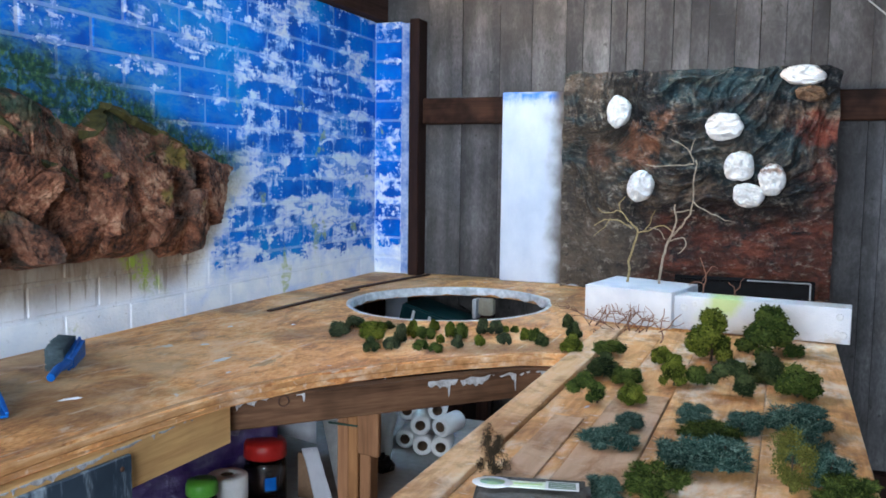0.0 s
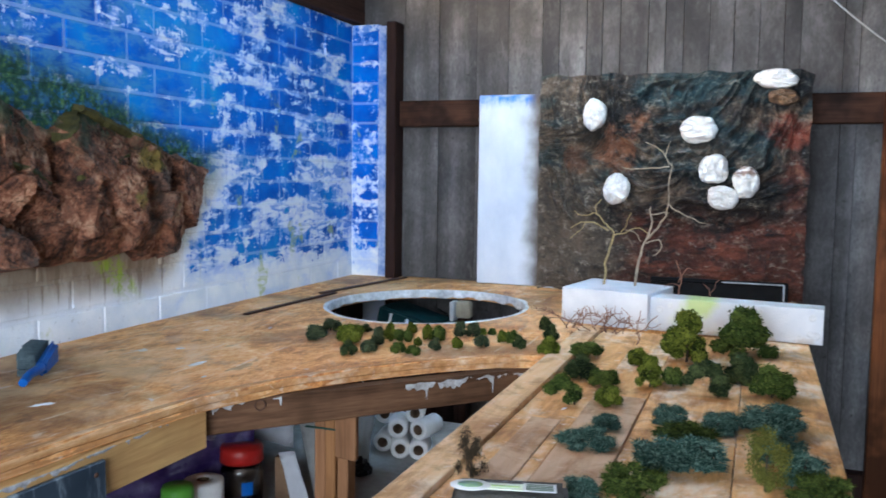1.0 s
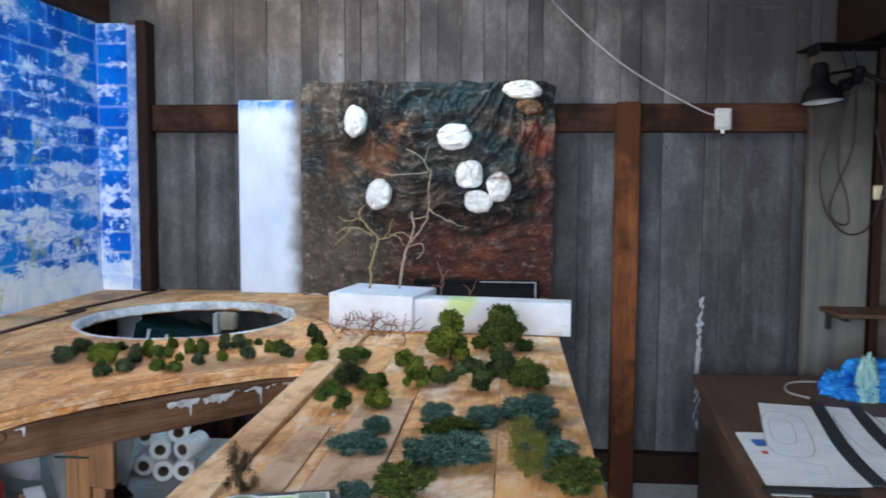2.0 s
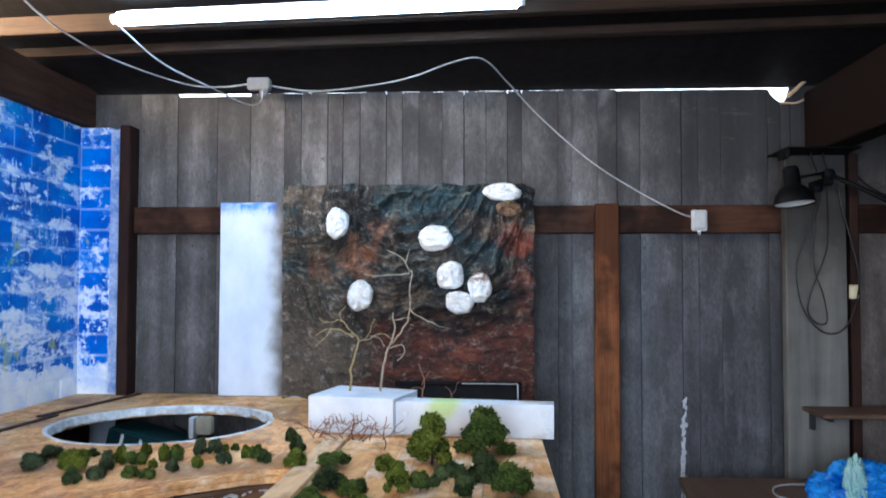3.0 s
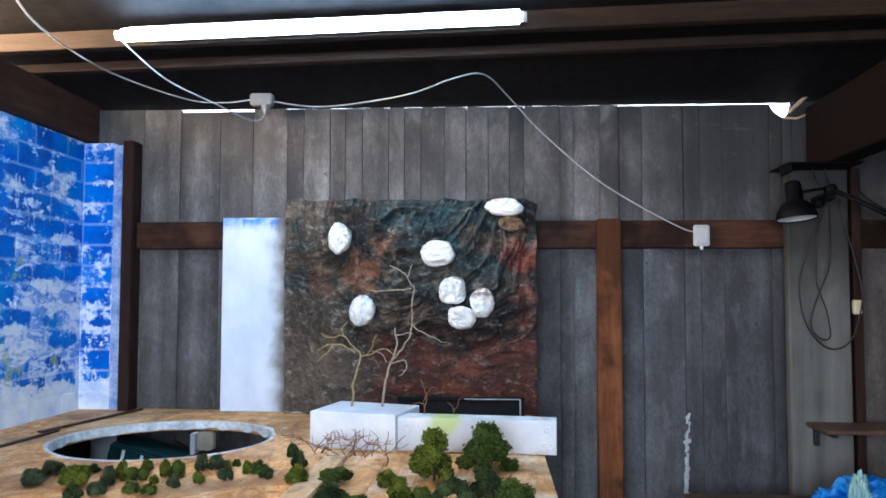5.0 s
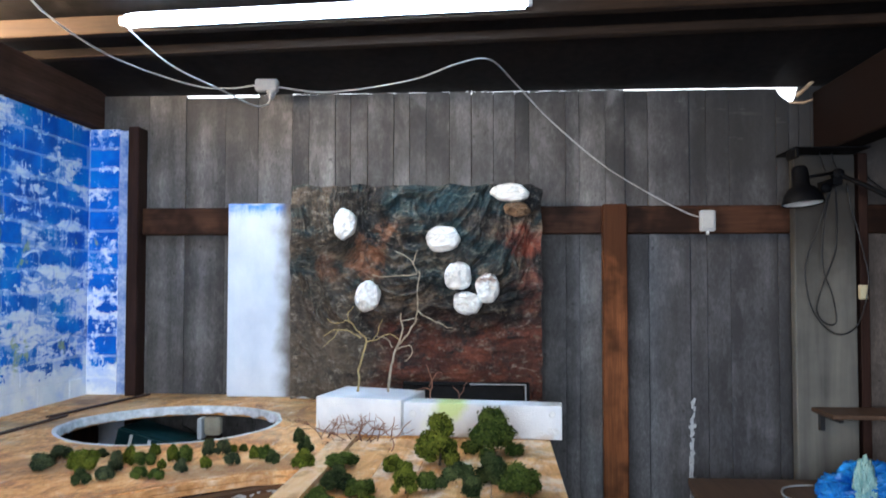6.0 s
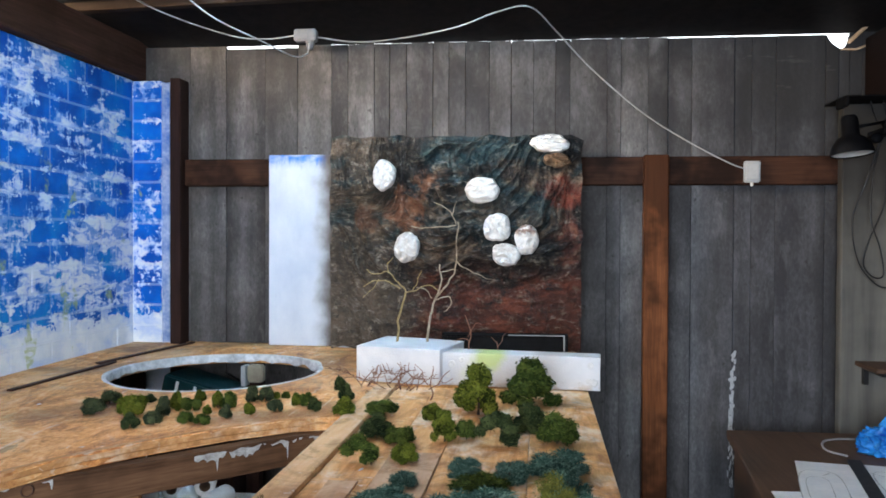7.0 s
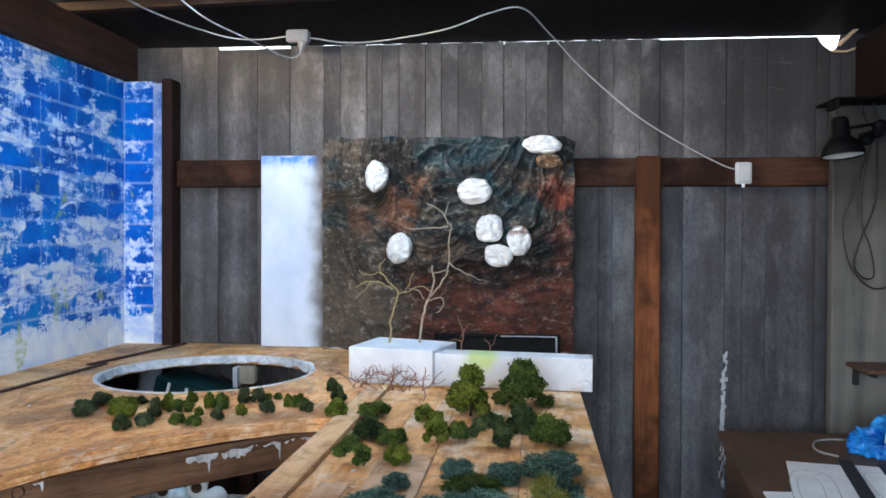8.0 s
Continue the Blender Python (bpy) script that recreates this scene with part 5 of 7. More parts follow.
def clumps(form):
    """Centres and radii of the foliage clumps of a crown in the unit box."""
    out = []
    if form == "m":      # broad mound of clumps sitting low
        for i in range(random.randint(7, 10)):
            a, r = random.uniform(0, 6.28), math.sqrt(random.random()) * 0.33
            out.append((Vector((r * math.cos(a), r * math.sin(a), 0.24 + (0.50 - r) * random.uniform(0.3, 1.05))), random.uniform(0.15, 0.23)))
        for i in range(5):
            a = i * 1.26 + random.uniform(-0.4, 0.4)
            out.append((Vector((0.30 * math.cos(a), 0.30 * math.sin(a), random.uniform(0.16, 0.30))), random.uniform(0.13, 0.19)))
    elif form == "u":    # domed top over drooping side lobes, light showing between them
        for i in range(6):
            a, r = i * 1.05 + random.uniform(-0.3, 0.3), random.uniform(0.03, 0.13)
            out.append((Vector((r * math.cos(a), r * math.sin(a), random.uniform(0.58, 0.84))), random.uniform(0.13, 0.18)))
        for i in range(7):
            a, r = i * 0.9 + random.uniform(-0.3, 0.3), random.uniform(0.16, 0.30)
            out.append((Vector((r * math.cos(a), r * math.sin(a), random.uniform(0.30, 0.52))), random.uniform(0.13, 0.18)))
        for i in range(5):
            a, r = i * 1.26 + random.uniform(-0.5, 0.5), random.uniform(0.28, 0.42)
            out.append((Vector((r * math.cos(a), r * math.sin(a), random.uniform(0.10, 0.26))), random.uniform(0.11, 0.16)))
    else:                # a bent spray that touches down at both ends
        for i in range(9):
            u = i / 8
            out.append((Vector((-0.38 + 0.76 * u, random.uniform(-0.12, 0.12), 0.20 + 0.55 * math.sin(math.pi * (0.12 + 0.80 * u)) * random.uniform(0.8, 1.05))), random.uniform(0.13, 0.20)))
        for i in range(4):
            out.append((Vector((random.uniform(0.18, 0.36), random.uniform(-0.2, 0.2), random.uniform(0.16, 0.32))), random.uniform(0.12, 0.17)))
    return out


def crown_mesh(kind, seed, low, form):
    """A crown in the unit box: x, y from -0.5 to 0.5, z from 0 to 1."""
    random.seed(seed)
    bm = bmesh.new()
    wispy = kind in "wb"
    if low or wispy:
        balls = []
        for i in range(random.randint(24, 28) if low else 18):
            a, r = random.uniform(0, 6.28), math.sqrt(random.random()) * 0.40
            z = random.uniform(0.02, 0.74) * (1.1 - abs(r) * 0.9) if low else random.uniform(0.05, 0.9)
            if not low:
                r *= 1.15 - 0.75 * z
            balls.append((Vector((r * math.cos(a), r * math.sin(a), z)), random.uniform(0.07, 0.15)))
    else:
        balls = clumps(form)
    for c, r in balls:
        if not wispy:
            core = bmesh.new()
            bmesh.ops.create_icosphere(core, subdivisions=2 if low else 3, radius=r * (0.6 if low else 0.92))
            for v in core.verts:
                p = v.co / r
                v.co *= 1 + 0.42 * noise.noise(p * 2.1 + c * 9) + 0.36 * noise.noise(p * 5.5 + c * 17)
                v.co += c
                v.co.z = max(0.0, v.co.z)
            merge(bm, core)
        for i in range(230 if low else (260 if wispy else 210)):
            d = Vector((random.gauss(0, 1), random.gauss(0, 1), random.gauss(0, 1))).normalized()
            if wispy:
                k, long, size = random.uniform(0.2, 1.5), 2.2, random.uniform(0.008, 0.017)
            elif low:
                k, long, size = random.uniform(0.40, 1.25), 5.5, random.uniform(0.0080, 0.0170)
            else:
                k, long, size = random.uniform(0.70, 1.22), 1.3, random.uniform(0.013, 0.032)
            at = c + d * r * k
            at.z = max(0.012, at.z)
            fleck(bm, at, size, (d + Vector((random.gauss(0, 0.6), random.gauss(0, 0.6), random.gauss(0.35 if low else 0.1, 0.6)))).normalized(), long)
    me = bpy.data.meshes.new("crown")
    bm.to_mesh(me)
    bm.free()
    me.materials.append(LEAF[kind])
    return me


CROWNS = {}
count = 0


def model_tree(x, y, w, h, kind, form="m", low=False, group="model trees"):
    global count
    count += 1
    key = (kind, count % 3, low, form)
    if key not in CROWNS:
        CROWNS[key] = crown_mesh(kind, 100 + len(CROWNS) * 7, low, form)
    name = "model_bush" if low else "model_tree"
    size = "low spreading" if low else ("tall" if h > 0.09 else ("tiny" if h < 0.04 else "small"))
    where = "on the bench" if group.endswith("bench") else "on the planks"
    t = thing(name, (x, y, BENCH_Z), f"{size} {KIND[kind]} model {'bush' if low else 'tree'} standing {where}", "model bush" if low else "model tree", group)
    random.seed(count * 13)
    trunk = bmesh.new()
    foot = 0.30 * w if form == "a" else 0.0
    tube([(foot, 0, -0.004), (foot + random.uniform(-0.06, 0.06) * w, 0, h * 0.2), (0, random.uniform(-0.06, 0.06) * w, h * 0.6)], max(0.0018, w * 0.035), 6, trunk, 0.0012)
    part("trunk", trunk, WIRE, t)
    c = new("crown", CROWNS[key])
    c.parent = t
    c.rotation_euler = (0, 0, random.uniform(0, 6.28) if form != "a" else random.uniform(-0.5, 0.5) + (math.pi if count % 2 and form != "a" else 0))
    c.scale = (w * (0.94 if group.endswith("bench") else 1.04), w * (0.94 if group.endswith("bench") else 1.04), h * (1.12 if group.endswith("bench") else 1.08)) if not low else (w * 1.02, w * 1.02, h * 0.92)
    return t


ROW = [(-1.083, 1.957, 0.068, 0.047, "s", "m"), (-1.109, 2.089, 0.067, 0.043, "s", "m"), (-0.977, 1.953, 0.082, 0.062, "o", "m"), (-0.921, 1.83, 0.05, 0.039, "d", "m"),
       (-0.883, 1.865, 0.046, 0.043, "s", "m"), (-0.9, 1.956, 0.044, 0.055, "s", "m"), (-1.011, 2.115, 0.041, 0.024, "d", "m"), (-0.899, 2.023, 0.036, 0.055, "o", "m"),
       (-0.862, 2.026, 0.054, 0.043, "g", "m"), (-0.821, 1.9, 0.045, 0.038, "g", "m"), (-0.882, 2.137, 0.037, 0.036, "o", "m"), (-0.776, 1.888, 0.042, 0.029, "g", "m"),
       (-0.803, 1.988, 0.025, 0.028, "o", "m"), (-0.81, 2.072, 0.033, 0.048, "o", "m"), (-0.783, 2.08, 0.048, 0.051, "g", "m"), (-0.744, 1.955, 0.037, 0.038, "s", "m")]
ROW_2 = [(-0.703, 2.006, 0.032, 0.033, "o", "m"), (-0.747, 2.152, 0.043, 0.048, "s", "m"), (-0.715, 2.166, 0.046, 0.046, "s", "m"), (-0.65, 2.044, 0.045, 0.041, "s", "m"),
       (-0.699, 2.196, 0.031, 0.025, "o", "m"), (-0.677, 2.215, 0.031, 0.027, "g", "m"), (-0.619, 2.124, 0.033, 0.037, "o", "m"), (-0.596, 2.129, 0.036, 0.045, "g", "m"),
       (-0.559, 2.071, 0.039, 0.039, "d", "m"), (-0.559, 2.353, 0.039, 0.044, "d", "m"), (-0.509, 2.214, 0.052, 0.046, "d", "m"), (-0.471, 2.022, 0.065, 0.053, "o", "m")]
for row in ROW + ROW_2:
    model_tree(*row, group="model trees along the bench")
GROVE = [(-0.382, 2.042, 0.081, 0.043, "g", "m"), (-0.35, 1.819, 0.078, 0.055, "d", "m"), (-0.293, 1.775, 0.071, 0.051, "g", "m"), (-0.258, 1.62, 0.058, 0.045, "o", "m"),
       (-0.342, 1.604, 0.072, 0.056, "g", "a"), (-0.247, 1.997, 0.057, 0.049, "o", "m"), (-0.201, 1.804, 0.059, 0.062, "o", "u"), (-0.155, 1.823, 0.052, 0.057, "g", "m"),
       (-0.086, 1.776, 0.087, 0.072, "d", "a"), (-0.148, 2.081, 0.118, 0.118, "o", "u"), (-0.024, 2.216, 0.157, 0.112, "g", "u"), (-0.02, 1.914, 0.075, 0.073, "d", "m"),
       (0.04, 1.806, 0.091, 0.076, "g", "m")]
for row in GROVE:
    model_tree(*row, group="model trees on the planks")
BUSHES = [(-0.249, 1.35, 0.091, 0.047, "t"), (-0.23, 1.463, 0.059, 0.037, "t"), (-0.131, 1.527, 0.063, 0.053, "t"), (-0.129, 1.297, 0.094, 0.056, "t"),
       (-0.068, 1.313, 0.102, 0.064, "t"), (-0.096, 1.45, 0.111, 0.034, "g"), (-0.142, 1.154, 0.091, 0.063, "g"), (0.031, 1.564, 0.119, 0.066, "t"),
       (-0.05, 1.527, 0.073, 0.048, "t"), (0.047, 1.401, 0.081, 0.064, "t"), (0.079, 1.288, 0.068, 0.068, "t"), (0.092, 1.213, 0.088, 0.059, "g"),
       (-0.215, 1.134, 0.068, 0.032, "t")]
for row in BUSHES:
    model_tree(*row, low=True, group="model bushes on the planks")
model_tree(0.025, 1.251, 0.074, 0.088, "w", group="model trees on the planks")
model_tree(-0.380, 1.150, 0.046, 0.066, "b", "u", group="model trees on the planks")


# ---------------------------------------------------------------- things on the bench
BLUE = plain("blue_plastic", (0.004, 0.075, 0.33), (0.012, 0.13, 0.45), 30, 0.4, 0, 0.05)
BRISTLE = plain("grey_bristles", (0.030, 0.050, 0.060), (0.10, 0.135, 0.15), 120, 0.9, 0, 0.6)


def hand_brush(a, b, c, label):
    """A brush on its side: head from a to b, handle on to c."""
    a, b, c = (Vector((*p, 0)) for p in (a, b, c))
    t = thing("hand_brush", (*a.lerp(b, 0.5).xy, BENCH_Z), label, "brush")
    d = (b - a).normalized()
    side = Vector((d.y, -d.x, 0))
    head = (b - a).length
    m = Matrix.Translation((*a.xy, BENCH_Z)) @ Matrix(((d.x, side.x, 0, 0), (d.y, side.y, 0, 0), (0, 0, 1, 0), (0, 0, 0, 1)))
    body = box(0, head, -0.022, 0.0, 0.002, 0.060, 0.009, seg=3)
    for v in body.verts:
        u = v.co.x / head
        v.co.z = 0.002 + (v.co.z - 0.002) * (1 - 0.55 * max(0, u - 0.55) / 0.45 - 0.15 * max(0, 0.2 - u) / 0.2)
    under(t, "brush_body", moved(body, m), BLUE)
    bm = bmesh.new()
    random.seed(5)
    for i in range(40):
        for j in range(12):
            u = i / 39
            p = Vector((0.006 + u * (head - 0.014), -0.001, 0.006 + j * 0.0043 * (1 - 0.4 * max(0, u - 0.6))))
            q = p + Vector((random.uniform(-0.003, 0.003) + (u - 0.5) * 0.010, 0.036 + random.uniform(-0.003, 0.003), (j - 5) * 0.0006 + random.uniform(-0.002, 0.002)))
            q.z = max(0.003, q.z)
            tube([p, p.lerp(q, 0.5), q], 0.0026, 5, bm, 0.0016)
    under(t, "bristles", moved(bm, m), BRISTLE)
    h = Vector((*b.xy, BENCH_Z + 0.020)) - side * 0.010
    e = Vector((*c.xy, BENCH_Z + 0.013))
    bm = tube(spline([h - d * 0.012, h + d * 0.014, h.lerp(e, 0.55) + Vector((0, 0, 0.005)), e], 6), 0.0105, 10, None, 0.0085)
    under(t, "handle", bm, BLUE)
    return t


hand_brush((-1.490, 1.462), (-1.418, 1.352), (-1.362, 1.268), "blue plastic hand brush with grey bristles lying on the bench")
pan = thing("dustpan", (-1.36, 1.05, BENCH_Z), "bright blue plastic dustpan lying on the bench", "dustpan")
M = Matrix.Translation((-1.234, 1.058, BENCH_Z + 0.003)) @ Matrix.Rotation(radians(146), 4, "Z")
bm = box(0, 0.22, 0, 0.20, 0.0, 0.005, 0.002)
under(pan, "tray", moved(bm, M), BLUE)
for y0, y1 in ((0.0, 0.006), (0.194, 0.20)):
    bm = box(0, 0.22, y0, y1, 0.0045, 0.034, 0.002)
    for v in bm.verts:
        if v.co.z > 0.01:
            v.co.z = 0.010 + (v.co.z - 0.010) * min(1, v.co.x / 0.12)
    under(pan, "side_wall", moved(bm, M), BLUE)
under(pan, "back_wall", moved(box(0.215, 0.221, 0.004, 0.196, 0.0045, 0.036, 0.002), M), BLUE)
under(pan, "handle", moved(tube([(0.221, 0.1, 0.026), (0.27, 0.1, 0.032), (0.33, 0.1, 0.022)], 0.011, 10), M), BLUE)


def bar(a, b, w, label):
    a, b = Vector(a), Vector(b)
    d = b - a
    bm = box(0, d.length, -w / 2, w / 2, 0, 0.006, 0.001)
    ob = part("steel_strip", bm, RUST)
    ob.matrix_world = Matrix.Translation((a.x, a.y, BENCH_Z + 0.001)) @ Matrix.Rotation(math.atan2(d.y, d.x), 4, "Z")
    return tagged(ob, label, "metal strip", "rusty strips on the bench")


bar((-1.464, 2.205), (-1.438, 2.745), 0.018, "rusty brown steel strip lying on the bench")
bar((-1.480, 2.71), (-1.388, 3.29), 0.020, "rusty brown steel strip lying along the wall side")

# plaster chips and a white smear left on the bench
random.seed(77)
for x, y, s in ((-1.19, 1.60, 0.030), (-1.24, 1.20, 0.022), (-1.33, 1.72, 0.012), (-1.10, 1.50, 0.008), (-1.42, 1.95, 0.007), (-1.28, 2.05, 0.006), (-0.33, 1.56, 0.008)):
    bm = bmesh.new()
    bmesh.ops.create_icosphere(bm, subdivisions=2, radius=1)
    for v in bm.verts:
        k = 0.8 + 1.1 * noise.noise(v.co * 1.9 + Vector((x * 9, y * 9, 0)))
        v.co = Vector((v.co.x * s * 0.35 * k, v.co.y * s * 1.1 * k, max(0, v.co.z) * 0.003))
    ob = part("plaster_chip", bm, PLASTER)
    ob.matrix_world = pose(x, y, BENCH_Z, 0, 0, random.uniform(-50, 10))
    tagged(ob, "thin white plaster splash dried on the wood", "plaster chip", "plaster chips")

# ragged plaster on the front rails
DRIBBLE = plain("dried_plaster", (0.20, 0.185, 0.175), (0.54, 0.53, 0.53), 70, 0.9, 0, 0.6)


def splash(parent, a, b, z, drop, seed):
    """Dribbles of plaster on an upright face that runs from a to b."""
    random.seed(seed)
    a, b = Vector((*a, 0)), Vector((*b, 0))
    d = (b - a).normalized()
    out = Vector((d.y, -d.x, 0))
    length = (b - a).length
    steps = max(4, int(length / 0.0016))
    bm = bmesh.new()
    rows = []
    for i in range(steps + 1):
        s = length * i / steps
        body = noise.noise((s * 13, seed * 7.0, 0)) + 0.45 * noise.noise((s * 70, seed * 7.0, 4.0)) + 0.08
        run = max(0.0, noise.noise((s * 85, seed * 3.0, 9.0)) - 0.34) / 0.3
        tall = drop * (0.62 * max(0.0, body + 0.12) + (0.75 * min(1.0, run) if body > 0 else 0.0))
        top = z - drop * (0.12 + 0.10 * noise.noise((s * 40, seed, 2.0)) + 0.10 * noise.noise((s * 9, seed, 2.0)))
        p = a + d * s
        lift = 0.0012 + 0.0012 * random.random()
        rows.append((tall, [bm.verts.new(p + out * o + Vector((0, 0, top - tall * f))) for o, f in ((0.0002, -0.06), (lift, 0.05), (lift * 1.2, 0.6), (lift, 0.93), (0.0002, 1.04))]))
    for (t0, p), (t1, q) in zip(rows, rows[1:]):
        if t0 > 0.0015 or t1 > 0.0015:
            for k in range(4):
                bm.faces.new((p[k], q[k], q[k + 1], p[k + 1]))
    bmesh.ops.delete(bm, geom=[v for v in bm.verts if not v.link_faces], context="VERTS")
    bmesh.ops.recalc_face_normals(bm, faces=bm.faces)
    tagged(under(parent, "plaster_dribble", bm, DRIBBLE, "dried white plaster dribbles"), kind="stuff")


ring = [(0.011 * math.cos(2 * math.pi * k / 24), 0, 0.011 * math.sin(2 * math.pi * k / 24)) for k in range(25)]
under(bench, "wire_ring", moved(tube(ring, 0.0014, 6), Matrix.Translation((-0.960, 1.499, 0.974)) @ Matrix.Rotation(math.atan2(0.63, 0.585), 4, "Z")), RUST)
under(bench, "strap", box(-0.962, -0.83, 1.6905, 1.6925, 0.873, 0.8775), plain("dark_green_strap", (0.005, 0.018, 0.012), (0.010, 0.035, 0.022), 40, 0.6))
splash(bench, (-0.735, 1.745), (-0.505, 1.993), 0.989, 0.064, 3)
splash(bench, (-1.04, 1.416), (-0.93, 1.5346), 0.990, 0.036, 5)
splash(bench, (-1.0333, 0.75), (-1.0223, 1.28), 0.989, 0.024, 6)

# packet of scenery material
CLEAR = plain("dark_clear_packet", (0.045, 0.040, 0.034), (0.13, 0.125, 0.115), 30, 0.22, 0, 0.2)
LABEL_PAPER = plain("pale_green_label", (0.72, 0.80, 0.62), (0.82, 0.87, 0.74), 40, 0.5, 0, 0.0)
LIME = plain("lime_print", (0.44, 0.60, 0.24), (0.52, 0.68, 0.32), 40, 0.5, 0, 0.0)
DARK_PRINT = plain("grey_green_print", (0.10, 0.15, 0.11), (0.16, 0.22, 0.16), 40, 0.5, 0, 0.0)
pack = thing("scenery_packet", (-0.30, 1.05, BENCH_Z + 0.006), "clear plastic packet with a pale green printed label", "packet")
M = Matrix.Translation((-0.285, 1.060, 0)) @ Matrix.Rotation(radians(14), 4, "Z")
bm = box(-0.085, 0.068, -0.075, 0.045, BENCH_Z + 0.007, BENCH_Z + 0.024, 0.007, seg=2)
for v in bm.verts:
    v.co.z += 0.004 * noise.noise(v.co * 40)
under(pack, "bag", moved(bm, M), CLEAR)
label = under(pack, "label", moved(box(-0.060, 0.046, -0.012, 0.011, BENCH_Z + 0.0275, BENCH_Z + 0.0285), M), LABEL_PAPER, "pale green printed label")
badge = lathe([(0, 0), (0.021, 0), (0.022, 0.0006), (0.021, 0.0012), (0, 0.0012)], 32)
bmesh.ops.scale(badge, vec=(1.25, 0.95, 1), verts=badge.verts)
under(label, "badge", moved(badge, M @ Matrix.Translation((-0.062, 0.0, BENCH_Z + 0.0278))), PLASTIC_WHITE, "white oval badge")
mark = lathe([(0, 0), (0.013, 0), (0.013, 0.0006), (0, 0.0006)], 28)
bmesh.ops.scale(mark, vec=(1.3, 0.85, 1), verts=mark.verts)
under(label, "printed_mark", moved(mark, M @ Matrix.Translation((-0.062, 0.0, BENCH_Z + 0.0291))), plain("blue_green_print", (0.10, 0.24, 0.28), (0.36, 0.46, 0.16), 90, 0.5))
under(label, "printed_panel", moved(box(0.008, 0.052, -0.016, 0.013, BENCH_Z + 0.0288, BENCH_Z + 0.0293), M), PLASTIC_WHITE, "white bordered panel")
for k in range(4):
    under(label, "printed_bar", moved(box(0.012, 0.048, -0.0125 + 0.006 * k, -0.0085 + 0.006 * k, BENCH_Z + 0.0294, BENCH_Z + 0.0297), M), DARK_PRINT)
under(label, "printed_bar", moved(box(-0.034, 0.004, -0.003, 0.002, BENCH_Z + 0.0288, BENCH_Z + 0.0293), M), LIME)

# dark slim frame with a pale inner edge behind the foam blocks
tray = thing("picture_frame", (-0.11, 2.74, BENCH_Z), "black slim frame with a pale inner edge propped behind the block", "frame")
M = Matrix.Translation((0, 2.74, BENCH_Z + 0.001)) @ Matrix.Rotation(radians(-14), 4, "X")
bm = box(-0.318, 0.094, 0, 0.016, 0.0, 0.020, 0.003)
box(-0.318, 0.094, 0, 0.016, 0.112, 0.126, 0.003, bm=bm)
box(-0.318, -0.298, 0, 0.016, 0.018, 0.114, 0.003, bm=bm)
box(0.074, 0.094, 0, 0.016, 0.018, 0.114, 0.003, bm=bm)
under(tray, "frame", moved(bm, M), LAMP_BLACK)
bm = box(0.078, 0.083, -0.004, 0.002, 0.06, 0.118, 0.001)
box(-0.10, 0.080, -0.004, 0.002, 0.116, 0.120, 0.001, bm=bm)
under(tray, "pale_edge", moved(bm, M), plain("grey_bead", (0.20, 0.21, 0.22), (0.32, 0.33, 0.34), 30, 0.3))
under(tray, "panel", moved(box(-0.30, 0.076, 0.006, 0.012, 0.018, 0.114), M), plain("matt_black_card", (0.002, 0.002, 0.003), (0.004, 0.004, 0.005), 25, 1.0))

# dents and a lime smear on the long foam block
GREY_DENT = plain("grey_dent", (0.58, 0.60, 0.63), (0.74, 0.76, 0.79), 60, 0.9, 0, 0.4)
long_block = [o for o in scene.objects if o.name.startswith("foam_block")][-1]
a, b = Vector((-0.283, 2.463, 0)), Vector((0.172, 2.415, 0))
d = (b - a).normalized()
out = Vector((d.y, -d.x, 0))
for s, z, r in ((0.03, 1.085, 0.010), (0.06, 1.098, 0.007), (0.43, 1.094, 0.008), (0.44, 1.046, 0.009), (0.425, 1.050, 0.007), (0.30, 1.10, 0.006), (0.40, 1.04, 0.006), (0.02, 1.05, 0.006)):
    ring = lathe([(r, 0.0), (r * 1.15, 0.0012), (r * 0.85, 0.0016), (r * 0.6, 0.0004), (0, 0.0002)], 16)
    m = Matrix.Translation(a + d * s + Vector((0, 0, z))) @ Matrix.Rotation(math.atan2(out.y, out.x), 4, "Z") @ Matrix.Rotation(radians(90), 4, "Y")
    part("dent", moved(ring, m), GREY_DENT, long_block)

# ---------------------------------------------------------------- under the bench
GLASS = bpy.data.materials.new("jar_plastic")
GLASS.use_nodes = True
g = GLASS.node_tree.nodes["Principled BSDF"]
g.inputs["Base Color"].default_value, g.inputs["Roughness"].default_value = (0.86, 0.84, 0.82, 1), 0.08
g.inputs["Transmission Weight"].default_value = 1.0
RED = plain("red_plastic", (0.30, 0.012, 0.010), (0.42, 0.020, 0.015), 25, 0.35, 0, 0.05)
GREEN = plain("green_plastic", (0.09, 0.33, 0.03), (0.14, 0.42, 0.06), 25, 0.35, 0, 0.05)
PAPER = plain("white_tissue_paper", (0.68, 0.67, 0.65), (0.80, 0.79, 0.77), 40, 0.95, 0, 0.4)
CARD = plain("brown_card", (0.07, 0.045, 0.028), (0.13, 0.085, 0.055), 30, 0.9)
PURPLE = plain("purple_plastic", (0.045, 0.025, 0.12), (0.12, 0.07, 0.24), 14, 0.3, 0, 0.5, 5, 0.006)
SHEET = plain("white_card_sheet", (0.60, 0.60, 0.64), (0.74, 0.74, 0.77), 8, 0.8)
SHELF_GREY = plain("grey_board", (0.22, 0.215, 0.205), (0.38, 0.37, 0.355), 7, 0.85)
SHELF_Z = 0.592
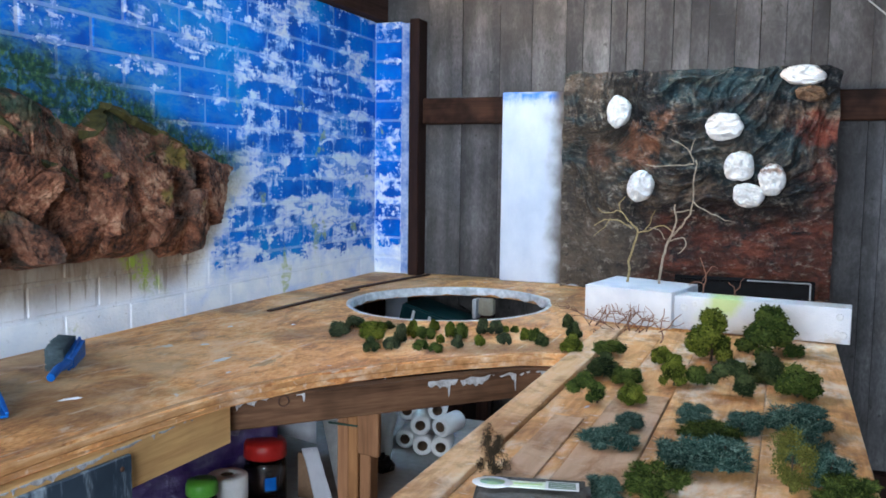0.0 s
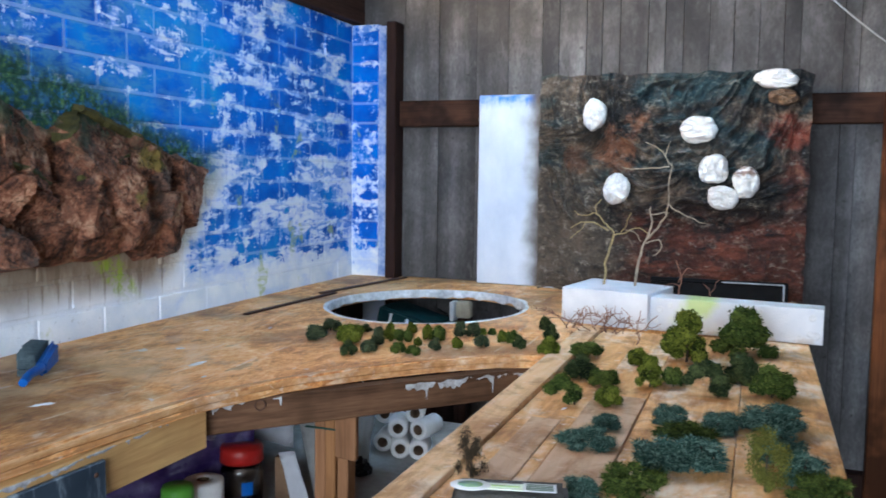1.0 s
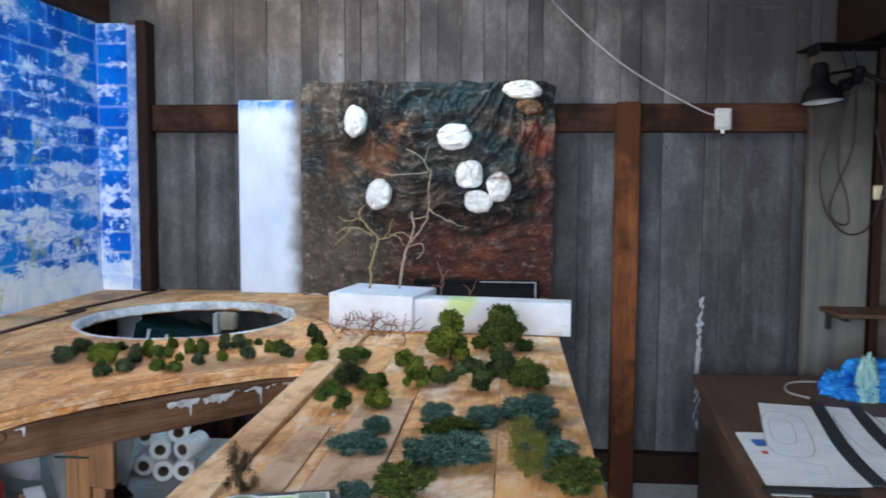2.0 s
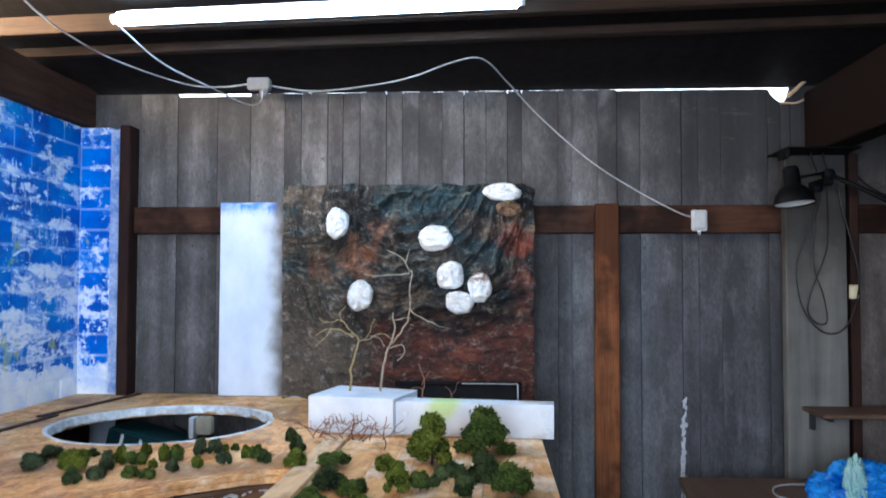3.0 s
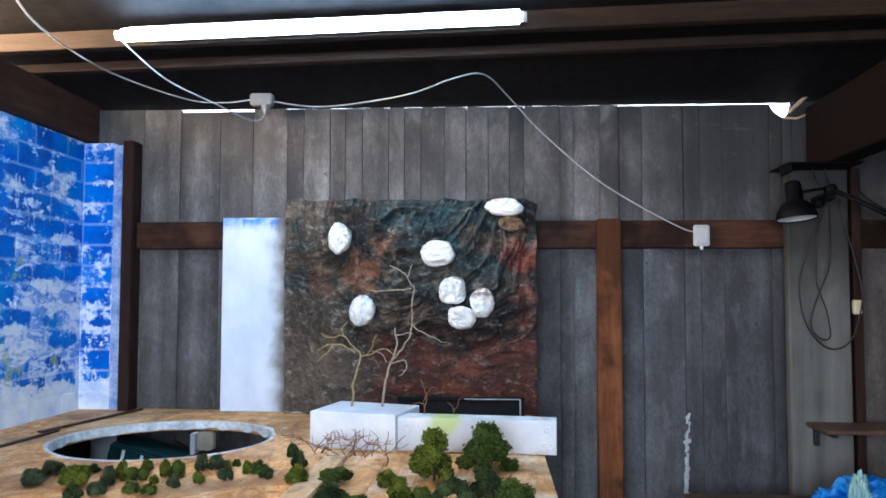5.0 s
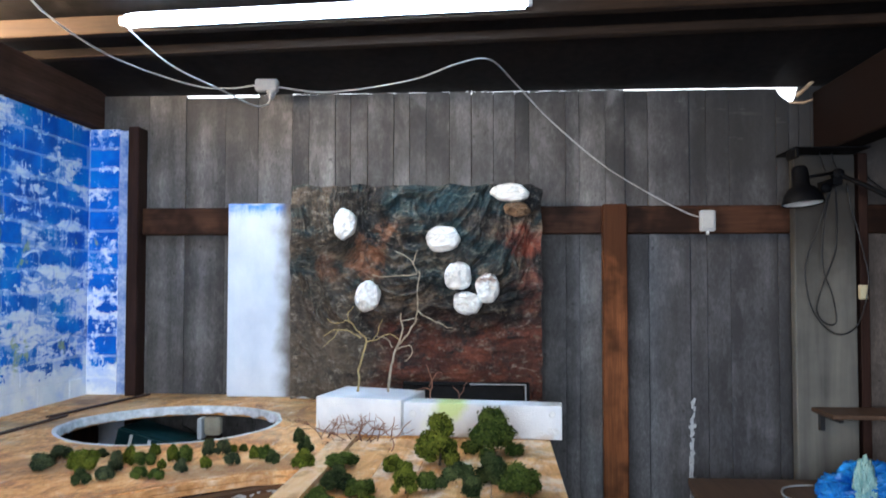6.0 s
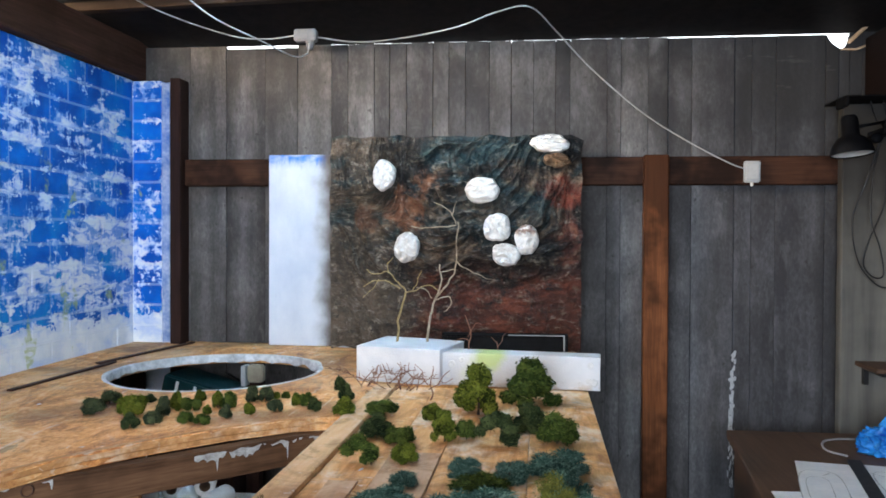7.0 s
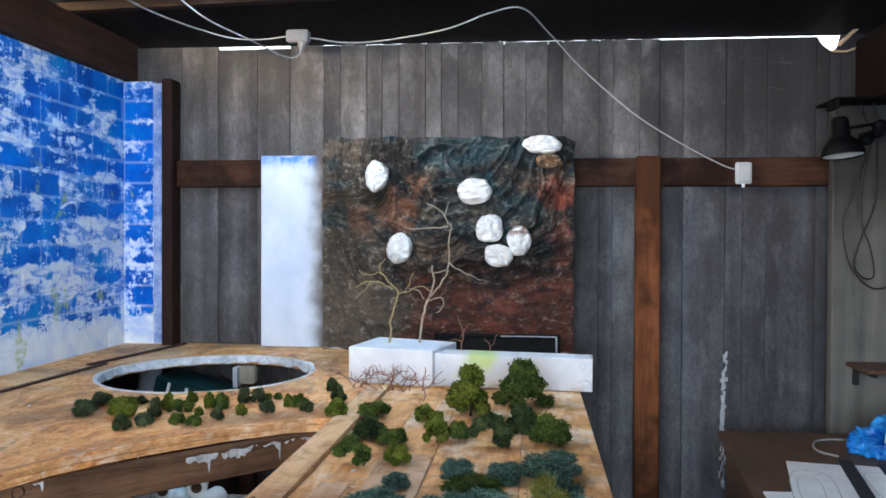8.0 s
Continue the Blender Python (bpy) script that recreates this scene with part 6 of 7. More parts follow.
under(bench, "lower_shelf", box(-1.63, -0.70, 1.0, 2.75, SHELF_Z - 0.02, SHELF_Z, 0.002), SHELF_GREY, "dusty grey shelf board under the bench")
for x, y in ((-1.2, 1.1), (-0.75, 2.6), (-1.55, 1.1)):
    under(bench, "leg", box(x - 0.03, x + 0.03, y - 0.03, y + 0.03, 0, SHELF_Z - 0.021), PALE_WOOD)


def paper_roll(x, y, z, upright, turn, label="white paper roll with an empty core under the bench", r=0.036, half=0.05):
    t = thing("paper_roll", (x, y, z), label, "paper roll", "paper rolls under the bench")
    m = Matrix.Identity(4) if upright else Matrix.Rotation(radians(turn), 4, "Z") @ Matrix.Rotation(radians(90), 4, "X")
    paper = lathe([(0.016, -half), (r - 0.003, -half), (r, -half + 0.004), (r, half - 0.004), (r - 0.003, half), (0.016, half), (0.016, -half)], 28)
    for v in paper.verts:
        k = 1 + 0.05 * noise.noise(v.co * 30 + Vector((x * 50, y * 50, 0)))
        v.co.x *= k
        v.co.y *= k
    part("paper", moved(paper, m), PAPER, t)
    part("core", moved(lathe([(0.0140, -half + 0.0005), (0.0157, -half + 0.0005), (0.0157, half - 0.0005), (0.0140, half - 0.0005), (0.0140, -half + 0.0005)], 20), m), CARD, t, "brown card core")
    return t


for x, z, dy, turn in ((-1.013, 0.6235, 0.0, 22), (-0.950, 0.6235, 0.01, 14), (-1.079, 0.6235, 0.04, 10), (-1.021, 0.686, 0.0, 22), (-1.081, 0.712, 0.05, 14), (-0.974, 0.731, 0.03, 18), (-0.926, 0.690, 0.0, -12)):
    paper_roll(x, 2.37 + dy, z, False, turn, r=0.0305)
random.seed(55)
bm = bmesh.new()
grid = [[bm.verts.new((-1.165 + 0.10 * i / 10 + 0.012 * noise.noise((i * 0.6, j * 0.5, 3)), 2.30 - 0.05 * (1 - j / 10) + 0.02 * noise.noise((i * 0.5, j * 0.6, 1)), SHELF_Z + 0.001 + 0.20 * j / 10)) for i in range(11)] for j in range(11)]
for j in range(10):
    for i in range(10):
        bm.faces.new((grid[j][i], grid[j][i + 1], grid[j + 1][i + 1], grid[j + 1][i])).smooth = True
bmesh.ops.solidify(bm, geom=list(bm.faces), thickness=0.001)
tagged(part("paper_wrapper", bm, PAPER), "loose white paper wrapper hanging beside the rolls", "wrapper")


JAR_FILL = plain("dark_brown_scatter", (0.020, 0.014, 0.011), (0.075, 0.052, 0.040), 120, 0.9, 0, 0.6)


def jar(x, y, r, h, lid_h, lid, label):
    t = thing("jar", (x, y, SHELF_Z), label, "jar", "jars under the bench")
    part("jar_body", lathe([(0, 0.001), (r * 0.92, 0.001), (r, 0.012), (r, h - 0.03), (r * 0.86, h), (r * 0.83, h), (r * 0.95, h - 0.032), (r * 0.95, 0.014), (0, 0.006)], 32), GLASS, t)
    part("contents", lathe([(0, 0.008), (r * 0.93, 0.008), (r * 0.93, h * 0.72), (r * 0.5, h * 0.76), (0, h * 0.74)], 28), JAR_FILL, t, "dark brown loose contents")
    part("lid", lathe([(0, h + lid_h), (r * 0.90, h + lid_h), (r * 1.0, h + lid_h - 0.008), (r * 1.02, h - 0.004), (r * 0.98, h - 0.006), (0, h - 0.002)], 32), lid, t)
    return t


jar(-1.228, 1.83, 0.055, 0.130, 0.036, RED, "clear plastic jar with a red screw lid")
jar(-1.236, 1.58, 0.037, 0.116, 0.026, GREEN, "short jar with a bright green lid")
paper_roll(-1.246, 1.69, SHELF_Z + 0.0595, True, 0, "white paper roll standing upright under the bench", 0.050, 0.058)


def crumpled(name, corners, n, amp, seed, material, label, category):
    """A sheet between four corners, creased."""
    c = [Vector(p) for p in corners]
    bm = bmesh.new()
    g = []
    nrm = (c[1] - c[0]).cross(c[3] - c[0]).normalized()
    for j in range(n + 1):
        r = []
        for i in range(n + 1):
            u, v = i / n, j / n
            p = c[0].lerp(c[1], u).lerp(c[3].lerp(c[2], u), v)
            k = abs(noise.noise(p * 9 + Vector((seed, 0, 0)))) + 0.4 * abs(noise.noise(p * 24 + Vector((0, seed, 0)))) + 0.22 * abs(noise.noise(p * 62 + Vector((0, 0, seed))))
            r.append(bm.verts.new(p + nrm * amp * k))
        g.append(r)
    for j in range(n):
        for i in range(n):
            bm.faces.new((g[j][i], g[j][i + 1], g[j + 1][i + 1], g[j + 1][i])).smooth = True
    bmesh.ops.solidify(bm, geom=list(bm.faces), thickness=0.0015)
    return tagged(part(name, bm, material), label, category)


crumpled("plastic_bag", [(-1.62, 1.55, SHELF_Z), (-1.22, 1.86, SHELF_Z), (-1.22, 1.88, 0.86), (-1.62, 1.62, 0.84)], 26, 0.05, 2.0, PURPLE, "purple plastic bag slumped under the bench", "plastic bag")
crumpled("bubble_wrap", [(-1.52, 1.72, SHELF_Z + 0.15), (-1.29, 1.80, SHELF_Z + 0.17), (-1.30, 1.92, 0.84), (-1.52, 1.86, 0.80)], 26, 0.04, 6.0, plain("clear_bubble_wrap", (0.12, 0.09, 0.17), (0.30, 0.26, 0.36), 60, 0.2, 0, 0.6), "crumpled clear wrap under the bench", "plastic wrap")
crumpled("card_sheet", [(-1.40, 1.97, 0.74), (-1.165, 1.985, 0.71), (-1.17, 1.99, 0.988), (-1.42, 1.98, 0.988)], 10, 0.012, 9.0, SHEET, "white card sheet tucked up under the bench top", "card sheet")
crumpled("foam_strip", [(-1.085, 1.85, SHELF_Z), (-1.03, 1.85, SHELF_Z), (-1.095, 1.87, 0.745), (-1.14, 1.87, 0.735)], 10, 0.01, 12.0, SHEET, "ribbed white packing strip leaning under the bench", "packing strip")
crumpled("leaning_board", [(-1.055, 1.91, SHELF_Z), (-0.965, 1.91, SHELF_Z), (-1.06, 1.94, 0.92), (-1.15, 1.94, 0.92)], 6, 0.003, 21.0, SHELF_GREY, "dull grey board leaning under the bench", "board")
tagged(part("blue_tub", lathe([(0, 0), (0.07, 0), (0.08, 0.16), (0.076, 0.16), (0.066, 0.006), (0, 0.006)], 28), plain("dark_blue_plastic", (0.012, 0.022, 0.13), (0.03, 0.05, 0.22), 20, 0.4)), "dark blue plastic tub under the bench", "tub").location = (-1.40, 1.87, SHELF_Z + 0.001)
tagged(part("plastic_bottle", moved(lathe([(0, 0), (0.028, 0), (0.03, 0.006), (0.03, 0.12), (0.012, 0.15), (0.012, 0.165), (0, 0.165)], 24), Matrix.Rotation(radians(90), 4, "Y")), PLASTIC_WHITE), "white plastic bottle lying on the lower shelf", "bottle").matrix_world = pose(-1.19, 1.66, SHELF_Z + 0.0305, 0, 0, 15)

tagged(part("cardboard_piece", box(-1.165, -1.115, 1.885, 1.905, SHELF_Z + 0.001, 0.715, 0.002), plain("plain_cardboard", (0.13, 0.075, 0.042), (0.20, 0.125, 0.075), 20, 0.9)), "brown cardboard piece standing beside the red-lidded jar", "cardboard")
red_jar = [o for o in scene.objects if o.name.startswith("jar") and o.type == "EMPTY"][0]
bm = bmesh.new()
for i in range(7):
    a = radians(-58 + i * 5)
    for z in (0.048, 0.082):
        bm.verts.new((0.0565 * math.cos(a), 0.0565 * math.sin(a), z))
bm.verts.ensure_lookup_table()
for i in range(6):
    bm.faces.new([bm.verts[k] for k in (2 * i, 2 * i + 2, 2 * i + 3, 2 * i + 1)])
part("label", bm, BLUE, red_jar, "small bright blue label")

def ruffled(name, at, size, rough, seed, material, label, category):
    """A heap of thin creased plastic on a flat support."""
    bm = bmesh.new()
    bmesh.ops.create_icosphere(bm, subdivisions=6, radius=1)
    for v in bm.verts:
        p = v.co.copy()
        w = Vector(noise.noise_vector(p * 2.0 + Vector((seed, 0, 0)))) * 0.5
        a = 1 - 2 * abs(noise.noise((p + w) * 2.6 + Vector((0, seed, 0))))
        b = 1 - 2 * abs(noise.noise((p + w) * 6.5 + Vector((0, 0, seed))))
        c = 1 - 2 * abs(noise.noise((p + w) * 15.0 + Vector((seed, seed, 0))))
        k = 0.80 + rough * (0.24 * a + 0.10 * b + 0.025 * c)
        v.co = Vector((p.x * size[0], p.y * size[1], max(0.0, p.z + 0.12) * size[2])) * k
    for f in bm.faces:
        f.smooth = True
    ob = part(name, bm, material)
    ob.location = at
    return tagged(ob, label, category)


ruffled("bin_liner", (-1.085, 2.17, SHELF_Z + 0.001), (0.060, 0.045, 0.040), 1.0, 11.0, plain("black_film", (0.008, 0.008, 0.009), (0.02, 0.02, 0.022), 30, 0.3), "small crumpled black plastic film on the lower shelf", "plastic film")

# dark panel hung on the bench front
PANEL_BLUE = Nodes("smeared_dark_panel", 0.45)
col = PANEL_BLUE.ramp(PANEL_BLUE.noise(6, 4), (0.3, (0.020, 0.032, 0.048)), (0.7, (0.040, 0.058, 0.080)))
col = PANEL_BLUE.mix(PANEL_BLUE.math("MULTIPLY", PANEL_BLUE.band(PANEL_BLUE.noise(24, 5, 0.7, PANEL_BLUE.stretch(1, 1, 0.2)), 0.52, 0.68), 0.75), col, (0.35, 0.42, 0.48))
PANEL_BLUE.finish(col, PANEL_BLUE.noise(40), 0.15, 0.002)
hang = thing("control_panel", (-1.03, 0.95, 0.80), "dark slate panel with pale smears fixed to the bench front", "panel")
under(hang, "panel_face", slanted((-1.036, 0.80), (-1.020, 1.108), 0.70, 0.975, 0.010, 0.002), PANEL_BLUE.mat)
for y, z in ((1.085, 0.955), (1.085, 0.885), (0.90, 0.955)):
    under(hang, "screw", moved(lathe([(0, 0), (0.005, 0), (0.004, 0.003), (0, 0.0035)], 12), Matrix.Translation((-1.0115 - (1.1 - y) * 0.05, y, z)) @ Matrix.Rotation(radians(90), 4, "Y")), RUST)

# ---------------------------------------------------------------- seen down through the opening
TEAL = plain("teal_plastic", (0.002, 0.018, 0.022), (0.005, 0.040, 0.044), 25, 0.5)
crate = thing("storage_crate", (-1.24, 2.90, 0.70), "teal plastic crate with pale stripes on a block", "crate")
M = Matrix.Translation((-1.235, 2.985, 0.790)) @ Matrix.Rotation(radians(-6), 4, "Z") @ Matrix.Rotation(radians(14), 4, "Y")
under(crate, "crate_body", moved(box(-0.13, 0.11, -0.09, 0.09, 0.0, 0.145, 0.008, seg=2), M), TEAL)
for x in (-0.07, 0.0, 0.07):
    under(crate, "stripe", moved(box(x - 0.005, x + 0.005, -0.094, -0.0905, 0.088, 0.132), M), PLASTIC_WHITE)
stand = part("support_block", box(-1.40, -1.08, 2.90, 3.08, 0.0, 0.738, 0.004), DARK_POST)
tagged(stand, "dark timber block below the round opening", "block")
sock = thing("socket_box", (-1.03, 2.975, 0.90), "cream socket box on a dark post below the opening", "socket")
under(sock, "box", box(-1.042, -0.986, 2.945, 2.985, 0.928, 0.990, 0.005, seg=2), plain("cream_plastic", (0.22, 0.19, 0.14), (0.33, 0.29, 0.22), 25, 0.6))
under(sock, "socket_face", box(-1.062, -1.046, 2.935, 2.985, 0.915, 0.988, 0.002), plain("grey_plastic", (0.36, 0.37, 0.38), (0.50, 0.51, 0.52), 30, 0.6))
tagged(part("support_post", box(-1.06, -1.01, 2.986, 3.03, 0.0, 0.988, 0.003), DARK_POST), "dark timber post under the bench", "post")
tagged(part("dark_cable", tube(spline([(-1.25, 3.30, 0.90), (-1.17, 3.30, 0.86), (-1.10, 3.25, 0.88), (-1.045, 3.032, 0.93)], 6), 0.004, 6), BLACK), "black cable looping behind the bench post", "cable")

# ---------------------------------------------------------------- cables and lamps overhead
def cable(points, r, material, label, name="cable"):
    return tagged(part(name, tube(spline(points, 8), r, 6), material), label, "cable", "ceiling cables")


cable([(-1.25, 1.9, roof_z(1.9) - 0.085), (-1.301, 2.174, 2.285), (-1.363, 2.47, 2.268), (-1.345, 2.86, 2.250), (-1.178, 3.13, 2.218), (-1.05, 3.19, 2.215), (-0.938, 3.20, 2.228)], 0.0031, CABLE, "white cable slung loosely under the roof purlins")
cable([(-1.180, 2.560, 2.284), (-1.165, 2.60, 2.258), (-1.10, 2.76, 2.193), (-0.988, 2.95, 2.150), (-0.919, 3.10, 2.128), (-0.886, 3.17, 2.150), (-0.884, 3.20, 2.205)], 0.0029, CABLE, "white lead from the tube light to the plug")
cable([(-0.862, 3.22, 2.225), (-0.72, 3.26, 2.212), (-0.56, 3.25, 2.217), (-0.313, 3.05, 2.205), (-0.150, 3.0, 2.247), (-0.038, 2.99, 2.258), (0.054, 3.15, 2.212), (0.189, 3.30, 2.103), (0.384, 3.32, 1.935), (0.555, 3.325, 1.824), (0.704, 3.29, 1.736), (0.764, 3.288, 1.714)], 0.0031, CABLE, "white cable running from the plug down to the wall socket")
# white plastic greyed for the shade under the roof edge
ADAPTER = plain("shaded_white_plastic", (0.13, 0.13, 0.14), (0.19, 0.19, 0.20), 25, 0.6, 0, 0.05)
adapter = thing("plug_adapter", (-0.90, 3.21, 2.20), "white double plug adapter under the roof edge", "plug")
under(adapter, "adapter_body", box(-0.945, -0.858, 3.19, 3.235, 2.205, 2.252, 0.005, seg=2), ADAPTER)
under(adapter, "plug", moved(lathe([(0, -0.03), (0.010, -0.03), (0.017, -0.012), (0.019, 0.004), (0, 0.004)], 16), Matrix.Translation((-0.884, 3.21, 2.205))), ADAPTER)
jb = thing("junction_box", (0.787, 3.29, 1.70), "white plastic junction box on the dark wall rail", "socket")
DULL_WHITE = plain("dull_white_plastic", (0.38, 0.38, 0.38), (0.48, 0.48, 0.48), 20, 0.5, 0, 0.05)
under(jb, "box", box(0.758, 0.816, 3.276, 3.299, 1.662, 1.742, 0.004, seg=2), DULL_WHITE)
under(jb, "cover", box(0.764, 0.810, 3.270, 3.2765, 1.670, 1.734, 0.003), DULL_WHITE)
under(jb, "cable_gland", moved(lathe([(0, -0.014), (0.006, -0.014), (0.007, 0.0), (0, 0)], 12), Matrix.Translation((0.787, 3.287, 1.6622))), PLASTIC_WHITE)

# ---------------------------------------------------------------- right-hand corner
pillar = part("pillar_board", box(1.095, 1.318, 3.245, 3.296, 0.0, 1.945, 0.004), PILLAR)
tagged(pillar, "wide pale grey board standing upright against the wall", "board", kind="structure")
pole = part("conduit_pole", box(1.332, 1.366, 3.25, 3.298, 0.0, 1.95, 0.003), DARK_POST)
tagged(pole, "thin dark upright batten beside the pale board", "post", kind="structure")
sw = part("light_switch", box(1.322, 1.352, 3.225, 3.2495, 1.405, 1.458, 0.004), plain("yellowed_plastic", (0.50, 0.44, 0.28), (0.62, 0.56, 0.38), 30, 0.5))
tagged(sw, "small yellowed switch on the dark batten", "switch")
shelf = thing("top_shelf", (1.2, 3.2, 1.947), "small dark shelf on top of the pale board", "shelf")
under(shelf, "shelf_board", box(1.055, 1.32, 3.10, 3.33, 1.9475, 1.9535, 0.002), LAMP_BLACK)
under(shelf, "front_lip", box(1.055, 1.068, 3.10, 3.2, 1.915, 1.947, 0.002), LAMP_BLACK)
shelf = thing("wall_shelf", (1.3, 3.1, 1.03), "small brown wooden shelf on a black bracket", "shelf")
under(shelf, "shelf_board", box(1.145, 1.56, 3.04, 3.244, 0.992, 1.008, 0.003), DESK_WOOD)
bm = box(1.170, 1.186, 3.05, 3.244, 0.980, 0.9895)
box(1.170, 1.186, 3.220, 3.2445, 0.925, 0.9805, bm=bm)
under(shelf, "bracket", bm, BLACK)

desk_lamp = thing("clamp_lamp", (1.2, 3.24, 1.85), "black clamp lamp with a dome shade on a jointed arm", "lamp")
M = Matrix.Translation((1.066, 3.06, 1.742)) @ Matrix.Rotation(radians(-4), 4, "Y") @ Matrix.Rotation(radians(-6), 4, "X")
shade = under(desk_lamp, "shade", moved(lathe([(0.071, 0.0), (0.072, 0.004), (0.064, 0.032), (0.046, 0.056), (0.030, 0.066), (0.029, 0.125), (0.022, 0.136), (0, 0.138), (0, 0.132), (0.026, 0.122), (0.027, 0.066), (0.044, 0.052), (0.061, 0.030), (0.069, 0.004), (0.071, 0.0)], 32), M), LAMP_BLACK)
under(desk_lamp, "inner_reflector", moved(lathe([(0, 0.012), (0.060, 0.012), (0.0665, 0.004), (0.0675, 0.004), (0.061, 0.014), (0, 0.014)], 28), M), PLASTIC_WHITE, "pale inside of the shade")
under(desk_lamp, "bulb", moved(lathe([(0, 0.008), (0.03, 0.014), (0.036, 0.03), (0.02, 0.056), (0, 0.06)], 20), M), PLASTIC_WHITE)
under(desk_lamp, "arm", tube([(1.082, 3.06, 1.838), (1.125, 3.07, 1.846), (1.185, 3.10, 1.858)], 0.0055, 8), LAMP_BLACK)
under(desk_lamp, "joint", moved(lathe([(0, -0.014), (0.02, -0.014), (0.02, 0.014), (0, 0.014)], 16), Matrix.Translation((1.20, 3.10, 1.852)) @ Matrix.Rotation(radians(90), 4, "X")), LAMP_BLACK)
under(desk_lamp, "joint", moved(lathe([(0, -0.012), (0.018, -0.012), (0.018, 0.012), (0, 0.012)], 16), Matrix.Translation((1.165, 3.12, 1.805)) @ Matrix.Rotation(radians(90), 4, "X")), LAMP_BLACK)
under(desk_lamp, "arm", tube([(1.20, 3.10, 1.852), (1.27, 3.04, 1.805), (1.40, 2.95, 1.71)], 0.009, 8), LAMP_BLACK)
under(desk_lamp, "clamp", box(1.18, 1.215, 3.09, 3.2445, 1.815, 1.84, 0.003), LAMP_BLACK)
lead = thing("lamp_lead", (1.2, 3.15, 1.8), "thin black lamp lead hanging in loose loops", "cable")
for pts in ([(1.178, 3.12, 1.80), (1.15, 3.16, 1.66), (1.107, 3.17, 1.526), (1.125, 3.17, 1.38), (1.185, 3.17, 1.295), (1.246, 3.17, 1.282), (1.30, 3.18, 1.33), (1.338, 3.19, 1.465), (1.325, 3.20, 1.58), (1.288, 3.20, 1.731), (1.27, 3.2, 1.83)],
            [(1.20, 3.12, 1.81), (1.225, 3.18, 1.66), (1.214, 3.18, 1.567), (1.165, 3.18, 1.44), (1.149, 3.18, 1.363), (1.18, 3.18, 1.318), (1.217, 3.18, 1.325), (1.205, 3.18, 1.42), (1.173, 3.18, 1.526), (1.178, 3.18, 1.68), (1.19, 3.14, 1.80)]):
    under(lead, "loop", tube(spline(pts, 7), 0.0030, 6), BLACK)
for x in (1.172, 1.214):
    under(lead, "hanging_cord", tube(spline([(x - 0.004, 3.18, 1.944), (x, 3.17, 1.905), (x + 0.004, 3.14, 1.862)], 5), 0.0028, 6), BLACK)
tagged(part("wall_lead", tube(spline([(1.36, 3.32, 1.97), (1.40, 3.325, 1.87), (1.50, 3.325, 1.80), (1.62, 3.325, 1.78)], 7), 0.0025, 6), BLACK), "thin black lead pinned to the boards", "cable")

# white paint run down the boards
bm = bmesh.new()
random.seed(91)
for i in range(110):
    u = random.random()
    z = 1.02 - 0.33 * u
    w = random.uniform(0.0030, 0.0075)
    x = 0.738 - 0.007 * u + 0.005 * noise.noise((3, 0, z * 25)) + random.gauss(0, 0.0045 if u < 0.35 else 0.0030)
    b = bmesh.new()
    bmesh.ops.create_icosphere(b, subdivisions=1, radius=1)
    bmesh.ops.transform(b, matrix=Matrix.Translation((x, WALL_Y + 0.001, z)) @ Matrix.Diagonal((w, 0.002, random.uniform(0.004, 0.014), 1)), verts=b.verts)
    merge(bm, b)
for i in range(60):
    z = 0.80 - 0.30 * random.random()
    b = bmesh.new()
    bmesh.ops.create_icosphere(b, subdivisions=1, radius=1)
    bmesh.ops.transform(b, matrix=Matrix.Translation((0.733 + random.gauss(0, 0.006), WALL_Y + 0.001, z)) @ Matrix.Diagonal((random.uniform(0.001, 0.0035), 0.002, random.uniform(0.006, 0.020), 1)), verts=b.verts)
    merge(bm, b)
drip = part("paint_drip", bm, plain("grey_filler", (0.30, 0.31, 0.33), (0.52, 0.53, 0.55), 40, 0.9, 0, 0.5), wall_back, "run of white filler on the boards")

# ---------------------------------------------------------------- on the desk
DESK_Z = 0.7805
PAPER_WHITE = plain("drawing_paper", (0.68, 0.71, 0.75), (0.84, 0.85, 0.86), 14, 0.8)
PENCIL = plain("pencil_line", (0.30, 0.31, 0.32), (0.42, 0.43, 0.44), 40, 0.9)


def sheet(corners, z, lines, label):
    t = thing("paper_sheet", (*corners[0], z), label, "paper", "papers on the desk")
    under(t, "paper", prism(corners, z, z + 0.0012), PAPER_WHITE)
    for pts, r in lines:
        bm = tube([(x, y, z + 0.0013) for x, y in pts], r, 4)
        for v in bm.verts:
            v.co.z = z + 0.0013 + (v.co.z - z - 0.0013) * 0.2
        under(t, "drawn_line", bm, PENCIL)
    return t


def loop(cx, cy, rx, ry, turn=0.0, n=28):
    out = []
    for i in range(n + 1):
        a = 2 * math.pi * i / n
        x, y = rx * math.copysign(abs(math.cos(a)) ** 0.6, math.cos(a)), ry * math.copysign(abs(math.sin(a)) ** 0.6, math.sin(a))
        out.append((cx + x * math.cos(turn) - y * math.sin(turn), cy + x * math.sin(turn) + y * math.cos(turn)))
    return out


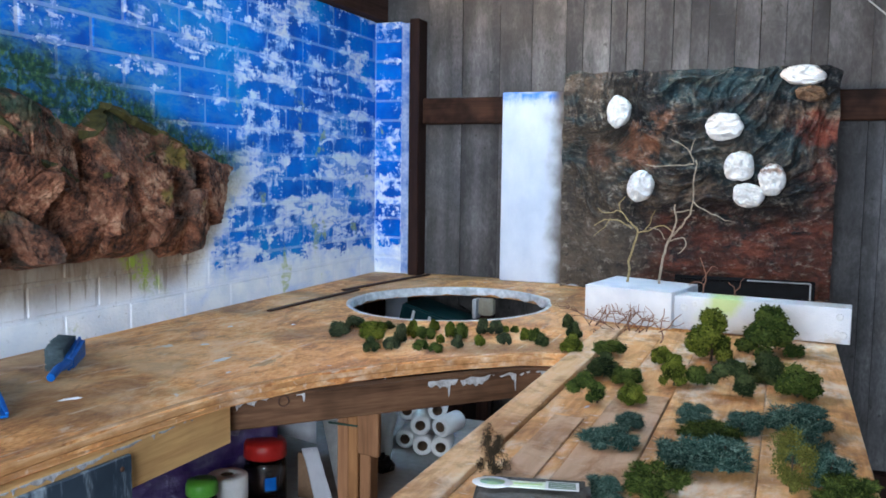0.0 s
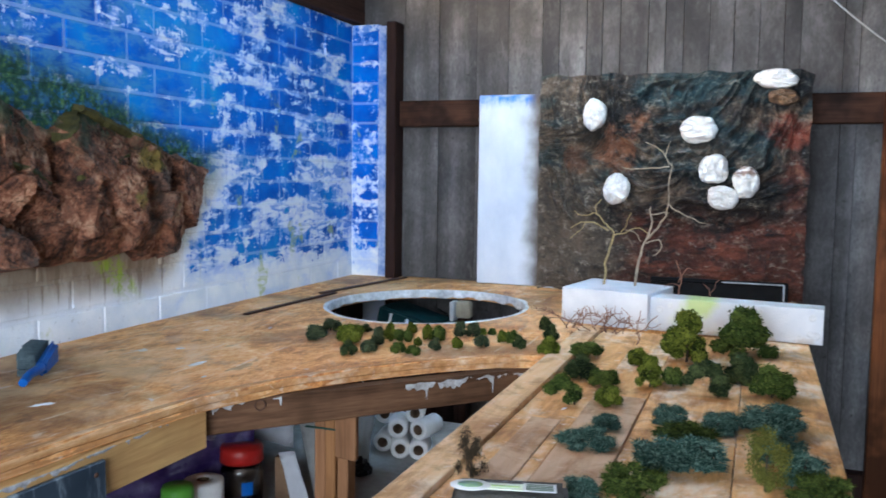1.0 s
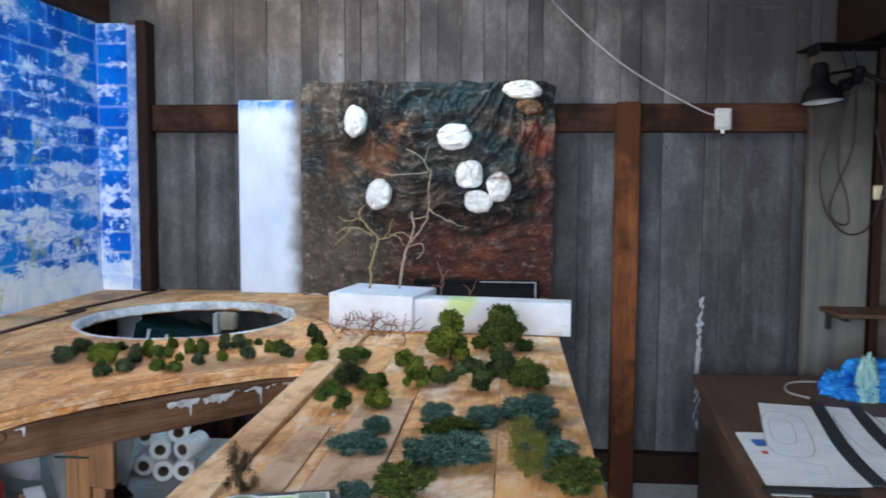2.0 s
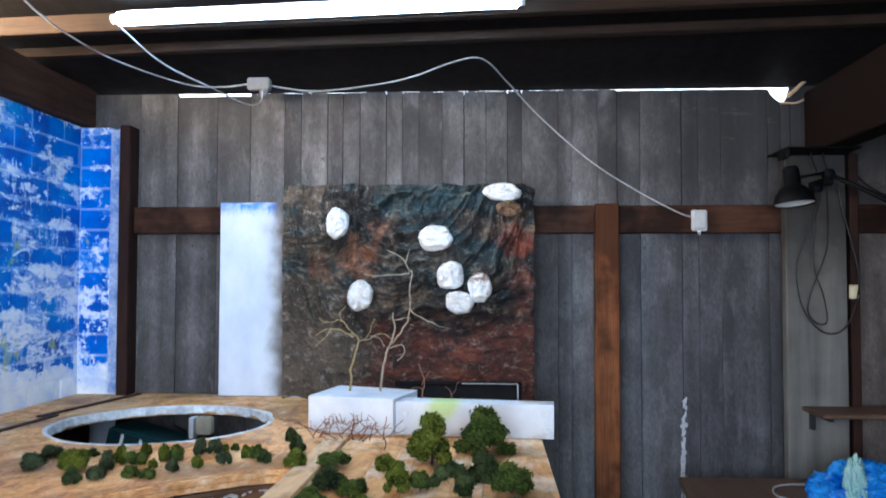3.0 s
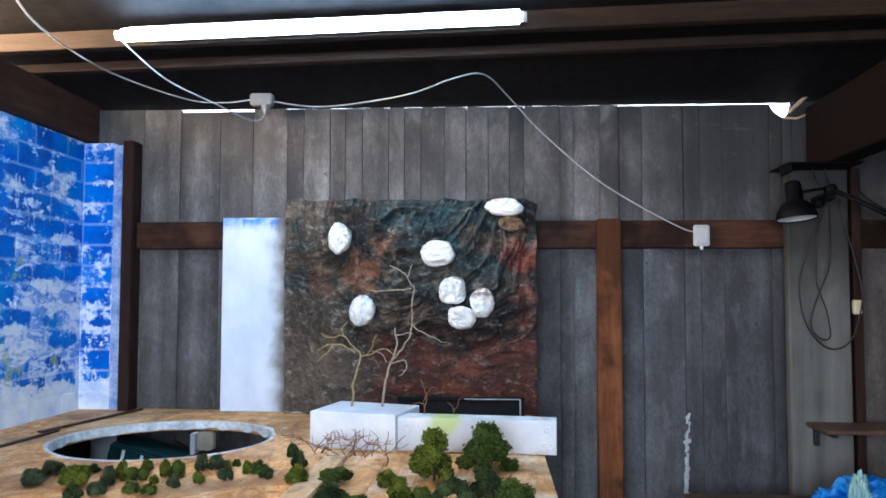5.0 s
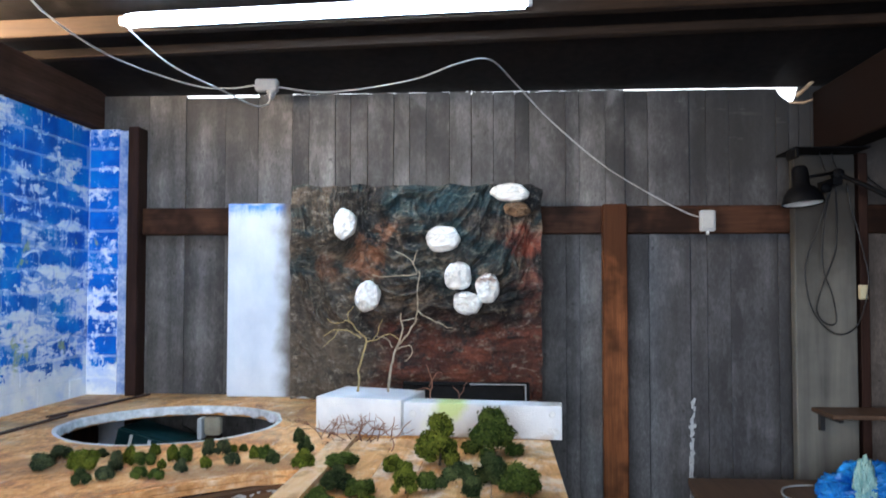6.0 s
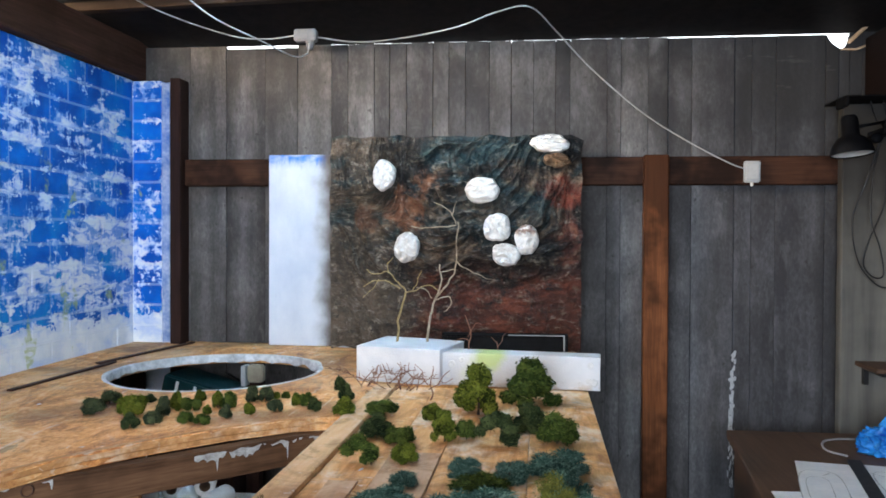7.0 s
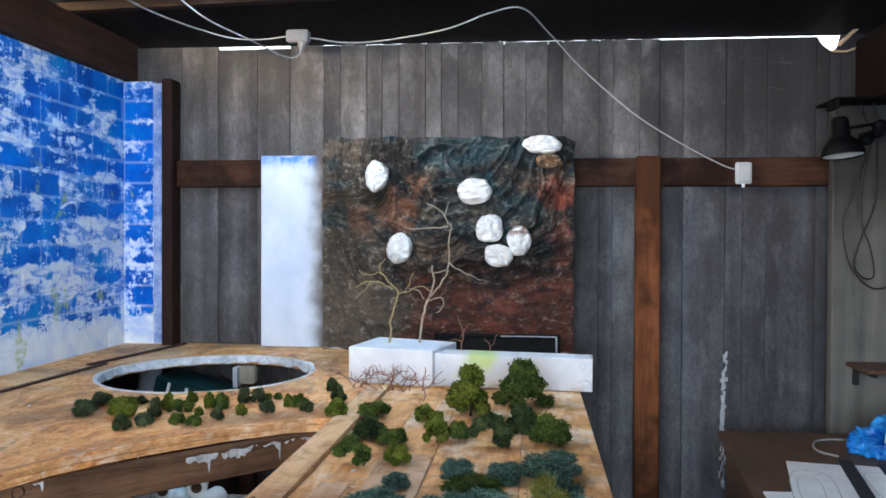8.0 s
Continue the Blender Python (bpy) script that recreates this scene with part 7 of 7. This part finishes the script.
sheet([(0.592, 1.893), (0.815, 1.93), (0.915, 2.628), (0.769, 2.658)], DESK_Z + 0.0025, [(loop(0.755, 2.34, 0.060, 0.22, -0.22), 0.0014), (loop(0.750, 2.36, 0.032, 0.13, -0.22), 0.0010), ([(0.70, 2.1), (0.76, 2.06), (0.75, 2.0)], 0.001), ([(0.80, 2.50), (0.83, 2.53)], 0.002), ([(0.70, 2.02), (0.72, 2.00), (0.75, 2.01)], 0.001)], "white drawing sheet with a faint pencilled track plan")
sheet([(0.835, 1.88), (1.02, 1.90), (1.060, 2.60), (0.935, 2.632)], DESK_Z + 0.0045, [(loop(0.955, 2.35, 0.04, 0.2, -0.12), 0.0012), ([(0.93, 2.55), (0.97, 2.5), (0.985, 2.42)], 0.001)] + [([(0.93, 2.06 + 0.028 * k), (1.0, 2.07 + 0.028 * k)], 0.0012) for k in range(4)], "white drawing sheet with a faint pencilled outline")
sheet([(1.03, 1.90), (1.25, 1.90), (1.27, 2.50), (1.065, 2.53)], DESK_Z + 0.0010, [], "buff card sheet lying by the drawings")
back = sheet([(0.575, 1.86), (0.66, 1.86), (0.715, 2.34), (0.617, 2.337)], DESK_Z + 0.0006, [], "printed white sheet lying under the drawings")
under(back, "printed_mark", box(0.640, 0.676, 2.215, 2.275, DESK_Z + 0.0018, DESK_Z + 0.0021), plain("blue_print", (0.03, 0.10, 0.42), (0.05, 0.16, 0.52), 30, 0.7))
under(back, "printed_mark", box(0.640, 0.664, 2.150, 2.175, DESK_Z + 0.0018, DESK_Z + 0.0021), plain("red_print", (0.42, 0.06, 0.06), (0.50, 0.10, 0.09), 30, 0.7))
bm = box(0.558, 0.765, 1.862, 1.884, DESK_Z + 0.0045, DESK_Z + 0.016, 0.002)
tagged(part("dark_ruler", bm, BLACK), "dark straight bar lying at the papers' edge", "bar")


def strip(points, w, label):
    t = bmesh.new()
    p = spline([(x, y, DESK_Z + 0.007) for x, y in points], 8)
    rows = []
    for i, q in enumerate(p):
        d = (p[min(i + 1, len(p) - 1)] - p[max(i - 1, 0)]).normalized()
        s = Vector((d.y, -d.x, 0)) * w / 2
        rows.append([t.verts.new(v) for v in (q - s, q + s, q + s + Vector((0, 0, 0.004)), q - s + Vector((0, 0, 0.004)))])
    for a, b in zip(rows, rows[1:]):
        for k in range(4):
            t.faces.new((a[k], a[(k + 1) % 4], b[(k + 1) % 4], b[k]))
    t.faces.new(rows[0][::-1])
    t.faces.new(rows[-1])
    return tagged(part("track_strip", t, plain("dark_rubber", (0.016, 0.018, 0.022), (0.035, 0.038, 0.045), 40, 0.7)), label, "strip", "dark strips on the desk")


strip([(0.940, 2.66), (0.893, 2.42), (0.857, 2.23), (0.836, 2.05), (0.830, 1.92)], 0.038, "flat black curved strip lying across the papers")
strip([(1.040, 2.62), (1.000, 2.40), (0.975, 2.22), (0.960, 2.0)], 0.038, "flat black curved strip lying across the papers")
ruffled("plastic_bag", (1.165, 2.80, DESK_Z + 0.001), (0.140, 0.095, 0.092), 1.25, 4.0, plain("bright_blue_bag", (0.004, 0.060, 0.34), (0.035, 0.30, 0.74), 14, 0.28, 0, 0.3, 4, 0.003), "crumpled bright blue plastic bag on the desk", "plastic bag")
ruffled("clear_wrap", (1.118, 2.722, DESK_Z + 0.001), (0.032, 0.026, 0.115), 1.3, 7.0, plain("pale_green_wrap", (0.08, 0.26, 0.32), (0.40, 0.58, 0.52), 30, 0.25, 0, 0.4), "pale greenish clear wrap bunched before the blue bag", "plastic wrap")
tagged(part("white_lead", tube(spline([(1.05, 2.96, DESK_Z + 0.0045), (0.99, 2.955, DESK_Z + 0.0045), (0.932, 2.91, DESK_Z + 0.0045), (0.905, 2.80, DESK_Z + 0.0045), (0.935, 2.70, DESK_Z + 0.012)], 8), 0.0036, 8), CABLE), "white cable curled on the desk", "cable")
